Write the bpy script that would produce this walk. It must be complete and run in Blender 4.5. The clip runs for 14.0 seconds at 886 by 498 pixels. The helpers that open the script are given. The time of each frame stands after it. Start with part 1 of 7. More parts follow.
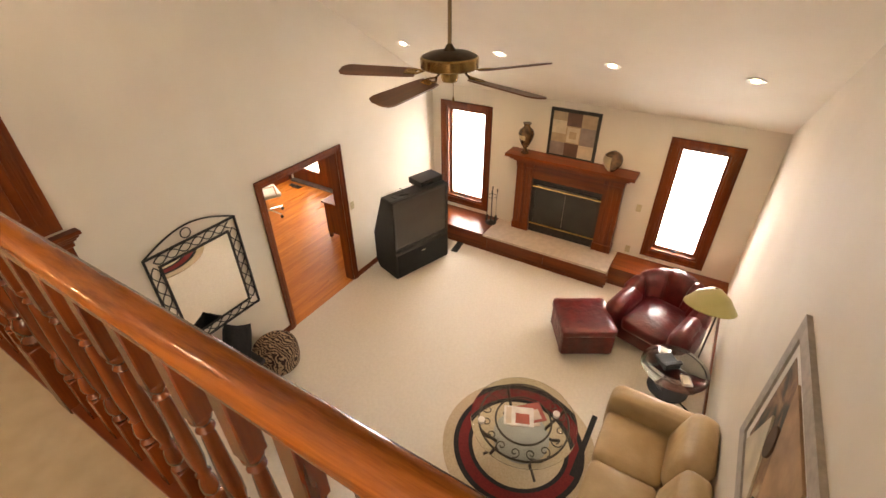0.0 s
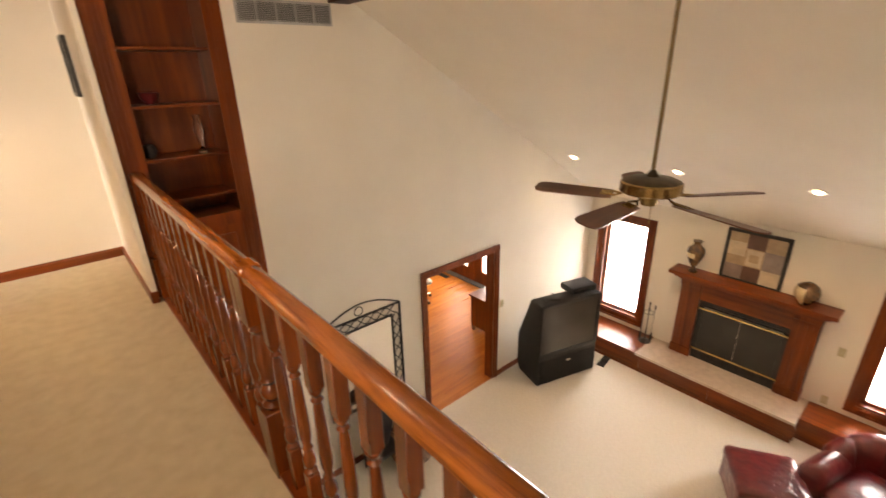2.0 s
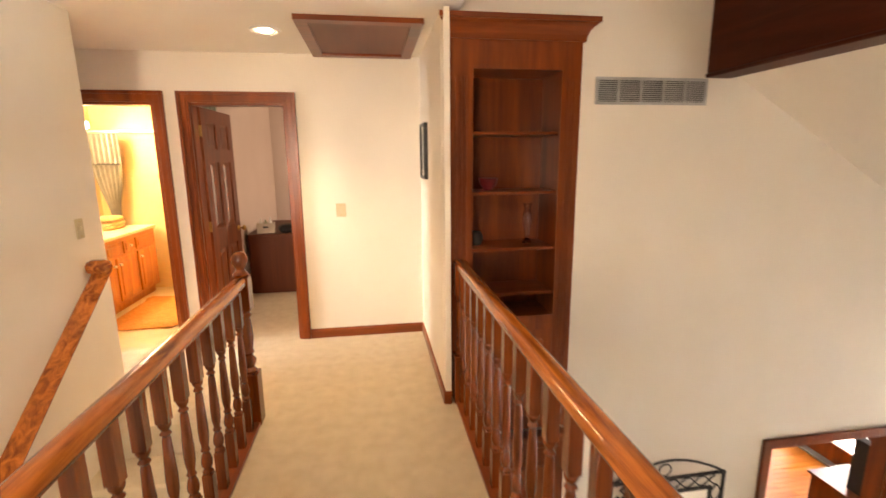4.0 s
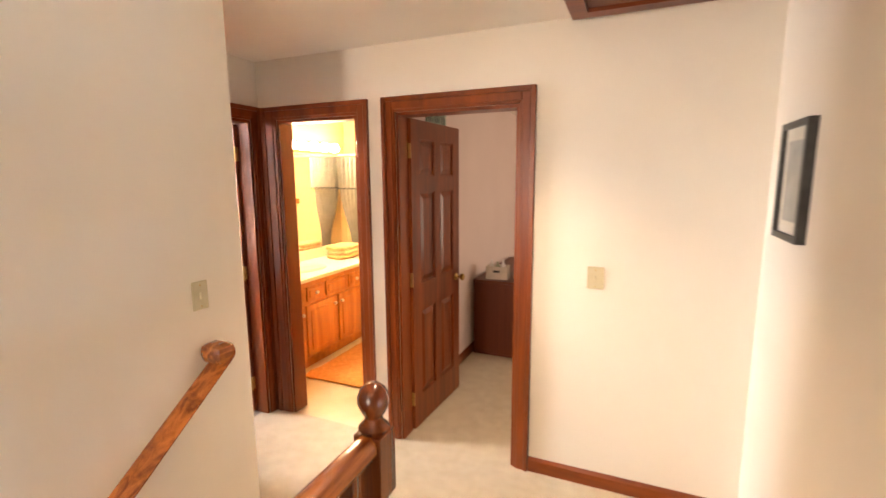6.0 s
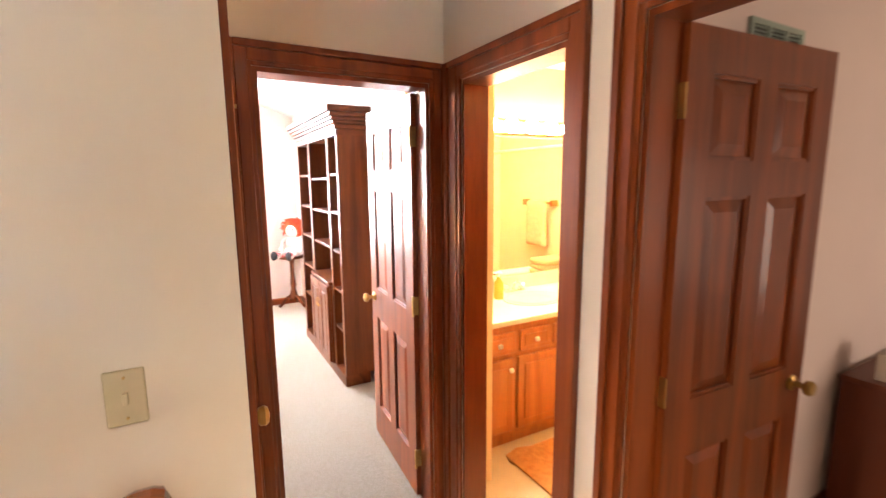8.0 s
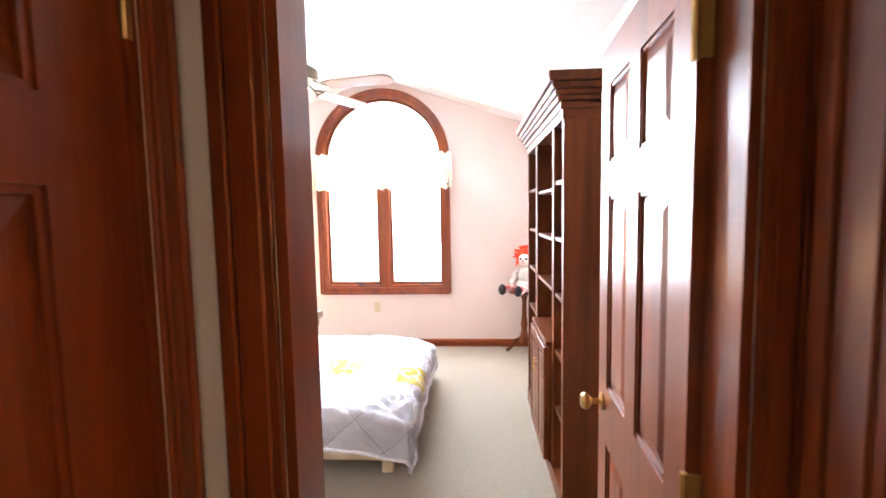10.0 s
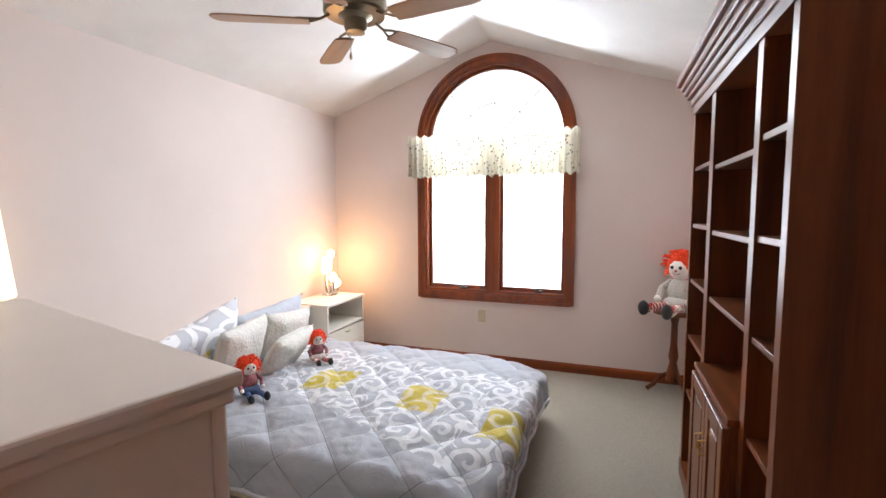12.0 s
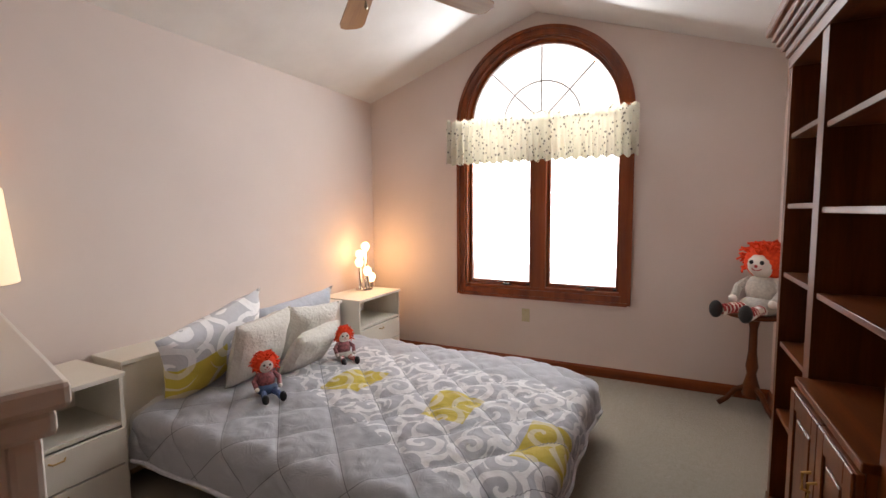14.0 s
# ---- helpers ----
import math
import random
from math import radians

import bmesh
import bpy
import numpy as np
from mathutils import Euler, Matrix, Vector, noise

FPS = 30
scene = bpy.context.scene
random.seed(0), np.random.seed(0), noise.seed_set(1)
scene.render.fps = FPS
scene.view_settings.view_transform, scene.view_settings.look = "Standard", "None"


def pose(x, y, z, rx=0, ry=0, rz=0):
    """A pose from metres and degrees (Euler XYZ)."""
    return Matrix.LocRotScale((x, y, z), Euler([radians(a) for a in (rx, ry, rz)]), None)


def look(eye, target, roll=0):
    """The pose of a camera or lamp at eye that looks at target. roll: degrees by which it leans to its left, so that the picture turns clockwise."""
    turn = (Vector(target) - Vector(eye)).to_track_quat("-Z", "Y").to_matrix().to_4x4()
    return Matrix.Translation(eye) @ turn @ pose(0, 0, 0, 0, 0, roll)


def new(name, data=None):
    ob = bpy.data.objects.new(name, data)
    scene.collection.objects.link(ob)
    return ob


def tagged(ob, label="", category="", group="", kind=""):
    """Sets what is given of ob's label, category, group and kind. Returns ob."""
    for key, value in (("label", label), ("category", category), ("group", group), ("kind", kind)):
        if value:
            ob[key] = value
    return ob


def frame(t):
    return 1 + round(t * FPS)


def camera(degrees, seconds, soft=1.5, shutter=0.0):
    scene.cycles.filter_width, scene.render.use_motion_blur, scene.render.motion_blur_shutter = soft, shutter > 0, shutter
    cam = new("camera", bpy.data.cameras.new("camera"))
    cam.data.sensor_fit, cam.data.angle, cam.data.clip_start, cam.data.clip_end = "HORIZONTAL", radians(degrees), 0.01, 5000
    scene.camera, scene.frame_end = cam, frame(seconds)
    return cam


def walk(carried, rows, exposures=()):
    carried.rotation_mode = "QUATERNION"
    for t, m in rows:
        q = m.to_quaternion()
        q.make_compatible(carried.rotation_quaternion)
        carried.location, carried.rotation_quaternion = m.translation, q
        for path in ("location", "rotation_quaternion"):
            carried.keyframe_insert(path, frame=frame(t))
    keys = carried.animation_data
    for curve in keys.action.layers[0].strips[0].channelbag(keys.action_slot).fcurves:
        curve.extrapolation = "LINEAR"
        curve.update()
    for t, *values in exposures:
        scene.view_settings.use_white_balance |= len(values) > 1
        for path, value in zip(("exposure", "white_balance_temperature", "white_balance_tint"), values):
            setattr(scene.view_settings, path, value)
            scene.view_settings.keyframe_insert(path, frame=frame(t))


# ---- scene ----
cam = camera(88.6, 14.0, soft=1.5, shutter=0.35)
PATH = [
    (0, (-0.124, 0.101, 1.468), (1.287, 0.976, 0.353), -0.6),
    (0.5, (-0.15, 0.125, 1.481), (1.266, 1.059, 0.422), -0.7),
    (1, (-0.197, 0.175, 1.502), (1.207, 1.212, 0.525), -0.6),
    (1.5, (-0.251, 0.251, 1.539), (1.089, 1.457, 0.674), -1.1),
    (2, (-0.32, 0.358, 1.57), (0.888, 1.768, 0.826), -1.4),
    (2.5, (-0.399, 0.522, 1.58), (0.631, 2.113, 0.942), -1.4),
    (3, (-0.443, 0.719, 1.55), (0.348, 2.473, 1.005), -1.6),
    (3.5, (-0.435, 1.002, 1.558), (0.093, 2.874, 1.092), -1.1),
    (4, (-0.43, 1.321, 1.578), (-0.131, 3.259, 1.188), -0.5),
    (4.2, (-0.431, 1.465, 1.558), (-0.218, 3.422, 1.207), 0.1),
    (6.3, (-0.548, 3.217, 1.659), (-1.512, 4.944, 1.36), -0.7),
    (6.5, (-0.573, 3.392, 1.659), (-1.656, 5.046, 1.356), -0.9),
    (7, (-0.669, 3.768, 1.634), (-2.012, 5.22, 1.339), -1.0),
    (7.5, (-0.834, 4.055, 1.635), (-2.378, 5.292, 1.336), -0.5),
    (8, (-1.042, 4.31, 1.624), (-2.775, 5.262, 1.322), -0.5),
    (8.5, (-1.306, 4.505, 1.619), (-3.174, 5.155, 1.321), -0.2),
    (9, (-1.587, 4.661, 1.592), (-3.537, 5.026, 1.333), 0.1),
    (9.2, (-1.711, 4.708, 1.582), (-3.68, 4.966, 1.342), -0.4),
    (11.3, (-2.849, 4.911, 1.482), (-4.764, 4.352, 1.334), -0.0),
    (11.5, (-2.935, 4.869, 1.495), (-4.838, 4.275, 1.336), -0.1),
    (12, (-3.079, 4.868, 1.461), (-4.95, 4.183, 1.294), -0.2),
    (12.5, (-3.195, 4.865, 1.419), (-5.034, 4.094, 1.26), -0.2),
    (13, (-3.28, 4.854, 1.398), (-5.089, 4.014, 1.251), -0.2),
    (13.5, (-3.354, 4.843, 1.377), (-5.153, 3.98, 1.229), -0.4),
    (14, (-3.399, 4.825, 1.37), (-5.187, 3.944, 1.203), -0.4),
]
walk(cam, [(t, look(eye, target, roll)) for t, eye, target, roll in PATH],
     exposures=[(0, 0.84, 8600, 22), (2.6, 0.76, 8500, 22), (4.2, 1.15, 8100, 22), (6.5, 1.05, 7000, 22), (7.8, 1.18, 6700, 20), (9, 1.0, 6500, 21), (11.3, -0.72, 6000, 10), (12.5, -1.43, 6500, 13), (14, -1.85, 7000, 16)])

# ---- the plan, in metres ----
ZF = -2.73          # floor of the great room
YW = 4.12           # long wall of the great room, with the built-in bookcase
XF = 6.10           # fireplace wall
YR = -0.655         # wall behind the sofa
YH = 5.325          # end wall of the upper hall
XS = -2.085         # wall along the stairs
YC = 4.385          # linen closet wall
XB = -2.87          # wall with the bedroom door
BX, BY0, BY1 = -7.235, 2.147, 5.52      # bedroom: window wall, bed wall, bookcase wall
BRY, BRZ, BEZ = 3.81, 3.0, 2.43      # bedroom ridge and eaves
HZ = 2.41           # flat ceiling of the upper hall


def slope_z(x):
    return 0.55 + 0.585 * (4.6 - x)


# ---- world and lights ----
world = bpy.data.worlds.new("overcast_sky")
scene.world = world
world.use_nodes = True
sky = world.node_tree.nodes.new("ShaderNodeTexSky")
sky.sky_type = "NISHITA"
sky.sun_disc = False
sky.sun_elevation, sky.sun_rotation = radians(40), radians(200)
back = world.node_tree.nodes["Background"]
world.node_tree.links.new(sky.outputs[0], back.inputs[0])
back.inputs[1].default_value = 0.12


def area_light(name, eye, target, sx, sy, power, color=(1, 1, 1)):
    d = bpy.data.lights.new(name, "AREA")
    d.shape, d.size, d.size_y, d.energy, d.color = "RECTANGLE", sx, sy, power, color
    ob = new(name, d)
    ob.matrix_world = look(eye, target)
    return ob


def spot_light(name, eye, target, power, angle, color, radius=0.05, blend=0.6):
    d = bpy.data.lights.new(name, "SPOT")
    d.energy, d.spot_size, d.spot_blend, d.color, d.shadow_soft_size = power, radians(angle), blend, color, radius
    ob = new(name, d)
    ob.matrix_world = look(eye, target)
    return ob


def point_light(name, at, power, color, radius=0.04):
    d = bpy.data.lights.new(name, "POINT")
    d.energy, d.color, d.shadow_soft_size = power, color, radius
    ob = new(name, d)
    ob.location = at
    return ob


WARM, CANW, DAY, BLUEDAY = (1.0, 0.80, 0.56), (1.0, 0.78, 0.53), (0.86, 0.94, 1.0), (0.72, 0.87, 1.0)
CANS = [(4.74, 3.66), (4.74, 2.36), (4.74, 1.14), (4.74, -0.08)]
for cx, cy in CANS:
    spot_light("can_lamp", (cx, cy, slope_z(cx) - 0.05), (cx, cy, -3), 6 if cy < 0 else 3.5 if cy > 3 else 25, 125, CANW)
# The lamp at (-0.55, 2.3) is an added fill; no fixture stands there.
for cx, cy, p in ((-1.075, 4.63, 66), (-0.55, 2.3, 26)):
    spot_light("hall_can_lamp", (cx, cy, HZ - 0.03), (cx, cy, -3), p, 98 if p > 50 else 138, WARM, blend=1.0)
area_light("daylight_window_left", (XF + 0.22, 3.51, -1.4), (0, 3.0, -2.3), 0.75, 1.6, 34, BLUEDAY)
area_light("daylight_window_right", (XF + 0.22, 0.13, -1.4), (0, 0.6, -2.3), 0.68, 1.6, 52, BLUEDAY)
area_light("daylight_bedroom", (BX - 0.24, 3.84, 1.75), (-4.4, 3.84, -0.1), 1.4, 2.2, 440, DAY)
# Added light from an assumed, unseen foyer opening, to brighten the stair wall.
area_light("daylight_foyer", (-1.6, -1.45, 1.45), (-1.7, 5, 1.5), 0.75, 1.2, 66, (1.0, 0.92, 0.80))
area_light("daylight_office", (6.1, 6.55, -1.55), (3.4, 5.6, -2.5), 1.8, 1.7, 30, DAY)
# Added warm fill inside the spare room; it belongs to no window or lamp.
area_light("daylight_spare_room", (0.95, 7.6, 1.2), (-2, 7.2, 0.9), 1.2, 1.2, 15, (1.0, 0.84, 0.66))

# ---- materials ----


def nodes_of(name):
    m = bpy.data.materials.new(name)
    m.use_nodes = True
    nt = m.node_tree
    return m, nt, nt.nodes["Principled BSDF"], nt.nodes.new, nt.links.new


def noise_mat(name, c1, c2, scale=6.0, rough=0.6, bump=0.0, bump_scale=200.0, metal=0.0, spread=(0.35, 0.65), stretch=(1, 1, 1), detail=4.0, coat=0.0, sheen=0.0, bump_dist=0.002):
    m, nt, b, node, link = nodes_of(name)
    tc = node("ShaderNodeTexCoord")
    mp = node("ShaderNodeMapping")
    mp.inputs["Scale"].default_value = stretch
    link(tc.outputs["Object"], mp.inputs[0])
    n = node("ShaderNodeTexNoise")
    n.inputs["Scale"].default_value, n.inputs["Detail"].default_value = scale, detail
    link(mp.outputs[0], n.inputs["Vector"])
    r = node("ShaderNodeValToRGB")
    r.color_ramp.elements[0].position, r.color_ramp.elements[1].position = spread
    r.color_ramp.elements[0].color, r.color_ramp.elements[1].color = (*c1, 1), (*c2, 1)
    link(n.outputs[0], r.inputs[0])
    link(r.outputs[0], b.inputs["Base Color"])
    b.inputs["Roughness"].default_value, b.inputs["Metallic"].default_value = rough, metal
    b.inputs["Coat Weight"].default_value, b.inputs["Coat Roughness"].default_value = coat, 0.12
    b.inputs["Sheen Weight"].default_value = sheen
    if bump:
        n2 = node("ShaderNodeTexNoise")
        n2.inputs["Scale"].default_value, n2.inputs["Detail"].default_value = bump_scale, 3
        link(tc.outputs["Object"], n2.inputs["Vector"])
        bp = node("ShaderNodeBump")
        bp.inputs["Strength"].default_value, bp.inputs["Distance"].default_value = bump, bump_dist
        link(n2.outputs[0], bp.inputs["Height"])
        link(bp.outputs[0], b.inputs["Normal"])
    return m


def wood_mat(name, c1, c2, axis="z", rough=0.32, coat=0.4, scale=9.0, spec=0.5):
    """Grain that runs along one axis of the object: long streaks plus fine pores."""
    m, nt, b, node, link = nodes_of(name)
    tc, mp = node("ShaderNodeTexCoord"), node("ShaderNodeMapping")
    mp.inputs["Scale"].default_value = [0.06 if a == axis else 1.0 for a in "xyz"]
    rnd = node("ShaderNodeObjectInfo")
    add = node("ShaderNodeVectorMath")
    link(tc.outputs["Object"], add.inputs[0])
    link(rnd.outputs["Random"], add.inputs[1])
    link(add.outputs[0], mp.inputs[0])
    n1, n2 = node("ShaderNodeTexNoise"), node("ShaderNodeTexNoise")
    n1.inputs["Scale"].default_value, n1.inputs["Detail"].default_value, n1.inputs["Distortion"].default_value = scale, 4, 1.2
    n2.inputs["Scale"].default_value, n2.inputs["Detail"].default_value = scale * 16, 2
    link(mp.outputs[0], n1.inputs["Vector"])
    link(mp.outputs[0], n2.inputs["Vector"])
    mix = node("ShaderNodeMath")
    mix.operation = "MULTIPLY_ADD"
    mix.inputs[1].default_value = 0.24
    link(n2.outputs[0], mix.inputs[0])
    link(n1.outputs[0], mix.inputs[2])
    r = node("ShaderNodeValToRGB")
    r.color_ramp.elements[0].position, r.color_ramp.elements[1].position = 0.44, 0.80
    r.color_ramp.elements[0].color, r.color_ramp.elements[1].color = (*c1, 1), (*c2, 1)
    link(mix.outputs[0], r.inputs[0])
    link(r.outputs[0], b.inputs["Base Color"])
    b.inputs["Roughness"].default_value = rough
    b.inputs["Coat Weight"].default_value, b.inputs["Coat Roughness"].default_value = coat, 0.15
    b.inputs["Specular IOR Level"].default_value = spec
    bp = node("ShaderNodeBump")
    bp.inputs["Strength"].default_value, bp.inputs["Distance"].default_value = 0.15, 0.001
    link(n2.outputs[0], bp.inputs["Height"])
    link(bp.outputs[0], b.inputs["Normal"])
    return m


def glow_mat(name, color, strength):
    m, nt, b, node, link = nodes_of(name)
    b.inputs["Base Color"].default_value = (*color, 1)
    b.inputs["Emission Color"].default_value = (*color, 1)
    b.inputs["Emission Strength"].default_value = strength
    return m


def glass_mat(name, tint=(1, 1, 1), rough=0.0, ior=1.45):
    m, nt, b, node, link = nodes_of(name)
    b.inputs["Base Color"].default_value = (*tint, 1)
    b.inputs["Transmission Weight"].default_value = 1.0
    b.inputs["Roughness"].default_value, b.inputs["IOR"].default_value = rough, ior
    return m


def mirror_mat(name):
    m, nt, b, node, link = nodes_of(name)
    b.inputs["Base Color"].default_value = (0.9, 0.9, 0.88, 1)
    b.inputs["Metallic"].default_value, b.inputs["Roughness"].default_value = 1.0, 0.01
    return m


PAINT = noise_mat("cream_wall_paint", (0.76, 0.70, 0.60), (0.80, 0.74, 0.64), 1.5, 0.75, 0.12, 260)
CEIL = noise_mat("white_ceiling_paint", (0.85, 0.81, 0.74), (0.88, 0.84, 0.77), 2.0, 0.85, 0.2, 180)
BLUSH = noise_mat("blush_wall_paint", (0.665, 0.565, 0.520), (0.695, 0.595, 0.548), 1.5, 0.75, 0.12, 260)
TEXCEIL = noise_mat("textured_white_ceiling", (0.68, 0.67, 0.655), (0.74, 0.73, 0.715), 3.0, 0.85, 0.5, 60)
YELLOW = noise_mat("yellow_bath_paint", (0.74, 0.55, 0.30), (0.78, 0.59, 0.34), 1.5, 0.6, 0.1, 260)
CARPET = noise_mat("beige_carpet", (0.52, 0.42, 0.265), (0.61, 0.51, 0.345), 12.0, 0.95, 0.9, 700, sheen=0.25, bump_dist=0.006, spread=(0.3, 0.7))
BEDCARPET = noise_mat("tan_bedroom_carpet", (0.235, 0.195, 0.140), (0.29, 0.245, 0.185), 45.0, 0.95, 0.9, 700, sheen=0.2, bump_dist=0.006, spread=(0.3, 0.7))
CARPETW = noise_mat("cream_carpet", (0.78, 0.73, 0.64), (0.83, 0.78, 0.69), 30.0, 0.95, 0.8, 600, sheen=0.25, bump_dist=0.005)
CH_Z = wood_mat("cherry_wood_upright", (0.112, 0.0205, 0.0035), (0.235, 0.049, 0.0078), "z", 0.30, 0.18, spec=0.32)
CH_X = wood_mat("cherry_wood_across", (0.112, 0.0205, 0.0035), (0.235, 0.049, 0.0078), "x", 0.30, 0.18, spec=0.32)
CH_Y = wood_mat("cherry_wood_along", (0.112, 0.0205, 0.0035), (0.235, 0.049, 0.0078), "y", 0.30, 0.18, spec=0.32)
OAK_Y = wood_mat("oak_rail_along", (0.15, 0.033, 0.005), (0.47, 0.140, 0.024), "y", 0.2, 0.4, 24.0)
OAK_Z = wood_mat("oak_turned_upright", (0.082, 0.0165, 0.0035), (0.20, 0.046, 0.009), "z", 0.26, 0.25)
SHELF_Z = wood_mat("brown_bookcase_upright", (0.068, 0.0165, 0.004), (0.150, 0.040, 0.010), "z", 0.32, 0.0, spec=0.22)
SHELF_X = wood_mat("brown_bookcase_across", (0.068, 0.0165, 0.004), (0.150, 0.040, 0.010), "x", 0.32, 0.0, spec=0.22)
VANITY = wood_mat("honey_oak_vanity", (0.36, 0.11, 0.016), (0.54, 0.20, 0.038), "z", 0.35, 0.3)
BRASS = noise_mat("antique_brass", (0.42, 0.27, 0.09), (0.55, 0.37, 0.14), 12, 0.28, metal=1.0)
CHROME = noise_mat("polished_metal", (0.75, 0.74, 0.72), (0.85, 0.84, 0.82), 10, 0.12, metal=1.0)
BLACKM = noise_mat("black_wrought_iron", (0.012, 0.011, 0.010), (0.03, 0.027, 0.024), 20, 0.45, 0.2, 90)
BLACKP = noise_mat("black_plastic", (0.006, 0.006, 0.007), (0.010, 0.010, 0.011), 30, 0.5)
IVORY = noise_mat("ivory_plastic", (0.50, 0.44, 0.27), (0.55, 0.48, 0.31), 20, 0.4)
LAMINATE = noise_mat("cream_laminate", (0.72, 0.67, 0.58), (0.76, 0.71, 0.62), 3, 0.38)
GLASS = glass_mat("clear_glass")
MIRROR = mirror_mat("mirror_silver")
DAYGLOW = glow_mat("bright_overcast", (1.0, 1.0, 1.0), 6.5)
LAMPGLOW = glow_mat("lamp_glow", (1.0, 0.86, 0.62), 25.0)

# ---- helpers for meshes ----


def link_mesh(name, bm, mat, parent=None, label="", smooth=False):
    me = bpy.data.meshes.new(name)
    bmesh.ops.recalc_face_normals(bm, faces=bm.faces[:])
    bm.to_mesh(me)
    bm.free()
    for mm in mat if isinstance(mat, (list, tuple)) else [mat]:
        me.materials.append(mm)
    if smooth:
        me.shade_smooth()
        me.set_sharp_from_angle(angle=radians(40))
    ob = new(name, me)
    if parent:
        ob.parent = parent
    if label:
        tagged(ob, label)
    return ob


def part(name, bm, mat, parent, label="", smooth=False):
    return link_mesh(name, bm, mat, parent, label, smooth)


def setting(name, bm, mat, label="", smooth=False):
    return tagged(link_mesh(name, bm, mat, None, "", smooth), label, "", "", "structure")


def thing(name, label, category, at=(0, 0, 0), rz=0.0, group=""):
    ob = new(name)
    ob.location, ob.rotation_euler = at, (0, 0, radians(rz))
    ob.empty_display_size = 0.1
    return tagged(ob, label, category, group)


def box(bm, x0, x1, y0, y1, z0, z1, bevel=0.0, seg=2, mi=0, m=None):
    v = bmesh.ops.create_cube(bm, size=1.0)["verts"]
    bmesh.ops.scale(bm, vec=(abs(x1 - x0), abs(y1 - y0), abs(z1 - z0)), verts=v)
    bmesh.ops.translate(bm, vec=((x0 + x1) / 2, (y0 + y1) / 2, (z0 + z1) / 2), verts=v)
    faces = {f for q in v for f in q.link_faces}
    for f in faces:
        f.material_index = mi
    if m is not None:
        bmesh.ops.transform(bm, matrix=m, verts=v)
    if bevel:
        edges = {e for q in v for e in q.link_edges}
        bmesh.ops.bevel(bm, geom=list(edges), offset=bevel, segments=seg, affect="EDGES", profile=0.5)
    return bm


def boxes(*rows, bevel=0.0):
    bm = bmesh.new()
    for r in rows:
        box(bm, *r, bevel=bevel)
    return bm


def lathe(bm, profile, at=(0, 0, 0), n=20, axis="z", mi=0):
    """Turns (radius, height) rows round an axis; closed at both ends."""
    rings = []
    for r, h in profile:
        ring = []
        for k in range(n):
            a = 2 * math.pi * k / n
            p = (r * math.cos(a), r * math.sin(a), h)
            p = {"z": p, "x": (p[2], p[0], p[1]), "y": (p[0], p[2], p[1])}[axis]
            ring.append(bm.verts.new((p[0] + at[0], p[1] + at[1], p[2] + at[2])))
        rings.append(ring)
    for a, b in zip(rings, rings[1:]):
        for k in range(n):
            f = bm.faces.new((a[k], a[(k + 1) % n], b[(k + 1) % n], b[k]))
            f.material_index = mi
    for ring in (rings[0], rings[-1]):
        f = bm.faces.new(ring)
        f.material_index = mi
    return bm


def tube(bm, pts, r, n=8, closed=False, mi=0):
    """A round bar along a line of points."""
    pts = [Vector(p) for p in pts]
    rings, count = [], len(pts)
    for i, p in enumerate(pts):
        if closed:
            d = pts[(i + 1) % count] - pts[i - 1]
        else:
            d = pts[min(i + 1, count - 1)] - pts[max(i - 1, 0)]
        q = d.to_track_quat("Z", "Y")
        rings.append([bm.verts.new(p + q @ Vector((r * math.cos(2 * math.pi * k / n), r * math.sin(2 * math.pi * k / n), 0))) for k in range(n)])
    pairs = list(zip(rings, rings[1:])) + ([(rings[-1], rings[0])] if closed else [])
    for a, b in pairs:
        for k in range(n):
            f = bm.faces.new((a[k], a[(k + 1) % n], b[(k + 1) % n], b[k]))
            f.material_index = mi
    if not closed:
        for ring in (rings[0], rings[-1]):
            bm.faces.new(ring).material_index = mi
    return bm


def extrude_profile(bm, prof, a, b, frame_axes):
    """Sweeps a closed outline (u, v) from point a to b; frame_axes gives the directions of u and v."""
    u, v = Vector(frame_axes[0]), Vector(frame_axes[1])
    r1 = [bm.verts.new(Vector(a) + u * p + v * q) for p, q in prof]
    r2 = [bm.verts.new(Vector(b) + u * p + v * q) for p, q in prof]
    n = len(prof)
    for k in range(n):
        bm.faces.new((r1[k], r1[(k + 1) % n], r2[(k + 1) % n], r2[k]))
    bm.faces.new(r1)
    bm.faces.new(r2)
    return bm


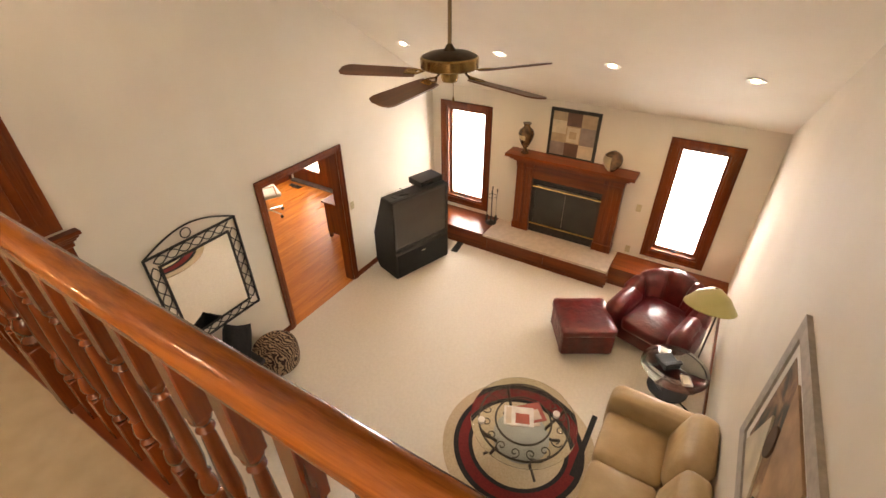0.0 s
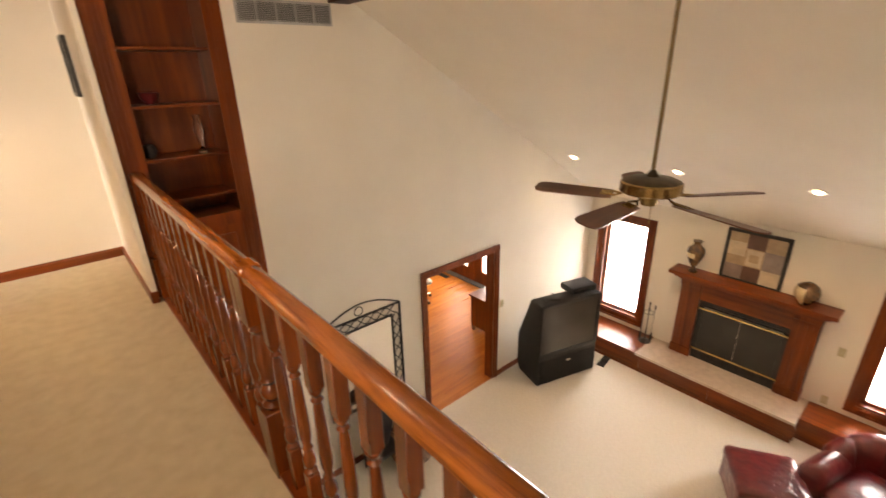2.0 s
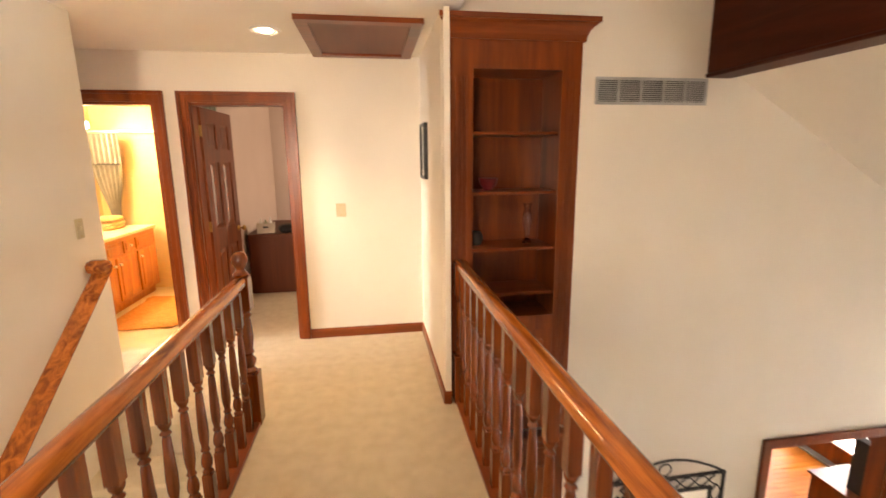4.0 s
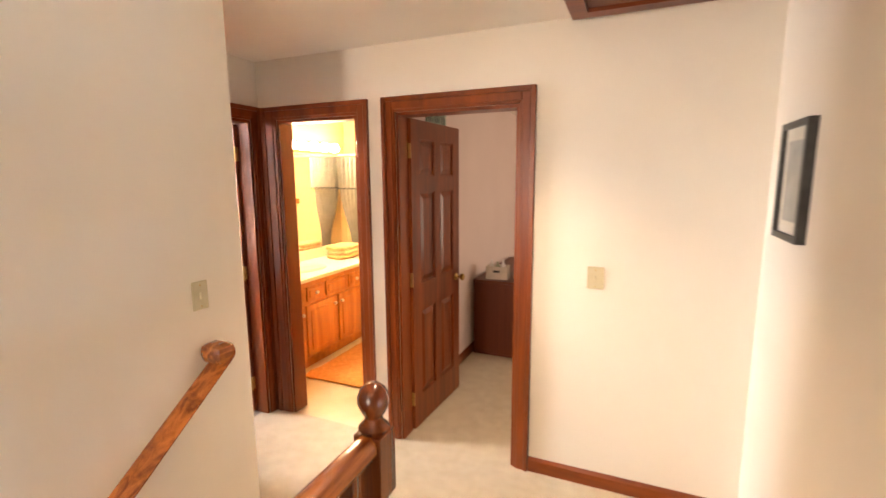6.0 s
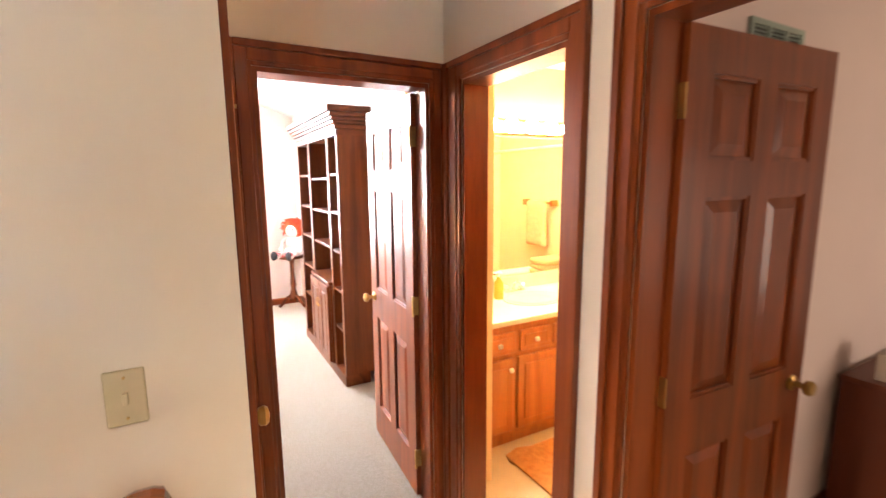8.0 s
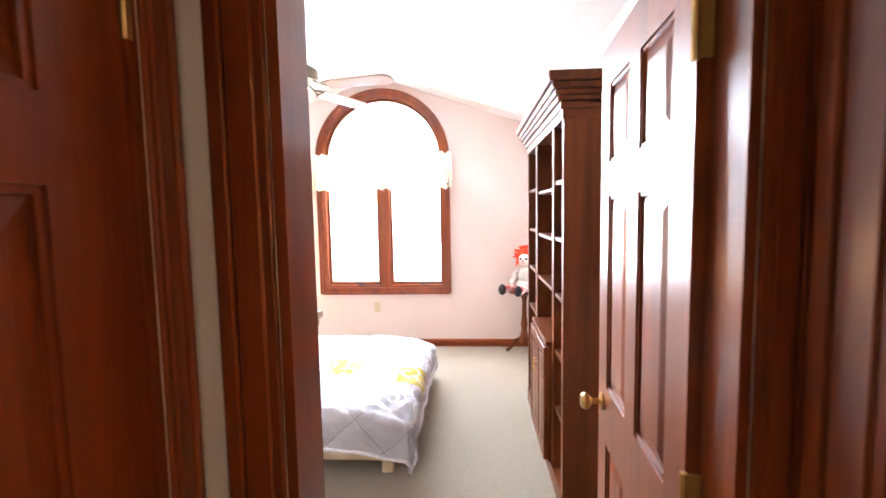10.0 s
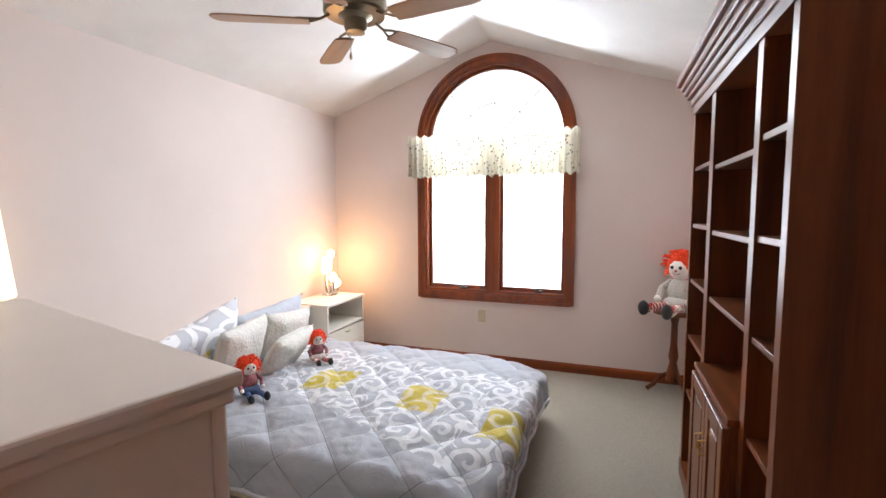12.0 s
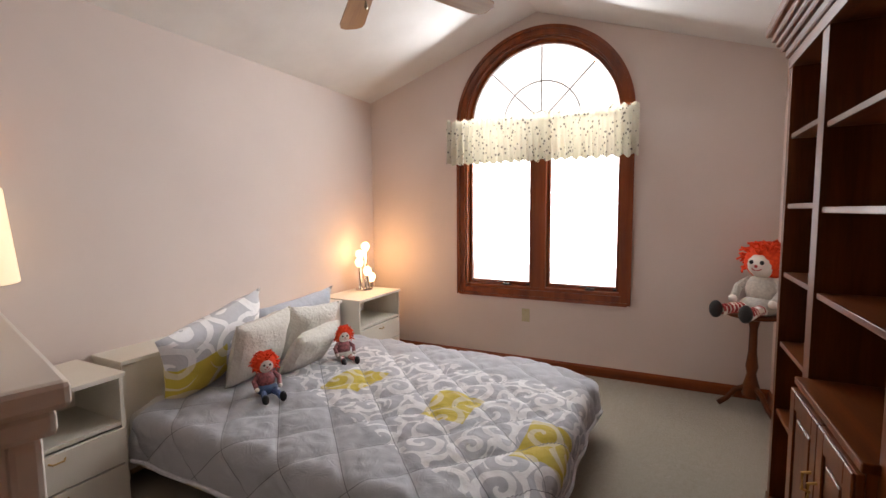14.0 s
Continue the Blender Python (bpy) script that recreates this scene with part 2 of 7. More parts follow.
def wall(name, axis, p0, p1, u0, u1, z0, top, mat, holes=(), label="", cuts=()):
    """A wall slab between the planes p0 and p1 of one axis, from u0 to u1 along it; holes are (u0, u1, z0, z1), z1 and top may be functions of u."""
    f = lambda g, u: g(u) if callable(g) else g
    us = {u0, u1, *cuts}
    for h in holes:
        us |= {h[0], h[1]}
        if callable(h[3]):
            us |= {h[0] + (h[1] - h[0]) * (0.5 - 0.5 * math.cos(math.pi * k / 28)) for k in range(29)}
    us = sorted(u for u in us if u0 <= u <= u1)
    bm = bmesh.new()

    def prism(a, b, la, lb, ha, hb):
        if ha - la < 1e-5 and hb - lb < 1e-5:
            return
        c = []
        for p in (p0, p1):
            for u, z in ((a, la), (b, lb), (b, hb), (a, ha)):
                c.append(bm.verts.new((p, u, z) if axis == "x" else (u, p, z)))
        for q in ((0, 1, 2, 3), (4, 5, 6, 7), (0, 1, 5, 4), (1, 2, 6, 5), (2, 3, 7, 6), (3, 0, 4, 7)):
            bm.faces.new([c[k] for k in q])

    for a, b in zip(us, us[1:]):
        if b - a < 1e-6:
            continue
        mid = (a + b) / 2
        inside = [h for h in holes if h[0] <= mid <= h[1]]
        la = lb = z0
        for h in sorted(inside, key=lambda h: h[2]):
            prism(a, b, la, lb, h[2], h[2])
            la, lb = f(h[3], a), f(h[3], b)
        prism(a, b, la, lb, f(top, a), f(top, b))
    bmesh.ops.remove_doubles(bm, verts=bm.verts[:], dist=1e-5)
    return setting(name, bm, mat, label)


def casing(name, axis, p, out, a, b, z0, z1, w=0.085, sill=False, left=None, right=None, mat=None, deep=1.0):
    """Moulded trim round an opening on the plane p, standing out to the side given by out (+1, -1)."""
    wl, wr = left or w, right or w
    bm = bmesh.new()

    def bar(u0, u1, q0, q1, d):
        lo, hi = sorted((p, p + out * d * deep))
        if axis == "x":
            box(bm, lo, hi, u0, u1, q0, q1, bevel=0.003, seg=1)
        else:
            box(bm, u0, u1, lo, hi, q0, q1, bevel=0.003, seg=1)

    zb = z0 - (w if sill else 0)
    for d, t0, t1 in ((0.014, 0.0, 1.0), (0.020, 0.18, 0.70), (0.027, 0.70, 1.0)):
        bar(a - wl * t1, a - wl * t0, zb, z1 + w * t1, d)
        bar(b + wr * t0, b + wr * t1, zb, z1 + w * t1, d)
        bar(a - wl * t0, b + wr * t0, z1 + w * t0, z1 + w * t1, d - 0.001)
        if sill:
            bar(a - wl * t0, b + wr * t0, z0 - w * t1, z0 - w * t0, d - 0.001)
    return setting(name, bm, mat or CH_Z, "stained wood trim round the opening")


def jamb(name, axis, p0, p1, a, b, z0, z1, t=0.018, bottom=False):
    bm = bmesh.new()
    rows = [(a, a + t, z0, z1), (b - t, b, z0, z1), (a + t, b - t, z1 - t, z1)]
    if bottom:
        rows.append((a + t, b - t, z0, z0 + t))
    for u0, u1, q0, q1 in rows:
        if axis == "x":
            box(bm, p0, p1, u0, u1, q0, q1)
        else:
            box(bm, u0, u1, p0, p1, q0, q1)
    return setting(name, bm, CH_Z, "stained wood door lining")


def baseboard(name, axis, p, out, a, b, z=0.0, h=0.085):
    bm = bmesh.new()
    prof = [(0, 0), (0.014, 0), (0.014, h * 0.78), (0.008, h * 0.92), (0.004, h), (0, h)]
    if axis == "x":
        extrude_profile(bm, prof, (p, a, z), (p, b, z), ((out, 0, 0), (0, 0, 1)))
    else:
        extrude_profile(bm, prof, (a, p, z), (b, p, z), ((0, out, 0), (0, 0, 1)))
    return setting(name, bm, CH_Y if axis == "x" else CH_X, "stained wood baseboard")


# ---- structure: great room ----
flr = bmesh.new()
box(flr, -1.2, XF + 0.2, YR - 0.2, YW, ZF - 0.2, ZF)
setting("floor_great_room", flr, CARPETW, "cream carpet of the great room")
GD = (2.625, 3.80)       # doorway to the office
setting("wall_great_room_low", boxes((-1.2, 0.0, YW, YW + 0.14, ZF, -0.28)), PAINT, "cream wall below the bridge")
wall("wall_great_room", "y", YW, YW + 0.14, 0.0, XF + 0.2, ZF, lambda x: 2.62 if x < 1.85 else slope_z(x) + 0.05, PAINT,
     holes=[(GD[0], GD[1], ZF, ZF + 2.03), (0.168, 0.767, 0.518, 2.122)], label="tall cream painted wall", cuts=[1.849, 1.851])
WIN_L, WIN_R, WZ = (3.15, 3.86), (-0.19, 0.44), (-2.25, -0.67)
wall("wall_fireplace", "x", XF, XF + 0.16, YR - 0.2, YW, ZF, slope_z(XF) + 0.1, PAINT,
     holes=[(*WIN_L, *WZ), (*WIN_R, *WZ)], label="cream wall with the fireplace and two tall windows")
wall("wall_sofa", "y", YR - 0.14, YR, -1.2, XF, ZF, lambda x: 2.62 if x < 1.85 else slope_z(x) + 0.05, PAINT, label="cream wall behind the sofa", cuts=[1.849, 1.851])
wall("wall_under_bridge", "x", -1.24, -1.12, YR, YW, ZF, -0.3, PAINT)
bm = bmesh.new()
for pts in ([(1.80, 2.19), (XF + 0.2, slope_z(XF + 0.2)), (XF + 0.2, slope_z(XF + 0.2) + 0.12), (1.80, 2.31)],):
    extrude_profile(bm, pts, (0, YR - 0.14, 0), (0, YW + 0.1, 0), ((1, 0, 0), (0, 0, 1)))
setting("ceiling_great_room_slope", bm, noise_mat("cream_ceiling_paint", (0.84, 0.775, 0.665), (0.87, 0.805, 0.695), 2.0, 0.85, 0.2, 180), "sloping cream ceiling of the great room")
setting("ceiling_great_room_flat", boxes((0.0, 1.75, YR - 0.14, YW + 0.1, 2.56, 2.66)), CEIL, "flat white ceiling beside the ridge beam")
setting("ceiling_bridge_drop", boxes((-0.02, 0.1, YR - 0.14, YW, HZ, 2.66)), CEIL)
bm = boxes((1.74, 1.90, YR, YW, 2.09, 2.62))
box(bm, 1.725, 1.915, YR, YW, 2.075, 2.10, bevel=0.006, seg=1)
setting("ridge_beam", bm, wood_mat("dark_beam_wood", (0.045, 0.009, 0.003), (0.080, 0.017, 0.006), "y", 0.45, 0.0, spec=0.12), "dark boxed wooden ridge beam")
casing("trim_office_doorway", "y", YW, -1, GD[0], GD[1], ZF, ZF + 2.03, w=0.08)
jamb("lining_office_doorway", "y", YW, YW + 0.14, GD[0], GD[1], ZF, ZF + 2.03)
baseboard("baseboard_great_a", "y", YW, -1, GD[1] + 0.08, XF, ZF)
baseboard("baseboard_great_b", "y", YW, -1, 0.95, GD[0] - 0.08, ZF)
baseboard("baseboard_great_c", "y", YR, 1, -1.1, XF, ZF)


def window_unit(name, a, b, z0, z1, label):
    """A tall fixed casement in the fireplace wall."""
    w = thing(name, label, "window")
    w["kind"] = "structure"
    casing_ob = casing("window_frame", "x", XF, -1, a, b, z0, z1, w=0.10, sill=True)
    casing_ob.parent = w
    t = 0.03
    bm = boxes((XF, XF + 0.15, a, a + t, z0, z1), (XF, XF + 0.15, b - t, b, z0, z1), (XF, XF + 0.15, a + t, b - t, z1 - t, z1), (XF, XF + 0.15, a + t, b - t, z0, z0 + t))
    part("window_lining", bm, CH_Z, w)
    s = 0.035
    bm = boxes((XF + 0.07, XF + 0.11, a + t, a + t + s, z0 + t, z1 - t), (XF + 0.07, XF + 0.11, b - t - s, b - t, z0 + t, z1 - t),
               (XF + 0.07, XF + 0.11, a + t + s, b - t - s, z1 - t - s, z1 - t), (XF + 0.07, XF + 0.11, a + t + s, b - t - s, z0 + t, z0 + t + s))
    part("sash", bm, CH_Z, w)
    g = part("pane", boxes((XF + 0.088, XF + 0.092, a + t + s, b - t - s, z0 + t + s, z1 - t - s)), GLASS, w)
    g.visible_shadow = False
    c = (a + b) / 2
    bm = boxes((XF + 0.045, XF + 0.07, c - 0.03, c + 0.03, z0 + t, z0 + t + 0.02), bevel=0.004)
    tube(bm, [(XF + 0.05, c, z0 + t + 0.02), (XF + 0.02, c - 0.05, z0 + t + 0.03)], 0.006, 6)
    part("crank", bm, BLACKM, w)
    return w


window_unit("window_1", *WIN_L, *WZ, "tall narrow window with dark stained wood frame")
window_unit("window_2", *WIN_R, *WZ, "tall narrow window with dark stained wood frame")
setting("backdrop_garden", boxes((XF + 3.0, XF + 3.1, -8, 14, -6, 5)), DAYGLOW, "bright overcast distance")

# ---- structure: bridge, stairs and upper hall ----
setting("floor_bridge", boxes((-1.2, 0.13, YR, YC, -0.28, 0)), CARPET, "beige carpeted bridge floor")
setting("floor_hall", boxes((XB - 0.06, 0.0, YC, YH, -0.28, 0), (XS, -1.2, 4.06, YC, -0.28, 0)), CARPET, "beige carpet of the upper hall")
wall("wall_hall_picture", "x", 0.0, 0.035, YW - 0.10, YW, -0.28, HZ, PAINT)
wall("wall_hall_side", "x", -0.002, 0.03, YW, YH, 0, HZ + 0.2, PAINT, label="cream wall of the upper hall")
wall("wall_hall_end", "y", YH, YH + 0.06, XB, 0.14, 0, HZ + 0.2, PAINT, holes=[(-2.715, -2.10, 0, 2.03), (-1.835, -1.105, 0, 2.03)], label="cream end wall with two doorways")
wall("wall_stairs", "x", XS - 0.12, XS, -1.6, YC - 0.10, ZF, HZ + 0.2, PAINT, label="cream wall beside the stairs")
wall("wall_closet", "y", YC - 0.10, YC, XB, XS, 0, HZ + 0.2, PAINT, holes=[(-2.80, -2.195, 0, 2.03)])
wall("wall_bedroom_door_hall", "x", XB - 0.06, XB, YC, YH, 0, HZ + 0.2, PAINT, holes=[(4.535, 5.25, 0, 2.035)])
wall("wall_bedroom_door_room", "x", XB - 0.12, XB - 0.06, BY0, BY1, 0, lambda y: BEZ + (BRZ - BEZ) * (1 - abs(y - BRY) / 1.69), BLUSH, holes=[(4.535, 5.25, 0, 2.035)], cuts=[BRY])
# Unseen closing wall; its opening is assumed, for the added foyer light.
wall("wall_foyer", "y", -1.62, -1.5, XS - 0.12, 0.14, ZF, HZ + 0.2, PAINT, holes=[(-2.0, -1.2, 0.5, 2.1)])
setting("wall_bridge_end", boxes((-1.2, 0.0, YR - 0.1, YR, ZF, HZ + 0.2)), PAINT)
setting("ceiling_hall", boxes((XB - 0.05, -0.02, -1.6, YH + 0.055, HZ, HZ + 0.1), (-0.02, 0.03, YW, YH + 0.055, HZ, HZ + 0.1)), CEIL, "flat white hall ceiling")
baseboard("baseboard_hall_a", "y", YH, -1, -1.02, 0.0)
baseboard("baseboard_hall_b", "x", -0.002, -1, YW - 0.10, YH)
baseboard("baseboard_hall_c", "y", YW - 0.10, -1, -0.014, 0.035)
baseboard("baseboard_hall_d", "y", YH, -1, -2.02, -1.92)
D2, DB, D1, DC = (-1.835, -1.105), (-2.715, -2.10), (4.535, 5.25), (-2.80, -2.195)
casing("trim_spare_room_door", "y", YH, -1, *D2, 0, 2.03)
casing("trim_bath_door", "y", YH, -1, *DB, 0, 2.03, left=0.12)
casing("trim_bedroom_door", "x", XB, 1, *D1, 0, 2.035, right=0.07)
casing("trim_closet_door", "y", YC, 1, *DC, 0, 2.03, w=0.060, right=0.085, deep=0.7)
jamb("lining_spare_room_door", "y", YH, YH + 0.12, *D2, 0, 2.03)
jamb("lining_bath_door", "y", YH, YH + 0.12, *DB, 0, 2.03)
jamb("lining_bedroom_door", "x", XB - 0.12, XB, *D1, 0, 2.035)
jamb("lining_closet_door", "y", YC - 0.1, YC, *DC, 0, 2.03)
casing("trim_bedroom_door_inside", "x", XB - 0.12, -1, *D1, 0, 2.035)
st = bmesh.new()
for k in range(14):
    y = 4.06 - 0.262 * k
    box(st, XS, -1.235, y - 0.30, y, ZF, -0.195 * (k + 1), bevel=0.015, seg=1)
setting("staircase", st, CARPET, "beige carpeted stairs going down")
setting("floor_foyer", boxes((XS, -1.2, -1.6, 0.5, ZF - 0.2, ZF)), CARPETW)

# ---- structure: bedroom ----
eave = lambda y: BEZ + (BRZ - BEZ) * (1 - abs(y - BRY) / 1.69)
WA, WB, WS, WSP = 3.17, 4.51, 0.68, 2.13
arch = lambda y: WSP + math.sqrt(max(0.0, 0.67 ** 2 - (y - 3.84) ** 2))
wall("wall_bedroom_window", "x", BX - 0.16, BX, BY0 - 0.1, BY1 + 0.1, 0, eave, BLUSH, holes=[(WA, WB, WS, arch)], label="blush wall with the arched window", cuts=[BRY])
wall("wall_bedroom_bed", "y", BY0 - 0.1, BY0, BX, XB - 0.06, 0, BEZ + 0.05, BLUSH, label="blush wall behind the bed")
wall("wall_bedroom_bookcase", "y", BY1, BY1 + 0.06, BX, XB - 0.06, 0, BEZ + 0.05, BLUSH)
setting("floor_bedroom", boxes((BX, XB - 0.06, BY0, BY1, -0.2, 0)), BEDCARPET, "beige bedroom carpet")
for nm, ya, yb in (("ceiling_bedroom_a", BY0 - 0.1, BRY), ("ceiling_bedroom_b", BY1 + 0.1, BRY)):
    bm = bmesh.new()
    extrude_profile(bm, [(ya, eave(ya)), (yb, eave(yb)), (yb, eave(yb) + 0.1), (ya, eave(ya) + 0.1)], (BX - 0.1, 0, 0), (XB - 0.05, 0, 0), ((0, 1, 0), (0, 0, 1)))
    setting(nm, bm, TEXCEIL, "vaulted textured white ceiling")
baseboard("baseboard_bedroom_a", "x", BX, 1, BY0, BY1)
baseboard("baseboard_bedroom_b", "y", BY0, 1, BX, XB - 0.12)
baseboard("baseboard_bedroom_c", "y", BY1, -1, BX, XB - 0.12)
setting("backdrop_street", boxes((BX - 5.1, BX - 5.0, -4, 12, -4, 7)), DAYGLOW, "bright overcast distance")

# ---- structure: bathroom and spare room ----
setting("floor_bath", boxes((-3.7, -1.96, YH, 7.5, -0.2, 0)), noise_mat("bath_vinyl", (0.62, 0.52, 0.36), (0.68, 0.58, 0.42), 5, 0.4), "pale vinyl floor")
wall("wall_bath_mirror", "x", -3.79, -3.67, 5.5, 7.5, 0, HZ + 0.1, YELLOW)
wall("wall_bath_far", "y", 7.4, 7.5, -3.8, -1.975, 0, HZ + 0.1, YELLOW)
wall("wall_bath_side", "x", -2.02, -1.97, YH + 0.12, 7.5, 0, HZ + 0.1, YELLOW)
wall("wall_bath_bedroom", "y", BY1 + 0.06, 5.62, -3.7, -2.95, 0, HZ + 0.1, YELLOW)
wall("wall_bath_door", "y", YH + 0.06, YH + 0.12, -2.90, -1.97, 0, HZ + 0.1, YELLOW, holes=[(*DB, 0, 2.03)])
setting("wall_bath_return", boxes((-2.95, -2.9, YH + 0.06, 5.62, 0, HZ + 0.1)), YELLOW)
setting("ceiling_bath", boxes((-3.8, -1.97, YH + 0.058, 7.5, HZ, HZ + 0.1)), CEIL)
setting("floor_spare_room", boxes((-1.97, 1.2, YH, 9.0, -0.2, 0)), CARPET)
wall("wall_spare_side", "x", -1.97, -1.93, YH + 0.12, 9.0, 0, HZ + 0.1, BLUSH)
wall("wall_spare_far", "y", 8.8, 8.9, -1.97, 1.2, 0, HZ + 0.1, BLUSH)
wall("wall_spare_window", "x", 1.1, 1.2, YH, 9.0, 0, HZ + 0.1, BLUSH)
wall("wall_spare_door", "y", YH + 0.06, YH + 0.12, -1.93, 1.15, 0, HZ + 0.1, BLUSH, holes=[(*D2, 0, 2.03)])
setting("ceiling_spare_room", boxes((-1.97, 1.2, YH + 0.058, 9.0, HZ - 0.02, HZ + 0.1)), CEIL)

# ---- structure: office beyond the great room ----
FLOORW = wood_mat("oak_floor_boards", (0.42, 0.12, 0.015), (0.62, 0.22, 0.035), "x", 0.38, 0.0, spec=0.2)
setting("floor_office", boxes((1.2, 6.3, YW, 7.8, ZF - 0.2, ZF - 0.012)), FLOORW, "honey oak board floor of the office")
wall("wall_office_far", "y", 7.7, 7.8, 1.2, 6.3, ZF, -0.2, PAINT)
wall("wall_office_side_a", "x", 1.2, 1.3, YW + 0.14, 7.7, ZF, -0.2, PAINT)
wall("wall_office_side_b", "x", 5.84, 6.0, YW + 0.14, 7.7, ZF, -0.2, PAINT, holes=[(5.54, 7.62, ZF, ZF + 2.06)])
setting("ceiling_office", boxes((1.2, 6.3, YW + 0.14, 7.8, -0.3, -0.2)), CEIL)

# ---- bridge: balustrades ----


def rail_profile(w=0.034, h=0.06):
    return [(-w * 0.62, 0), (w * 0.62, 0), (w * 0.72, h * 0.22), (w * 0.98, h * 0.34), (w, h * 0.62), (w * 0.82, h * 0.86), (w * 0.45, h), (-w * 0.45, h), (-w * 0.82, h * 0.86), (-w, h * 0.62), (-w * 0.98, h * 0.34), (-w * 0.72, h * 0.22)]


def baluster_mesh(h):
    bm = bmesh.new()
    s = 0.0225
    box(bm, -s, s, -s, s, 0, 0.20, bevel=0.003, seg=1)
    box(bm, -s, s, -s, s, h - 0.20, h, bevel=0.003, seg=1)
    prof = [(0.015, 0.20), (0.020, 0.212), (0.012, 0.226), (0.019, 0.240), (0.0205, 0.26), (0.017, 0.285), (0.0105, 0.305), (0.017, 0.315), (0.0115, 0.328),
            (0.0175, 0.37), (0.0185, 0.42), (0.013, h - 0.27), (0.0105, h - 0.255), (0.017, h - 0.245), (0.0105, h - 0.232), (0.0185, h - 0.215), (0.0195, h - 0.205), (0.015, h - 0.198)]
    lathe(bm, [(r * 1.2, z) for r, z in prof], n=12)
    return bm


def newel(bm, h, s=0.045, ball=True):
    box(bm, -s - 0.006, s + 0.006, -s - 0.006, s + 0.006, 0, 0.33, bevel=0.004, seg=1)
    lathe(bm, [(0.036, 0.33), (0.042, 0.345), (0.026, 0.365), (0.038, 0.385), (0.042, 0.41), (0.024, 0.44), (0.036, 0.46), (0.028, 0.475), (0.038, 0.55), (0.031, h - 0.30), (0.026, h - 0.285), (0.038, h - 0.265), (0.026, h - 0.25), (0.036, h - 0.235)], n=18)
    box(bm, -s, s, -s, s, h - 0.235, h - 0.03, bevel=0.004, seg=1)
    if ball:
        lathe(bm, [(0.040, h - 0.03), (0.047, h - 0.018), (0.030, h), (0.024, h + 0.012), (0.036, h + 0.03), (0.047, h + 0.055), (0.047, h + 0.075), (0.038, h + 0.098), (0.022, h + 0.112), (0.004, h + 0.116)], n=18)
    return bm


def balustrade(x, y0, y1, top, label, posts, group):
    b = thing("balustrade", label, "balustrade", (x, 0, 0))
    bm = bmesh.new()
    extrude_profile(bm, rail_profile(0.036, 0.066), (0, y0, top - 0.066), (0, y1, top - 0.066), ((1, 0, 0), (0, 0, 1)))
    part("handrail", bm, OAK_Y, b, "glossy orange oak handrail", smooth=True)
    part("shoe_rail", boxes((-0.045, 0.045, y0, y1, 0, 0.026), bevel=0.004), CH_Y, b)
    h = top - 0.06 - 0.02
    me, n = None, int((y1 - y0) / 0.158)
    for k in range(n):
        y = y1 - 0.105 - k * 0.158
        if y < y0 + 0.03 or any(abs(y - p[0]) < 0.06 for p in posts):
            continue
        if me is None:
            o = part("baluster", baluster_mesh(h), OAK_Z, b, smooth=True)
            me = o.data
        else:
            o = new("baluster", me)
            o.parent = b
        o.location = (0, y, 0.02)
    for y, hh, ball in posts:
        if not ball and y < 3:
            bm = boxes((-0.040, 0.040, y - 0.05, y + 0.05, top - 0.068, top + 0.005), bevel=0.016)
            part("rail_joint", bm, OAK_Y, b)
        o = part("newel_post", newel(bmesh.new(), hh, ball=ball), OAK_Z, b, "turned newel post", smooth=True)
        o.location = (0, y, 0)
    return b


balustrade(0.105, YR + 0.0, YW - 0.03, 0.95, "oak balustrade with turned balusters overlooking the room", [(1.92, 0.955, False), (4.045, 0.97, False)], "")
balustrade(-1.195, YR, 3.98, 0.925, "oak balustrade with turned balusters beside the stairs", [(4.005, 0.955, True)], "")

# ---- doors ----


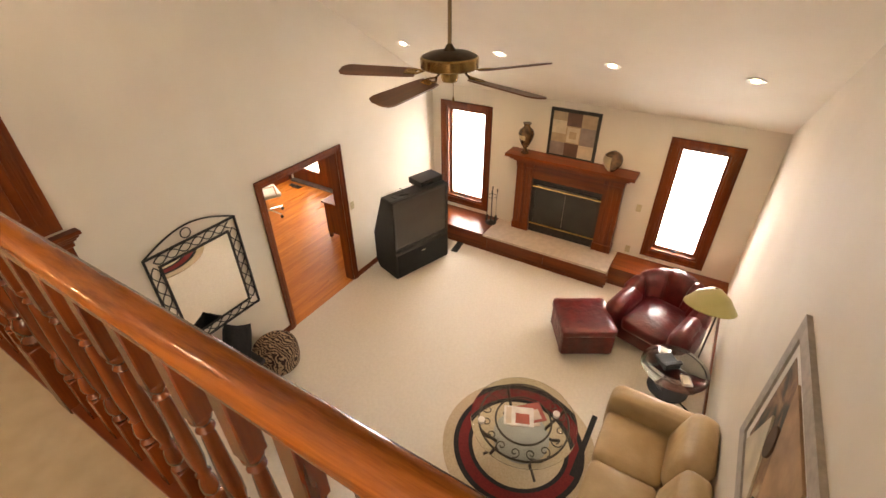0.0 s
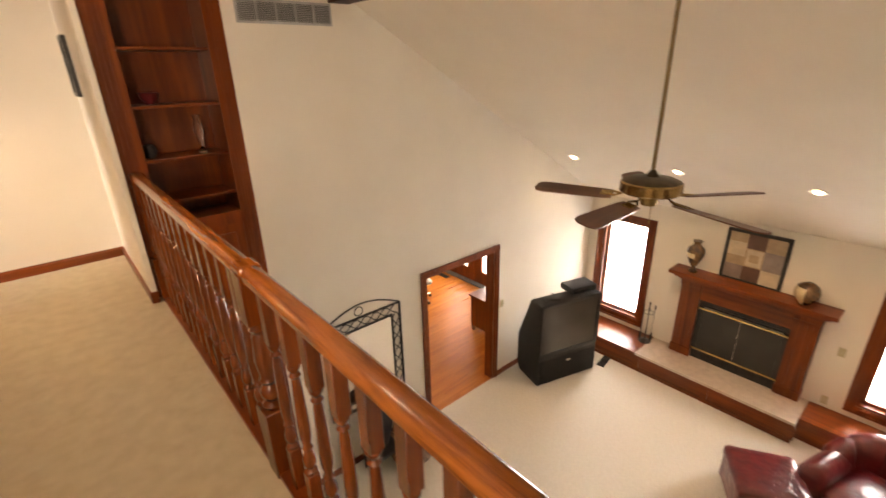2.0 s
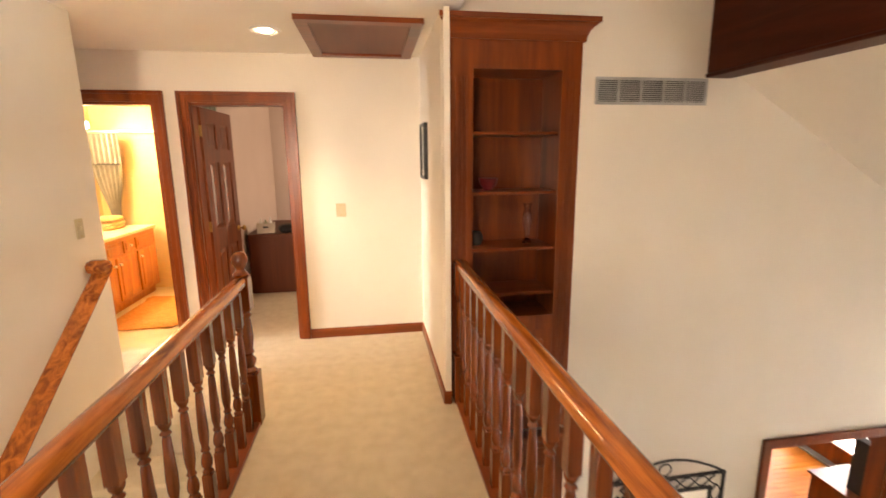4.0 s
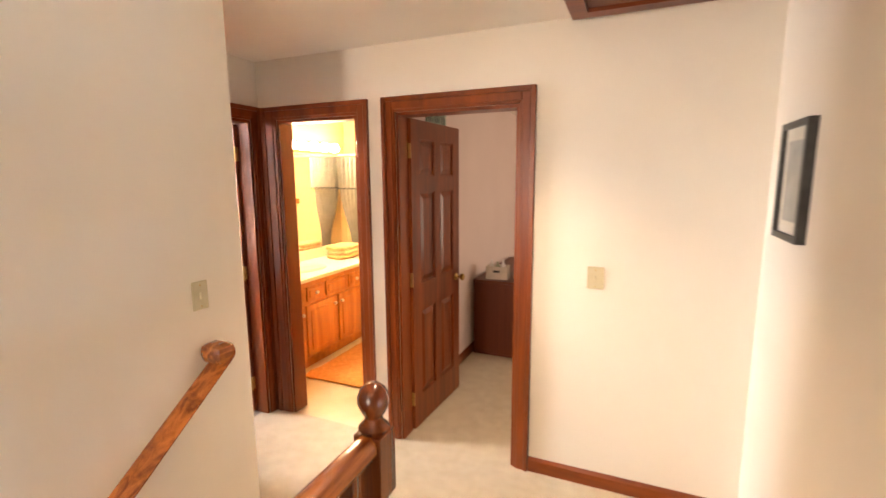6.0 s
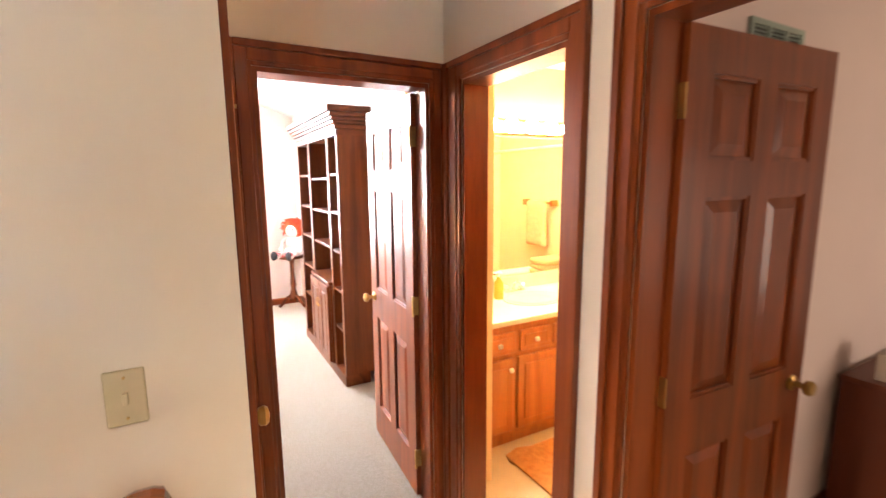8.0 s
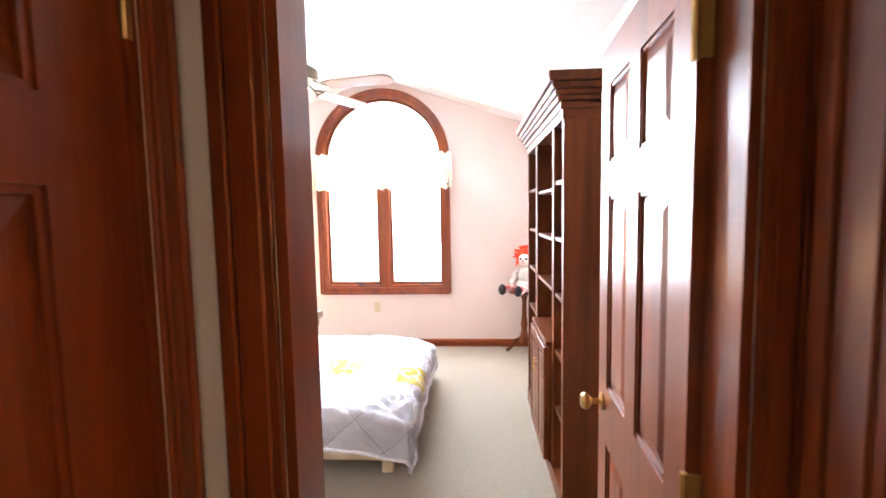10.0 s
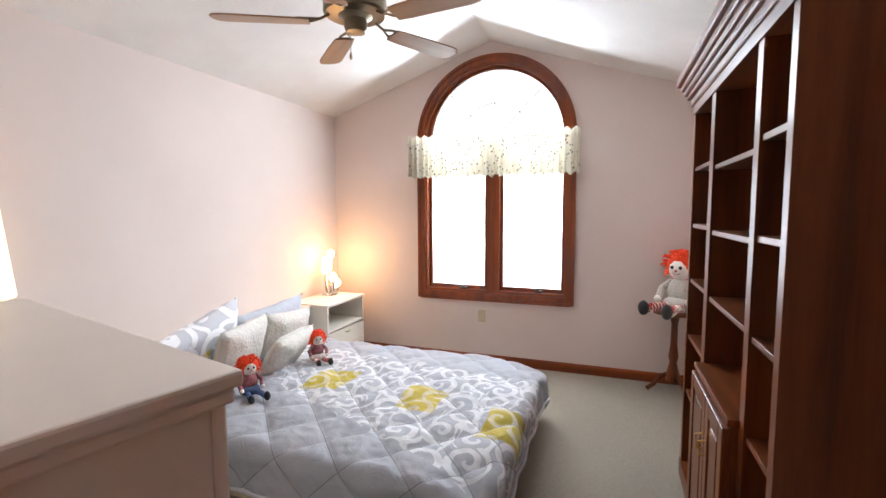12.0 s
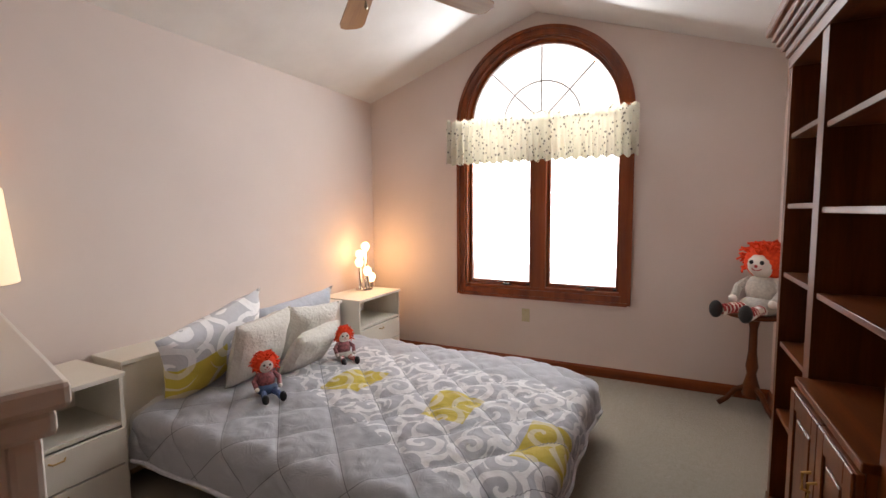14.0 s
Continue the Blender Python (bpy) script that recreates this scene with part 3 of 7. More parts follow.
def door_leaf(name, w, h, hinge, rz, label, flip=1, single=False):
    """A six-panel leaf; its hinge edge is at the origin and it runs along +x."""
    d = tagged(thing(name, label, "door", hinge, rz), kind="structure")
    t, s, m = 0.018, 0.105, 0.09
    rows = [(0.22, 0.80), (0.98, 1.57), (1.67, h - 0.115)]
    cols = [(s, (w - m) / 2), ((w + m) / 2, w - s)]
    if single:
        cols = [(0.125, w - 0.085)]
        s = 0.085
    s0 = 0.125 if single else s
    bm = boxes((0, s0, -t, t, 0.012, h), (w - s, w, -t, t, 0.012, h))
    zs = [0.012] + [q for r in rows for q in r] + [h]
    for k in range(0, len(zs), 2):
        box(bm, s0, w - s, -t, t, zs[k], zs[k + 1])
    for z0, z1 in [] if single else rows:
        box(bm, cols[0][1], cols[1][0], -t, t, z0, z1)
    part("leaf", bm, CH_Z, d)
    for z0, z1 in rows:
        for x0, x1 in cols:
            bm = boxes((x0, x1, -0.006, 0.006, z0, z1))
            for side in (-1, 1):
                a = [bm.verts.new((x, side * 0.006, z)) for x, z in ((x0 + 0.012, z0 + 0.012), (x1 - 0.012, z0 + 0.012), (x1 - 0.012, z1 - 0.012), (x0 + 0.012, z1 - 0.012))]
                b = [bm.verts.new((x, side * 0.015, z)) for x, z in ((x0 + 0.045, z0 + 0.045), (x1 - 0.045, z0 + 0.045), (x1 - 0.045, z1 - 0.045), (x0 + 0.045, z1 - 0.045))]
                for k in range(4):
                    bm.faces.new((a[k], a[(k + 1) % 4], b[(k + 1) % 4], b[k]))
                bm.faces.new(b)
                for q in (((x0, x0 + 0.010), (z0, z1)), ((x1 - 0.010, x1), (z0, z1)), ((x0 + 0.010, x1 - 0.010), (z0, z0 + 0.010)), ((x0 + 0.010, x1 - 0.010), (z1 - 0.010, z1))):
                    y0, y1 = sorted((side * 0.006, side * 0.013))
                    box(bm, *q[0], y0, y1, *q[1])
            part("panel", bm, CH_Z, d)
    bm = bmesh.new()
    for side in (-1, 1):
        lathe(bm, [(0.027, side * t), (0.027, side * (t + 0.006)), (0.010, side * (t + 0.012)), (0.010, side * (t + 0.035)), (0.024, side * (t + 0.045)), (0.027, side * (t + 0.058)), (0.020, side * (t + 0.068)), (0.004, side * (t + 0.071))], (w - 0.06, 0, 1.0 if single else 0.92), 16, "y")
    part("door_knob", bm, BRASS, d, "polished brass knob", smooth=True)
    for z in (0.22, 1.02, 1.82):
        bm = boxes((-0.004, 0.003, -t, t, z - 0.045, z + 0.045))
        lathe(bm, [(0.007, z - 0.05), (0.007, z + 0.05)], (-0.006, flip * (t + 0.004), 0), 8)
        part("hinge", bm, BRASS, d, "brass hinge")
    return d


door_leaf("door_1", 0.705, 2.01, (XB - 0.105, 5.225, 0), 176.5, "dark stained six-panel door standing open into the bedroom", flip=1)
door_leaf("door_2", 0.70, 2.01, (-1.815, YH + 0.115, 0), 87, "dark stained six-panel door standing open into the spare room", flip=1)
door_leaf("door_3", 0.563, 2.01, (-2.78, YC - 0.026, 0), 0, "dark stained six-panel linen closet door, shut", flip=1, single=True)
# Added out of view: a dark leaf keeps bounced bath light off the left jamb.
door_leaf("bath_bounce_blocker", 0.56, 2.01, (-2.128, YH + 0.128, 0), 90, "unseen dark six-panel door added to block bounced light in the bathroom", flip=1)
bm = boxes((-2.775, -2.765, YC + 0.0, YC + 0.03, 1.87, 1.885))
tube(bm, [(-2.775, YC + 0.012, 1.88), (-2.79, YC + 0.05, 1.885), (-2.81, YC + 0.075, 1.88)], 0.005, 6)
lathe(bm, [(0.009, 0), (0.009, 0.012)], (-2.812, YC + 0.078, 1.875), 8)
tagged(link_mesh("hinge_stop", bm, BRASS), "small brass hinge stop on the closet door", "door stop")

# ---- great room ----
LEATHER_R = noise_mat("oxblood_leather", (0.075, 0.006, 0.008), (0.14, 0.012, 0.013), 9, 0.30, 0.55, 14, coat=0.25, bump_dist=0.018)
LEATHER_T = noise_mat("tan_leather", (0.48, 0.34, 0.185), (0.56, 0.41, 0.235), 5, 0.42, 0.5, 13, bump_dist=0.008)
IRON_GREY = noise_mat("grey_bronze_metal", (0.06, 0.05, 0.04), (0.11, 0.09, 0.07), 14, 0.4, metal=0.7)
STONE = noise_mat("pink_beige_hearth_tile", (0.52, 0.42, 0.34), (0.60, 0.49, 0.40), 12, 0.5, 0.1, 120)


def flat(name, c, rough=0.6, var=0.12, scale=9):
    return noise_mat(name, tuple(q * (1 - var) for q in c), tuple(min(1, q * (1 + var)) for q in c), scale, rough)


def soft_block(x0, x1, y0, y1, z0, z1, r=0.06, puff=0.0, seg=3):
    """A padded block: rounded edges, top swelling a little."""
    bm = bmesh.new()
    box(bm, x0, x1, y0, y1, z0, z1)
    bmesh.ops.subdivide_edges(bm, edges=bm.edges[:], cuts=5, use_grid_fill=True)
    cx, cy, cz = (x0 + x1) / 2, (y0 + y1) / 2, (z0 + z1) / 2
    hx, hy, hz = (x1 - x0) / 2, (y1 - y0) / 2, (z1 - z0) / 2
    for v in bm.verts:
        p = Vector(((v.co.x - cx) / hx, (v.co.y - cy) / hy, (v.co.z - cz) / hz))
        inner = Vector((max(-hx + r, min(hx - r, v.co.x - cx)), max(-hy + r, min(hy - r, v.co.y - cy)), max(-hz + r, min(hz - r, v.co.z - cz))))
        d = Vector((v.co.x - cx, v.co.y - cy, v.co.z - cz)) - inner
        if d.length > 1e-6:
            d = d.normalized() * r
        q = inner + d
        if puff:
            q.z += puff * (1 - p.x ** 2) * (1 - p.y ** 2) * (1 if p.z > 0 else 0) + 0.006 * noise.noise(v.co * 9)
            q.x += puff * 0.4 * (1 - p.y ** 2) * (1 - p.z ** 2) * p.x
            q.y += puff * 0.4 * (1 - p.x ** 2) * (1 - p.z ** 2) * p.y
        v.co = Vector((cx, cy, cz)) + q
    bmesh.ops.subdivide_edges(bm, edges=bm.edges[:], cuts=1, use_grid_fill=True, smooth=0.6)
    return bm


# ridge of the built-in bookcase in the tall wall
bc = thing("built_in_bookcase", "tall reddish wood built-in bookcase, nearly empty", "bookcase", (0, YW, 0))
bm = boxes((0.04, 0.19, -0.022, 0.0, -0.30, 2.30), (0.745, 0.87, -0.022, 0.0, -0.30, 2.30), (0.19, 0.745, -0.022, 0.0, 2.10, 2.30), (0.19, 0.745, -0.022, 0.0, 0.44, 0.54), (0.19, 0.745, -0.022, 0.0, -0.30, -0.20))
for x in (0.085, 0.115, 0.145, 0.785, 0.808, 0.83):
    box(bm, x - 0.006, x + 0.006, -0.028, -0.0222, -0.15, 2.05, bevel=0.002, seg=1)
part("face_frame", bm, CH_Z, bc)
part("side_panel", boxes((0.17, 0.19, 0.0, 0.30, 0.52, 2.12)), CH_Z, bc)
part("side_panel", boxes((0.745, 0.765, 0.0, 0.30, 0.52, 2.12)), CH_Z, bc)
part("back_panel", boxes((0.17, 0.765, 0.30, 0.315, 0.52, 2.12)), CH_Z, bc)
part("top_panel", boxes((0.19, 0.745, 0.0, 0.30, 2.10, 2.12)), CH_X, bc)
part("bottom_panel", boxes((0.19, 0.745, 0.0, 0.30, 0.52, 0.54)), CH_X, bc)
for z in (0.70, 1.005, 1.37, 1.74):
    part("shelf", boxes((0.191, 0.744, 0.004, 0.299, z - 0.02, z), bevel=0.003), CH_X, bc)
cr, cove = bmesh.new(), [(0.0, 2.265), (0.028, 2.265), (0.030, 2.28), (0.034, 2.30), (0.044, 2.322), (0.060, 2.342), (0.078, 2.354), (0.080, 2.362), (0.092, 2.364), (0.092, 2.392), (0.0, 2.392)]
loops = [[cr.verts.new((x + sx * d, -d if d else 0.0, z)) for d, z in cove] for x, sx in ((0.05, -0.8), (0.86, 1.0))]
back_ = [cr.verts.new((0.86 + d, 0.0, z)) for d, z in cove]
for p, q in ((loops[0], loops[1]), (loops[1], back_)):
    for k in range(len(cove)):
        n_ = (k + 1) % len(cove)
        if k != len(cove) - 1:
            cr.faces.new([v for i_, v in enumerate((p[k], p[n_], q[n_], q[k])) if v not in (p[k], p[n_], q[n_], q[k])[:i_]])
cr.faces.new(loops[0])
bmesh.ops.remove_doubles(cr, verts=cr.verts[:], dist=1e-5)
part("crown_moulding", cr, CH_X, bc)
dr = boxes((0.19, 0.745, -0.018, -0.002, -0.20, 0.44))
box(dr, 0.25, 0.685, -0.032, -0.018, -0.13, 0.37, bevel=0.012, seg=1)
part("cabinet_door", dr, CH_Z, bc)
cr = bmesh.new()
for d, z0, z1 in ((0.09, -0.36, -0.325), (0.07, -0.385, -0.36), (0.05, -0.41, -0.385), (0.03, -0.46, -0.41)):
    box(cr, 0.04, 0.87 + d - 0.01, -d, 0.0, z0, z1, bevel=0.006, seg=1)
part("lower_cornice", cr, CH_X, bc)
lw = boxes((0.04, 0.87, -0.025, 0.0, ZF, -0.46))
box(lw, 0.16, 0.75, -0.04, -0.025, -1.6, -0.6, bevel=0.012, seg=1)
part("lower_cupboard", lw, CH_Z, bc)


def vase(name, label, profile, at, mat, n=20):
    bm = lathe(bmesh.new(), profile, n=n)
    ob = tagged(link_mesh(name, bm, mat, smooth=True), label, "vase")
    ob.location = at
    return ob


CRYSTAL = glass_mat("cut_crystal", (0.95, 0.97, 1.0), 0.05)
vase("crystal_vase", "slender clear crystal vase on a shelf", [(0.03, 0), (0.032, 0.01), (0.012, 0.04), (0.02, 0.09), (0.035, 0.16), (0.026, 0.21), (0.016, 0.235), (0.03, 0.275)], (0.60, YW + 0.13, 1.005), CRYSTAL)
vase("dark_bowl", "small dark red bowl on a shelf", [(0.03, 0), (0.03, 0.008), (0.055, 0.04), (0.065, 0.075), (0.06, 0.08)], (0.33, YW + 0.15, 1.37), LEATHER_R)
vase("dark_pot", "small dark pot on a shelf", [(0.035, 0), (0.05, 0.03), (0.045, 0.07), (0.03, 0.09)], (0.25, YW + 0.16, 1.005), BLACKM)


def grille(name, label, u0, u1, z0, z1, at, rz=0, n=5, mat=IVORY):
    g = thing(name, label, "vent", at, rz)
    part("frame", boxes((u0, u1, -0.012, 0, z0, z0 + 0.018), (u0, u1, -0.012, 0, z1 - 0.018, z1), (u0, u0 + 0.018, -0.012, 0, z0 + 0.018, z1 - 0.018), (u1 - 0.018, u1, -0.012, 0, z0 + 0.018, z1 - 0.018),
                        *[(u0 + (u1 - u0) * k / n - 0.008, u0 + (u1 - u0) * k / n + 0.008, -0.012, 0, z0 + 0.018, z1 - 0.018) for k in range(1, n)]), mat, g)
    part("backing", boxes((u0 + 0.01, u1 - 0.01, -0.002, -0.0005, z0 + 0.01, z1 - 0.01)), BLACKP, g)
    k, z = 0, z0 + 0.026
    while z < z1 - 0.022:
        part("slat", box(bmesh.new(), u0 + 0.018, u1 - 0.018, -0.005, 0.005, -0.0012, 0.0012, m=Matrix.Translation((0, -0.007, z)) @ Matrix.Rotation(radians(45), 4, "X")), mat, g)
        z += 0.0125
    return g


grille("wall_vent", "grey louvred return air vent high on the wall", 0.975, 1.745, 1.905, 2.07, (0, YW, 0), 0, 5, flat("grey_vent_metal", (0.40, 0.40, 0.39), 0.5))


def plate(name, label, at, rz, toggles=1, w=0.07, h=0.115, outlet=False):
    p = thing(name, label, "switch" if not outlet else "outlet", at, rz)
    part("plate", box(bmesh.new(), -w / 2, w / 2, -0.007, 0, -h / 2, h / 2, bevel=0.004), IVORY, p)
    for k in range(toggles):
        x = (k - (toggles - 1) / 2) * 0.046
        if outlet:
            for z in (-0.022, 0.022):
                part("socket", box(bmesh.new(), x - 0.015, x + 0.015, -0.010, -0.006, z - 0.013, z + 0.013, bevel=0.003), IVORY, p)
        else:
            part("toggle", box(bmesh.new(), x - 0.005, x + 0.005, -0.017, -0.006, -0.012, 0.012, bevel=0.002), IVORY, p)
        for z in (-0.042, 0.042):
            part("screw", lathe(bmesh.new(), [(0.003, -0.009), (0.003, -0.006)], (x, 0, z), 8, "y"), BRASS, p)
    return p


plate("light_switch", "ivory light switch on the cream wall", (3.965, YW, ZF + 1.19), 0, 2)
plate("wall_outlet", "ivory plate beside the fireplace", (XF, 0.71, ZF + 1.09), -90, 1)
plate("wall_outlet", "ivory outlet low beside the hearth", (XF, 0.72, -2.33), -90, 1, outlet=True)

# fireplace
HX, HZT = 5.50, -2.43
BRASSB = noise_mat('polished_brass', (0.70, 0.50, 0.20), (0.80, 0.60, 0.28), 9, 0.18, metal=1.0)
fp = thing("fireplace_mantel", "reddish wood fireplace mantel with fluted pilasters", "fireplace", (XF, 1.74, 0))
for s in (-1, 1):
    bm = boxes((-0.13, 0, s * 0.66 - 0.13, s * 0.66 + 0.13, HZT, -1.26))
    box(bm, -0.145, 0, s * 0.66 - 0.14, s * 0.66 + 0.14, HZT, HZT + 0.13, bevel=0.005, seg=1)
    box(bm, -0.145, 0, s * 0.66 - 0.14, s * 0.66 + 0.14, -1.34, -1.26, bevel=0.005, seg=1)
    for k in (-0.06, 0, 0.06):
        box(bm, -0.142, -0.13, s * 0.66 + k - 0.014, s * 0.66 + k + 0.014, HZT + 0.17, -1.38, bevel=0.003, seg=1)
    part("pilaster", bm, CH_Z, fp)
part("frieze", boxes((-0.12, 0, -0.53, 0.53, -1.50, -1.26)), CH_Y, fp)
bm = bmesh.new()
for d, e, z0, z1 in ((0.17, 0.80, -1.27, -1.235), (0.21, 0.83, -1.235, -1.20), (0.26, 0.87, -1.20, -1.16), (0.31, 0.935, -1.16, -1.11)):
    box(bm, -d, 0, -e, e, z0, z1, bevel=0.008, seg=2)
part("mantel_shelf", bm, CH_Y, fp)
FBX = [(-0.09, -0.01, -0.53, 0.53, -1.60, -1.50), (-0.09, -0.01, -0.53, 0.53, HZT, HZT + 0.15), (-0.09, -0.01, -0.53, -0.47, HZT + 0.15, -1.60), (-0.09, -0.01, 0.47, 0.53, HZT + 0.15, -1.60)]
part("surround", boxes(*FBX), BLACKM, fp, "black metal firebox surround")
for z in (-1.645, HZT + 0.14):
    part("brass_bar", boxes((-0.104, -0.088, -0.53, 0.53, z, z + 0.026), bevel=0.003), BRASSB, fp, "bright brass trim bar")
for y in (-0.47, 0.0):
    part("glass_door", boxes((-0.082, -0.076, y + 0.002, y + 0.468, HZT + 0.165, -1.625)), noise_mat("smoked_glass", (0.022, 0.020, 0.017), (0.035, 0.032, 0.027), 3, 0.38), fp, "smoked glass fire door")
for z in (-1.575, -1.545, -1.515):
    part("louvre", boxes((-0.098, -0.09, -0.50, 0.50, z - 0.006, z + 0.006)), BLACKP, fp)

hearth = thing("hearth", "raised hearth with wood panelled front and tiled top", "hearth", (0, 0, 0))
Y0H, Y1H = 0.85, 2.83
part("tile_top", boxes((HX, XF, Y0H, Y1H, HZT - 0.04, HZT), bevel=0.004), STONE, hearth, "pink beige tiled hearth top")
part("wood_top", boxes((HX - 0.01, XF, Y1H + 0.003, YW, HZT - 0.03, HZT + 0.004), bevel=0.005), CH_Y, hearth)
part("wood_top", boxes((HX + 0.14, XF, YR, Y0H - 0.003, HZT - 0.03, HZT + 0.004), bevel=0.005), CH_Y, hearth)
bm = boxes((HX + 0.02, XF, Y0H, YW, ZF, HZT - 0.04), (HX + 0.16, XF, YR, Y0H, ZF, HZT - 0.03))
box(bm, HX + 0.005, HX + 0.02, Y0H, YW, ZF, ZF + 0.055)
box(bm, HX + 0.005, HX + 0.02, Y0H, YW, HZT - 0.08, HZT - 0.04)
for y in (0.87, 1.84, 2.80, 4.08):
    box(bm, HX + 0.005, HX + 0.02, y - 0.04, y + 0.04, ZF + 0.055, HZT - 0.08)
part("panelled_front", bm, CH_Y, hearth)

BRONZE = noise_mat("mottled_bronze_glaze", (0.035, 0.018, 0.010), (0.16, 0.085, 0.035), 14, 0.25, coat=0.4)
PALEB = noise_mat("pale_band_glaze", (0.42, 0.30, 0.17), (0.52, 0.40, 0.24), 12, 0.3)
bm = lathe(bmesh.new(), [(0.055, 0), (0.06, 0.015), (0.028, 0.05), (0.026, 0.075), (0.065, 0.14), (0.10, 0.22), (0.115, 0.29), (0.10, 0.345), (0.055, 0.385), (0.04, 0.41), (0.058, 0.44), (0.062, 0.45), (0.05, 0.45)], n=24)
for f in bm.faces:
    c = f.calc_center_median()
    f.material_index = 1 if 0.20 < c.z < 0.31 and c.x < 0 and c.y > -0.04 else 0
v = tagged(link_mesh("urn_vase", bm, [BRONZE, PALEB], smooth=True), "tall dark bronze urn with pale band on the mantel", "vase")
v.location = (XF - 0.16, 2.42, -1.11)
bm = lathe(bmesh.new(), [(0.05, 0), (0.055, 0.01), (0.085, 0.04), (0.125, 0.11), (0.13, 0.16), (0.11, 0.22), (0.07, 0.255), (0.035, 0.27), (0.03, 0.275)], n=24)
for f in bm.faces:
    c = f.calc_center_median()
    f.material_index = 1 if c.y > 0.0 and c.x < 0.02 and c.z < 0.2 else 0
v = tagged(link_mesh("round_vase", bm, [BRONZE, PALEB], smooth=True), "round dark bronze vase on the mantel", "vase")
v.location = (XF - 0.16, 1.16, -1.11)


def picture(name, label, at, rz, w, h, fw, frame_mat, mount_mat, art, mount=0.0, depth=0.03, tilt=0):
    """A framed picture that hangs in the local x-z plane and faces -y."""
    p = thing(name, label, "picture", at, rz)
    x, z = w / 2, h / 2
    bm = boxes((-x, x, -depth, 0, z - fw, z), (-x, x, -depth, 0, -z, -z + fw), (-x, -x + fw, -depth, 0, -z + fw, z - fw), (x - fw, x, -depth, 0, -z + fw, z - fw))
    part("frame", bm, frame_mat, p)
    ix, iz = x - fw, z - fw
    if mount:
        part("mount", boxes((-ix, ix, -depth * 0.5, -0.002, -iz, iz)), mount_mat, p)
        ix, iz = ix - mount, iz - mount
    for k, (a, b, c, d, mat) in enumerate(art):
        part("print", boxes((-ix + 2 * ix * a, -ix + 2 * ix * b, -depth * 0.5 - 0.003 - 0.002 * k, -depth * 0.5 + 0.002, -iz + 2 * iz * c, -iz + 2 * iz * d)), mat, p)
    return p


A1, A2, A3, A4 = flat("print_tan", (0.42, 0.31, 0.20)), flat("print_brown", (0.13, 0.07, 0.05)), flat("print_cream", (0.58, 0.49, 0.36)), flat("print_grey", (0.26, 0.21, 0.19))
picture("framed_print", "square abstract print in a black frame over the fireplace", (XF, 1.785, -0.775), -90, 0.70, 0.70, 0.04, BLACKM, A1,
        [(0, 1, 0, 1, A1), (0, 0.33, 0.5, 0.8, A3), (0.33, 0.66, 0, 0.3, A2), (0.33, 0.66, 0.7, 1, A2), (0.66, 1, 0.3, 0.7, A4), (0.36, 0.64, 0.33, 0.67, A3), (0, 0.33, 0, 0.3, A4), (0.66, 1, 0, 0.3, A3), (0.42, 0.58, 0.42, 0.58, A1)])

# fireplace tools
ft = thing("fireplace_tools", "black iron fireplace tool set on a stand", "fireplace tools", (XF - 0.20, 2.885, HZT))
bm = lathe(bmesh.new(), [(0.09, 0), (0.095, 0.012), (0.03, 0.03), (0.012, 0.04)], n=16)
tube(bm, [(0, 0, 0.03), (0, 0, 0.62)], 0.007)
tube(bm, [(0.075 * math.cos(a), 0.075 * math.sin(a), 0.5) for a in [k * math.pi / 8 for k in range(16)]], 0.004, 6, True)
part("stand", bm, BLACKM, ft, smooth=True)
for k, a in enumerate((0.4, 1.9, 3.5, 5.0)):
    x, y = 0.075 * math.cos(a), 0.075 * math.sin(a)
    bm = tube(bmesh.new(), [(x, y, 0.12), (x, y, 0.50), (x * 1.05, y * 1.05, 0.58)], 0.0055, 6)
    lathe(bm, [(0.006, 0.57), (0.012, 0.59), (0.011, 0.62), (0.004, 0.64)], (x * 1.05, y * 1.05, 0), 8)
    box(bm, x - (0.03 if k % 2 else 0.012), x + (0.03 if k % 2 else 0.012), y - 0.008, y + 0.008, 0.04, 0.15, bevel=0.003, seg=1)
    part("fire_tool", bm, BLACKM, ft, smooth=True)

# rear projection television
tv = thing("projection_television", "large black rear projection television on the carpet", "television", (4.615, 3.43, ZF), -17.5)
W2 = 0.505
bm = bmesh.new()
prof = [(-0.02, 0.0), (0.42, 0.0), (0.50, 0.12), (0.50, 0.62), (0.22, 1.30), (-0.02, 1.30), (-0.02, 0.46), (-0.05, 0.44), (-0.05, 0.02)]
extrude_profile(bm, prof, (-W2, 0, 0), (W2, 0, 0), ((0, 1, 0), (0, 0, 1)))
bmesh.ops.bevel(bm, geom=bm.edges[:], offset=0.012, segments=2, affect="EDGES")
part("cabinet", bm, BLACKP, tv)
part("screen_bezel", boxes((-W2, W2, -0.045, -0.02, 0.47, 0.52), (-W2, W2, -0.045, -0.02, 1.25, 1.30), (-W2, -W2 + 0.045, -0.045, -0.02, 0.52, 1.25), (W2 - 0.045, W2, -0.045, -0.02, 0.52, 1.25), bevel=0.005), BLACKP, tv)
part("screen", boxes((-W2 + 0.045, W2 - 0.045, -0.032, -0.021, 0.52, 1.25)), noise_mat("dull_grey_screen", (0.045, 0.042, 0.038), (0.055, 0.051, 0.046), 3, 0.22, coat=0.3), tv, "dull grey screen, switched off")
part("speaker_grille", boxes((-W2 + 0.03, W2 - 0.03, -0.056, -0.049, 0.04, 0.42), bevel=0.006), noise_mat("speaker_cloth", (0.006, 0.006, 0.006), (0.012, 0.012, 0.012), 300, 0.9), tv)
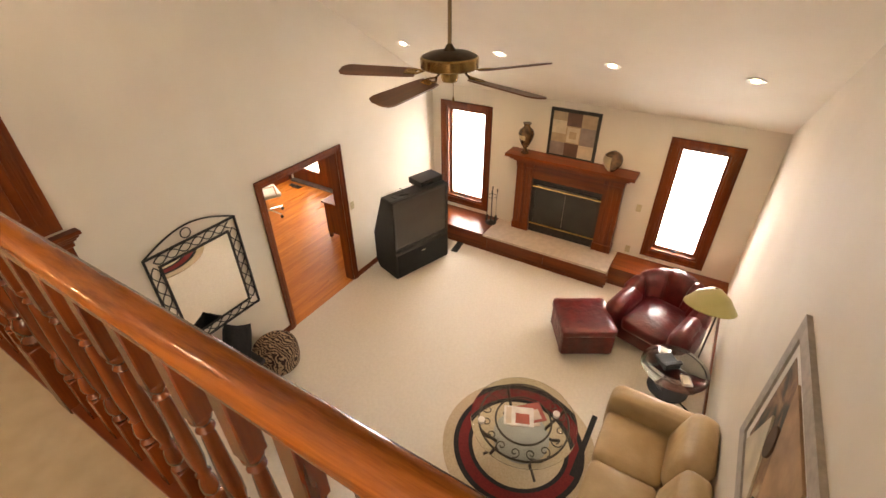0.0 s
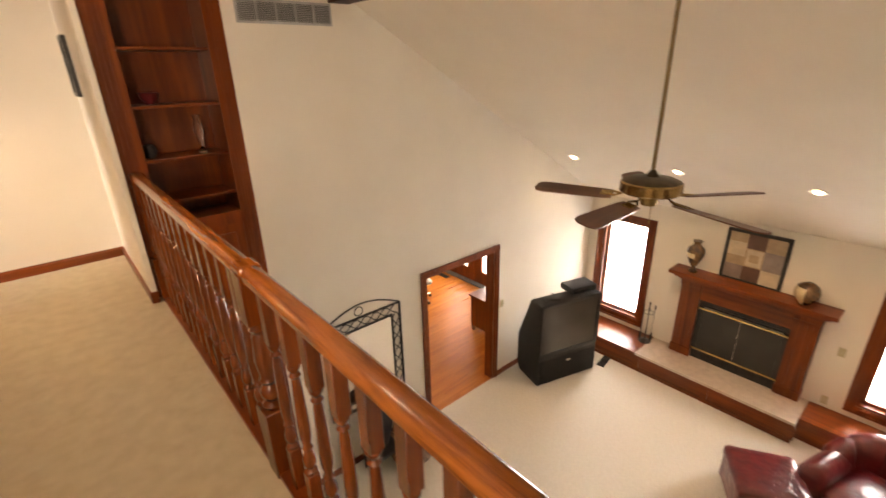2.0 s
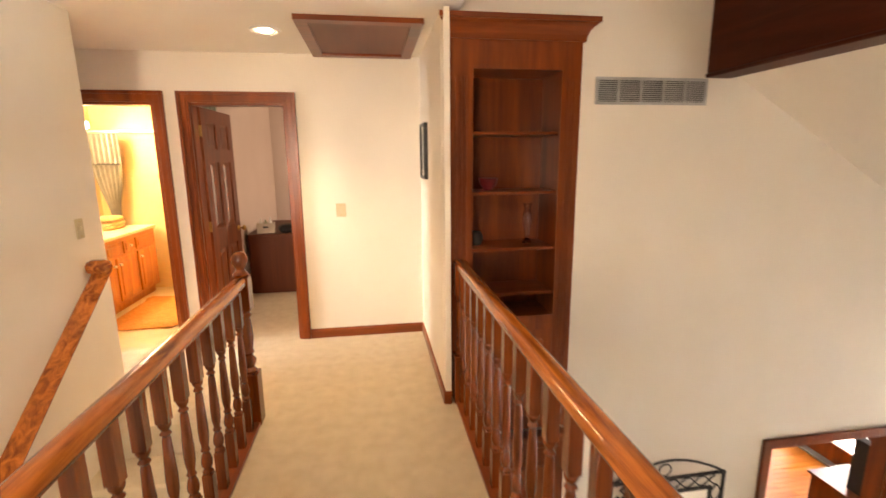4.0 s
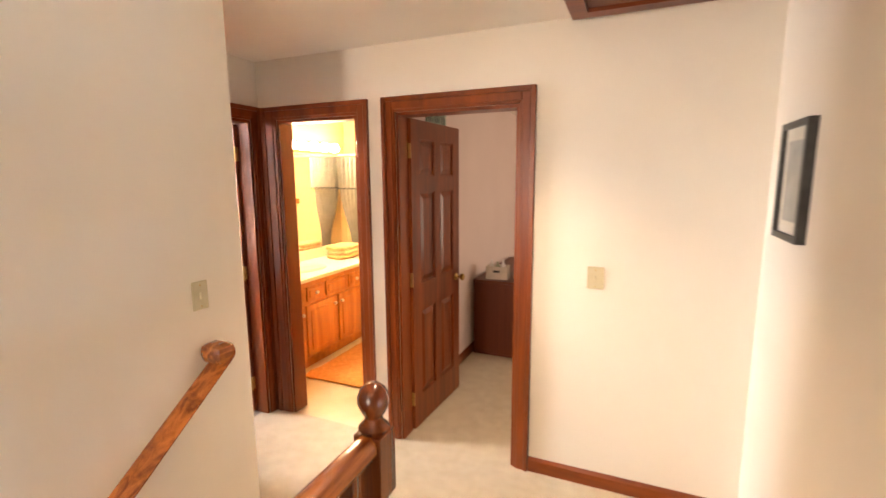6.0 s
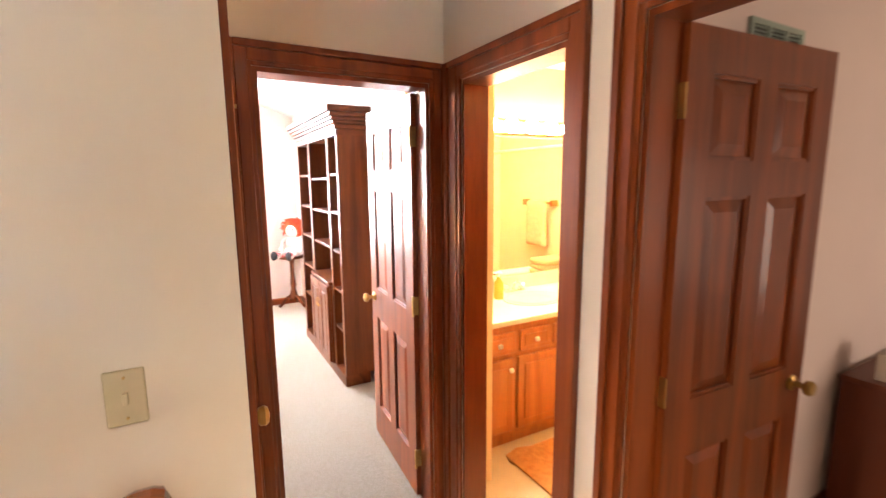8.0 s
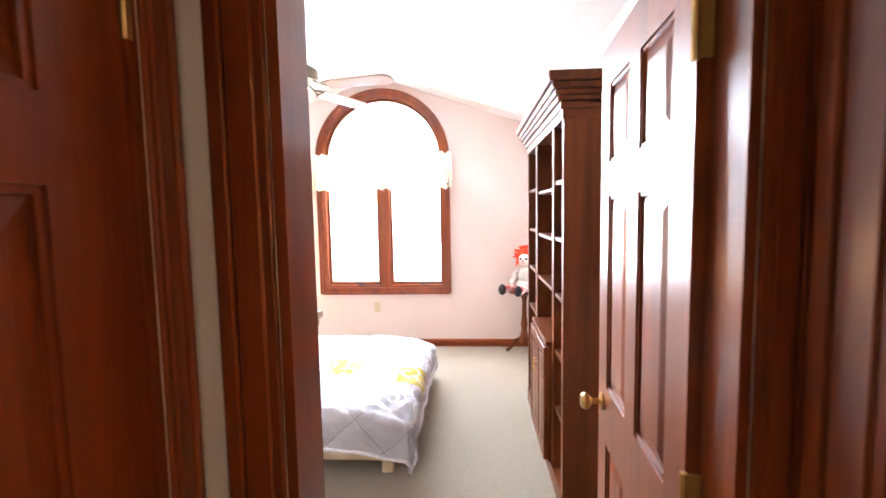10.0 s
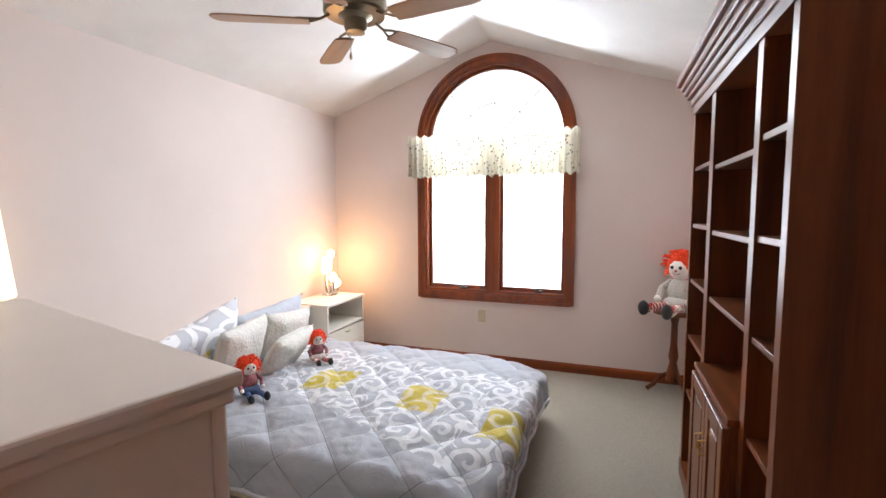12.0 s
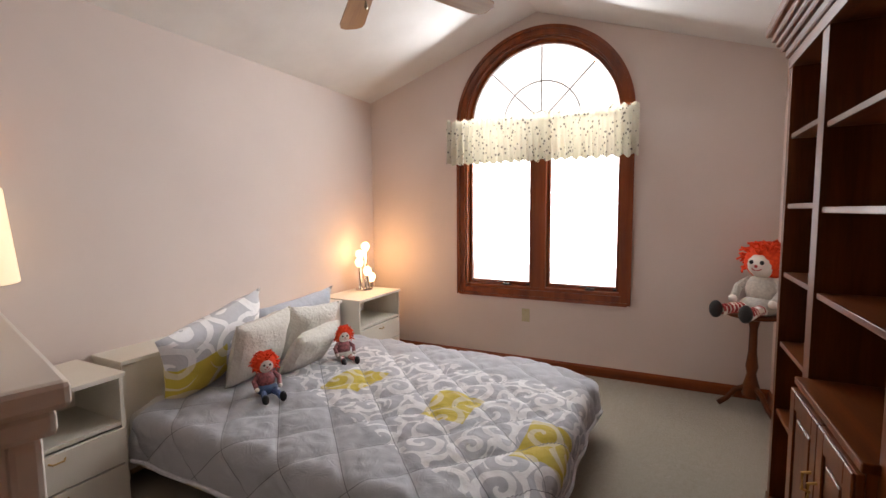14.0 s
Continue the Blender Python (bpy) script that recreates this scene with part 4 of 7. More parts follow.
part("badge", boxes((-0.04, 0.04, -0.0595, -0.056, 0.33, 0.345)), CHROME, tv, "small silver badge")
vcr = thing("video_recorder", "black video recorder lying on the television", "video recorder", (4.72, 3.48, ZF + 1.30), -17.5)
part("case", boxes((-0.02, 0.40, -0.03, 0.24, 0.006, 0.095), bevel=0.006), BLACKP, vcr)
part("front_panel", boxes((0.0, 0.38, -0.036, -0.03, 0.02, 0.085), bevel=0.003), noise_mat("gloss_black", (0.012, 0.012, 0.013), (0.02, 0.02, 0.021), 5, 0.12), vcr)
rc = bmesh.new()
tube(rc, [(4.25 + 0.09 * math.cos(a) + 0.02 * a, 3.60 + 0.05 * math.sin(2 * a), ZF + 1.306 + 0.004 * k) for k, a in enumerate([q * 0.55 for q in range(14)])], 0.005, 6)
tagged(link_mesh("coiled_cable", rc, BLACKP, smooth=True), "loose black cable coiled on the television", "cable")
bm = boxes((-0.024, 0.024, -0.075, 0.075, 0, 0.02), bevel=0.005)
o = tagged(link_mesh("remote_control", bm, BLACKP), "black remote control lying on the television", "remote control")
o.location, o.rotation_euler = (4.42, 3.55, ZF + 1.30), (0, 0, 0.8)
grille("floor_vent", "dark metal floor register in the carpet", -0.15, 0.15, -0.055, 0.055, (5.36, 3.22, ZF + 0.002), 0, 2, BLACKM).rotation_euler = (radians(-90), 0, radians(8))

# armchair and ottoman
ch = thing("leather_armchair", "oxblood leather club armchair with rolled arms", "armchair", (4.815, 0.05, ZF), 74)
ch.scale = (0.94, 0.94, 0.92)
part("base", soft_block(-0.46, 0.46, -0.42, 0.40, 0.05, 0.30, 0.04), LEATHER_R, ch, smooth=True)
part("seat_cushion", soft_block(-0.29, 0.29, -0.30, 0.46, 0.27, 0.47, 0.07, 0.05), LEATHER_R, ch, smooth=True)
for s in (-1, 1):
    b = soft_block(min(s * 0.29, s * 0.55), max(s * 0.29, s * 0.55), -0.18, 0.47, 0.07, 0.60, 0.12, 0.05)
    part("arm", b, LEATHER_R, ch, "rolled leather arm", smooth=True)
bm, rings, N = bmesh.new(), [], 90
for i in range(N + 1):
    th, k = radians(-104 + 208 * i / N), 5.0 * i / N
    puff = 1 - 0.30 * math.exp(-((k - round(k)) / 0.08) ** 2)
    end = min(1.0, min(i, N - i) / 8 + 0.2)
    top = 0.60 + 0.25 * max(0.0, math.cos(th * 0.85)) ** 1.2
    hw, hc, hh = 0.13 * puff * end, (top + 0.10) / 2, (top - 0.10) / 2 * (0.88 + 0.12 * puff * end)
    ring = []
    for j in range(18):
        a = 2 * math.pi * j / 18
        rr = hw * math.copysign(abs(math.cos(a)) ** 0.65, math.cos(a))
        zz = hc + hh * math.copysign(abs(math.sin(a)) ** 0.65, math.sin(a))
        r = 0.42 + rr + 0.16 * (zz - 0.42) + 0.006 * noise.noise(Vector((th * 6, a * 2, 0)))
        ring.append(bm.verts.new((r * math.sin(th), -r * math.cos(th) * 0.96 - 0.03, zz)))
    rings.append(ring)
for p, q in zip(rings, rings[1:]):
    for j in range(18):
        bm.faces.new((p[j], p[(j + 1) % 18], q[(j + 1) % 18], q[j]))
bm.faces.new(rings[0])
bm.faces.new(rings[-1])
part("backrest", bm, LEATHER_R, ch, "rounded channelled leather back", smooth=True)
for x in (-0.38, 0.38):
    for y in (-0.34, 0.36):
        part("foot", lathe(bmesh.new(), [(0.03, 0), (0.035, 0.05)], (x, y, 0), 10), CH_Z, ch)
ot = thing("leather_ottoman", "square oxblood leather ottoman on the carpet", "ottoman", (4.33, 0.83, ZF), -59)
part("body", soft_block(-0.315, 0.315, -0.305, 0.305, 0.03, 0.34, 0.025), LEATHER_R, ot, smooth=True)
part("cushion", soft_block(-0.325, 0.325, -0.315, 0.315, 0.31, 0.42, 0.035, 0.02), LEATHER_R, ot, smooth=True)
for x in (-0.27, 0.27):
    for y in (-0.24, 0.24):
        part("foot", lathe(bmesh.new(), [(0.025, 0), (0.025, 0.04)], (x, y, 0), 10), BLACKP, ot)

# sofa along the wall
so = thing("leather_sofa", "tan leather sofa with split back cushions along the wall", "sofa", (0, 0.07, ZF))
part("base", soft_block(1.15, 3.22, -0.68, 0.10, 0.05, 0.30, 0.04), LEATHER_T, so, smooth=True)
for x in (1.33, 1.92, 2.51):
    part("seat_cushion", soft_block(x, x + 0.585, -0.42, 0.14, 0.27, 0.46, 0.06, 0.035), LEATHER_T, so, smooth=True)
    b = soft_block(0, 0.585, -0.12, 0.12, 0, 0.50, 0.09, 0.05)
    bmesh.ops.transform(b, matrix=Matrix.Translation((x, -0.50, 0.40)) @ Matrix.Rotation(radians(14), 4, "X"), verts=b.verts[:])
    part("back_cushion", b, LEATHER_T, so, smooth=True)
for x in (1.10, 3.06):
    part("arm", soft_block(x, x + 0.24, -0.66, 0.16, 0.06, 0.64, 0.09, 0.03), LEATHER_T, so, smooth=True)

# coffee table, rug, magazines
RUGB, RUGK, RUGR = noise_mat("beige_rug_wool", (0.52, 0.42, 0.28), (0.60, 0.50, 0.35), 60, 0.95, 0.6, 400), noise_mat("black_rug_wool", (0.012, 0.012, 0.014), (0.025, 0.024, 0.024), 60, 0.95, 0.6, 400), noise_mat("red_rug_wool", (0.16, 0.012, 0.014), (0.22, 0.02, 0.02), 60, 0.95, 0.6, 400)
rug = thing("round_rug", "round beige rug with black and dark red rings", "rug", (2.56, 0.90, ZF))
RR = [(0.0, 0.46, RUGB), (0.46, 0.50, RUGK), (0.50, 0.60, RUGR), (0.60, 0.65, RUGK), (0.65, 0.76, RUGB)]
for a, b, mt in RR:
    bm = bmesh.new()
    n = 56
    rings = [[bm.verts.new((r * math.cos(2 * math.pi * k / n), r * math.sin(2 * math.pi * k / n), z)) for k in range(n)] for r, z in ((max(a, 0.001), 0.0), (max(a, 0.001), 0.012), (b, 0.012), (b, 0.0))]
    for p, q in zip(rings, rings[1:]):
        for k in range(n):
            bm.faces.new((p[k], p[(k + 1) % n], q[(k + 1) % n], q[k]))
    part("rug_ring", bm, mt, rug)
part("rug_band", boxes((-0.05, 0.72, -0.60, -0.545, 0.003, 0.0135)), RUGK, rug)
ct = thing("coffee_table", "round glass coffee table on a scrolled iron base", "coffee table", (2.54, 0.875, ZF + 0.012))
part("glass_top", lathe(bmesh.new(), [(0.492, 0.432), (0.50, 0.436), (0.50, 0.440), (0.492, 0.444)], n=56), glass_mat("table_glass", (0.95, 0.99, 0.97), ior=1.22), ct, "thick clear glass top", smooth=True).visible_shadow = False
bm = bmesh.new()
for r in (0.42, 0.26):
    tube(bm, [(r * math.cos(2 * math.pi * k / 48), r * math.sin(2 * math.pi * k / 48), 0.422) for k in range(48)], 0.009, 8, True)
part("ring", bm, IRON_GREY, ct, smooth=True)
for k in range(8):
    a = 2 * math.pi * k / 8
    bm = bmesh.new()
    for s in (-1, 1):
        pts = []
        for i in range(22):
            th = i * 0.36
            rr = 0.055 * (1 - i / 26)
            lx, ly = 0.345 + rr * math.cos(th), s * (0.065 + rr * math.sin(th) * 0.9)
            pts.append((lx * math.cos(a) - ly * math.sin(a), lx * math.sin(a) + ly * math.cos(a), 0.422))
        tube(bm, pts, 0.0055, 6)
    part("scroll", bm, IRON_GREY, ct, smooth=True)
for k in range(4):
    a = math.pi / 4 + math.pi / 2 * k
    bm = tube(bmesh.new(), [(r * math.cos(a), r * math.sin(a), z) for r, z in ((0.42, 0.42), (0.36, 0.34), (0.24, 0.22), (0.22, 0.14), (0.30, 0.05), (0.38, 0.012))], 0.013, 8)
    part("leg", bm, IRON_GREY, ct, smooth=True)
part("lower_disc", lathe(bmesh.new(), [(0.245, 0.19), (0.25, 0.192), (0.25, 0.198), (0.245, 0.20)], n=40), noise_mat("frosted_shelf", (0.36, 0.36, 0.33), (0.42, 0.42, 0.38), 6, 0.4), ct, "frosted round lower shelf", smooth=True)
MAGS = [flat("magazine_cream", (0.62, 0.52, 0.42)), flat("magazine_red", (0.42, 0.10, 0.07)), flat("magazine_white", (0.75, 0.72, 0.68))]
for k, (dx, dy, r) in enumerate(((0.0, 0.0, 0.55), (0.05, -0.03, 0.75), (-0.03, 0.04, 0.40))):
    m = thing("magazine", "glossy magazine lying on the glass coffee table", "magazine", (2.56 + dx, 0.88 + dy, ZF + 0.457 + 0.007 * k), math.degrees(r), "magazines on the coffee table")
    part("page_block", boxes((-0.105, 0.105, -0.14, 0.14, 0, 0.0065), bevel=0.001), MAGS[k], m)
    for i, (a, b, c, d) in enumerate(((-0.09, 0.09, 0.07, 0.12), (-0.08, 0.03, -0.10, 0.03), (0.04, 0.09, -0.08, 0.0))):
        part("cover_block", boxes((a, b, c, d, 0.0065, 0.0072)), MAGS[(k + i + 1) % 3], m)
for x, y in ((2.30, 1.20), (2.72, 0.62)):
    vase("glass_votive", "small white glass candle holder on the table", [(0.026, 0), (0.032, 0.012), (0.034, 0.045), (0.030, 0.046)], (x, y, ZF + 0.457), flat("milk_glass", (0.8, 0.78, 0.74), 0.2, 0.03), 16)

# side table with telephone, and the lamp
sd = thing("side_table", "round smoked glass side table on an iron base", "side table", (3.84, -0.24, ZF))
part("glass_top", lathe(bmesh.new(), [(0.325, 0.545), (0.33, 0.549), (0.33, 0.553), (0.325, 0.557)], n=44), glass_mat("smoked_table_glass", (0.75, 0.82, 0.82)), sd, smooth=True).visible_shadow = False
bm = tube(bmesh.new(), [(0.29 * math.cos(2 * math.pi * k / 40), 0.29 * math.sin(2 * math.pi * k / 40), 0.537) for k in range(40)], 0.009, 8, True)
part("ring", bm, BLACKM, sd, smooth=True)
for k in range(3):
    a = 0.5 + 2.094 * k
    part("leg", tube(bmesh.new(), [(r * math.cos(a), r * math.sin(a), z) for r, z in ((0.29, 0.53), (0.2, 0.4), (0.10, 0.25), (0.16, 0.1), (0.29, 0.01))], 0.011, 8), BLACKM, sd, smooth=True)
part("lower_shelf", lathe(bmesh.new(), [(0.20, 0.235), (0.205, 0.24), (0.205, 0.25), (0.20, 0.255)], n=36), noise_mat("dark_lower_glass", (0.02, 0.022, 0.024), (0.03, 0.033, 0.036), 4, 0.1), sd, "dark lower glass shelf", smooth=True)
ph = thing("telephone", "black desk telephone on the glass side table", "telephone", (3.86, -0.16, ZF + 0.558), 40)
part("body", boxes((-0.10, 0.10, -0.09, 0.09, 0, 0.05), bevel=0.012), BLACKP, ph)
part("handset", boxes((-0.10, -0.05, -0.10, 0.10, 0.052, 0.085), bevel=0.012), BLACKP, ph)
nb = thing("small_photo_frame", "small silver photo frame lying on the side table", "photo frame", (3.70, -0.36, ZF + 0.558), 20)
part("frame", boxes((-0.07, 0.07, -0.05, 0.05, 0, 0.015), bevel=0.004), CHROME, nb)
part("print", boxes((-0.05, 0.05, -0.035, 0.035, 0.0152, 0.0165)), A3, nb)
vase("white_candle", "round white candle on the side table", [(0.04, 0), (0.042, 0.01), (0.042, 0.05), (0.036, 0.055)], (3.98, -0.10, ZF + 0.558), flat("white_wax", (0.85, 0.83, 0.78), 0.4, 0.03))
fl = thing("floor_lamp", "dark metal floor lamp with an olive green dish shade", "floor lamp", (4.22, -0.44, ZF))
bm = lathe(bmesh.new(), [(0.13, 0), (0.135, 0.012), (0.02, 0.03), (0.011, 0.05)], n=24)
tube(bm, [(0, 0, 0.04), (0, 0, 1.24), (-0.03, 0.02, 1.30), (-0.09, 0.05, 1.36)], 0.010)
part("stand", bm, BLACKM, fl, smooth=True)
bm = lathe(bmesh.new(), [(0.235, -0.02), (0.238, -0.012), (0.15, 0.105), (0.055, 0.175), (0.02, 0.182), (0.02, 0.172), (0.05, 0.165), (0.145, 0.095), (0.23, -0.02)], n=36)
bmesh.ops.transform(bm, matrix=Matrix.Translation((-0.15, 0.10, 1.27)) @ Matrix.Rotation(radians(16), 4, "Y"), verts=bm.verts[:])
part("shade", bm, noise_mat("olive_shade", (0.40, 0.37, 0.15), (0.46, 0.42, 0.19), 4, 0.35), fl, "olive green dish shade", smooth=True)

# painting leaning high on the sofa wall
m, nt, b, node, link = nodes_of("mottled_canvas")
tc, nz, rp = node("ShaderNodeTexCoord"), node("ShaderNodeTexNoise"), node("ShaderNodeValToRGB")
nz.inputs["Scale"].default_value, nz.inputs["Detail"].default_value, nz.inputs["Distortion"].default_value = 4.2, 7, 1.0
link(tc.outputs["Object"], nz.inputs["Vector"])
link(nz.outputs[0], rp.inputs[0])
el = rp.color_ramp.elements
el[0].position, el[0].color = 0.36, (0.018, 0.022, 0.016, 1)
el[1].position, el[1].color = 0.68, (0.46, 0.36, 0.22, 1)
for q, c in ((0.45, (0.06, 0.055, 0.038, 1)), (0.52, (0.20, 0.11, 0.06, 1)), (0.60, (0.34, 0.20, 0.11, 1))):
    rp.color_ramp.elements.new(q).color = c
link(rp.outputs[0], b.inputs["Base Color"])
b.inputs["Roughness"].default_value = 0.55
P1, P2, P4 = m, flat("paint_dark", (0.035, 0.04, 0.03), var=0.6, scale=7), flat("paint_cream", (0.62, 0.55, 0.42), scale=5)
lp = picture("large_painting", "large painting in a broad silver grey frame with white mount", (1.82, YR, -0.79), 180, 1.46, 1.05, 0.10, noise_mat("silver_grey_frame", (0.36, 0.32, 0.27), (0.46, 0.41, 0.35), 20, 0.5), flat("white_mount", (0.84, 0.81, 0.76), 0.7, 0.02),
        [(0, 1, 0, 1, P1)], mount=0.075, depth=0.03)
for nm, pts, mt in (("painted_triangle", [(-0.52, -0.38), (0.02, -0.38), (-0.36, 0.06)], P4), ("painted_sweep", [(-0.30, 0.38), (0.35, 0.38), (0.42, -0.05), (0.10, -0.20), (-0.12, 0.10)], flat("paint_peach", (0.40, 0.25, 0.14), var=0.4, scale=3)),
                    ("painted_oval", [(-0.20 + 0.07 * math.cos(q * 0.349), 0.02 + 0.11 * math.sin(q * 0.349)) for q in range(18)], flat("paint_oval", (0.10, 0.055, 0.03))),
                    ("painted_dark", [(0.20 + (0.16 + 0.05 * math.sin(q * 2.3)) * math.cos(q * 0.349), -0.22 + (0.15 + 0.04 * math.sin(q * 1.7)) * math.sin(q * 0.349)) for q in range(18)], P2)):
    bm = bmesh.new()
    yy = {"painted_sweep": -0.0290, "painted_triangle": -0.0300, "painted_oval": -0.0310, "painted_dark": -0.0305}[nm]
    fr, bk_ = [bm.verts.new((x, yy, z)) for x, z in pts], [bm.verts.new((x, -0.016, z)) for x, z in pts]
    bm.faces.new(fr)
    bm.faces.new(bk_)
    for q in range(len(pts)):
        bm.faces.new((fr[q], fr[(q + 1) % len(pts)], bk_[(q + 1) % len(pts)], bk_[q]))
    part(nm, bm, mt, lp)

# mirror with an iron frame
mi = thing("wall_mirror", "square mirror in a black wrought iron frame with arched top", "mirror", (1.75, YW, -1.42))
part("glass", boxes((-0.36, 0.36, -0.012, -0.004, -0.45, 0.43)), MIRROR, mi)
bm = boxes((-0.375, 0.375, -0.02, -0.001, 0.43, 0.45), (-0.375, 0.375, -0.02, -0.001, -0.47, -0.45), (-0.375, -0.355, -0.02, -0.001, -0.45, 0.43), (0.355, 0.375, -0.02, -0.001, -0.45, 0.43))
box(bm, -0.485, 0.485, -0.02, -0.001, 0.555, 0.573)
box(bm, -0.485, 0.485, -0.02, -0.001, -0.575, -0.557)
box(bm, -0.485, -0.467, -0.02, -0.001, -0.557, 0.555)
box(bm, 0.467, 0.485, -0.02, -0.001, -0.557, 0.555)
part("frame", bm, BLACKM, mi)
bm = bmesh.new()
for s in (-1, 1):
    for ph0 in (0, math.pi):
        tube(bm, [(s * 0.42 + 0.042 * math.sin(ph0 + k * math.pi / 6), -0.011, -0.46 + 0.92 * k / 36) for k in range(37)], 0.006, 6)
        tube(bm, [(-0.40 + 0.80 * k / 32, -0.011, s * 0.505 + 0.042 * math.sin(ph0 + k * math.pi / 5)) for k in range(33)], 0.006, 6)
part("scrollwork", bm, BLACKM, mi, smooth=True)
bm = tube(bmesh.new(), [(-0.47 + 0.94 * k / 24, -0.011, 0.573 + 0.145 * math.sin(math.pi * k / 24)) for k in range(25)], 0.009, 8)
tube(bm, [(-0.04 + 0.05 * math.cos(a), -0.011, 0.64 + 0.05 * math.sin(a)) for a in [k * math.pi / 10 for k in range(20)]], 0.006, 6, True)
part("arch", bm, BLACKM, mi, smooth=True)

# pouf and black cushion
m, nt, b, node, link = nodes_of("zebra_tapestry")
tc, wv, rp = node("ShaderNodeTexCoord"), node("ShaderNodeTexWave"), node("ShaderNodeValToRGB")
wv.inputs["Scale"].default_value, wv.inputs["Distortion"].default_value, wv.inputs["Detail"].default_value = 9, 16, 3
link(tc.outputs["Object"], wv.inputs["Vector"])
link(wv.outputs["Fac"], rp.inputs[0])
rp.color_ramp.interpolation = "CONSTANT"
rp.color_ramp.elements[0].color, rp.color_ramp.elements[1].position, rp.color_ramp.elements[1].color = (0.035, 0.015, 0.010, 1), 0.62, (0.42, 0.30, 0.20, 1)
link(rp.outputs[0], b.inputs["Base Color"])
b.inputs["Roughness"].default_value = 0.9
TAPESTRY = m
pf = thing("round_pouf", "round pouf covered in brown and cream animal print", "pouf", (2.06, 3.80, ZF))
part("body", lathe(bmesh.new(), [(0.20, 0), (0.245, 0.03), (0.26, 0.12), (0.26, 0.24), (0.245, 0.31), (0.21, 0.345), (0.1, 0.36), (0.01, 0.362)], n=36), TAPESTRY, pf, smooth=True)
stl = thing("low_stool", "black low stool against the wall", "stool", (1.68, 3.86, ZF))
part("seat", soft_block(-0.17, 0.17, -0.17, 0.17, 0.28, 0.34, 0.02), BLACKP, stl, smooth=True)
for x in (-0.14, 0.14):
    for y in (-0.13, 0.13):
        part("leg", lathe(bmesh.new(), [(0.014, 0), (0.016, 0.29)], (x, y, 0), 10), BLACKP, stl)


CAPM = noise_mat("dark_bronze_cap", (0.06, 0.04, 0.022), (0.10, 0.07, 0.04), 20, 0.4, metal=0.7)


def ceiling_fan(at, top, angles, radius, blade_mat, metal, label, bw=0.066, ms=1.0, pitch=-9, rod=None):
    f = thing("ceiling_fan", label, "ceiling fan", at)
    part("downrod", lathe(bmesh.new(), [(0.011, 0.16), (0.011, top - at[2] - 0.03)], n=12), rod or metal, f, smooth=True)
    part("canopy", lathe(bmesh.new(), [(0.02, top - at[2] - 0.09), (0.055, top - at[2] - 0.06), (0.07, top - at[2] - 0.01), (0.07, top - at[2] + 0.03)], n=24), rod or metal, f, smooth=True)
    part("motor", lathe(bmesh.new(), [(r * ms, z) for r, z in ((0.05, 0.035), (0.13, 0.04), (0.138, 0.048), (0.138, 0.098), (0.130, 0.106))], n=36), metal, f, smooth=True)
    part("motor_cap", lathe(bmesh.new(), [(r * ms, z) for r, z in ((0.130, 0.106), (0.10, 0.122), (0.03, 0.134), (0.012 / ms, 0.17))], n=36), CAPM, f, "dark vented motor cap", smooth=True)
    bm = bmesh.new()
    for k in range(20):
        a = 2 * math.pi * k / 20
        box(bm, 0.04, 0.128 * ms, -0.009, 0.009, 0, 0.006, m=Matrix.Rotation(a, 4, "Z") @ Matrix.Translation((0, 0, 0.139)) @ Matrix.Rotation(radians(17), 4, "Y"))
    part("vent_fins", bm, BLACKM, f)
    part("switch_housing", lathe(bmesh.new(), [(0.02, -0.035), (0.042, -0.032), (0.05, -0.012), (0.05, 0.02), (0.075, 0.036)], n=24), metal, f, smooth=True)
    bm = tube(bmesh.new(), [(0.04, 0, -0.045), (0.042, 0, -0.13)], 0.0018, 5)
    lathe(bm, [(0.003, -0.16), (0.007, -0.15), (0.004, -0.13)], (0.042, 0, 0), 8)
    part("pull_chain", bm, metal, f)
    for a in angles:
        m = Matrix.Rotation(radians(a), 4, "Z") @ Matrix.Rotation(radians(pitch), 4, "X")
        bm = bmesh.new()
        out = [(0.20, -bw * 0.78), (0.26, -bw * 0.9), (radius - 0.06, -bw * 1.05), (radius - 0.02, -bw * 0.9), (radius, -bw * 0.45), (radius, bw * 0.45), (radius - 0.02, bw * 0.9), (radius - 0.06, bw * 1.05), (0.26, bw * 0.9), (0.20, bw * 0.78)]
        lo, hi = [bm.verts.new((x, y, 0.004)) for x, y in out], [bm.verts.new((x, y, 0.011)) for x, y in out]
        for k in range(len(out)):
            bm.faces.new((lo[k], lo[(k + 1) % len(out)], hi[(k + 1) % len(out)], hi[k]))
        bm.faces.new(lo)
        bm.faces.new(hi)
        o = part("blade", bm, blade_mat, f)
        o.matrix_basis = m
        bm = bmesh.new()
        tube(bm, [(0.11, 0, 0.04), (0.15, 0, 0.02), (0.19, -0.025, 0.014), (0.25, -0.02, 0.014)], 0.006, 6)
        tube(bm, [(0.15, 0, 0.02), (0.19, 0.025, 0.014), (0.25, 0.02, 0.014)], 0.006, 6)
        box(bm, 0.20, 0.27, -0.03, 0.03, 0.011, 0.016, bevel=0.003, seg=1)
        o = part("blade_arm", bm, metal, f, smooth=True)
        o.matrix_basis = m
    return f


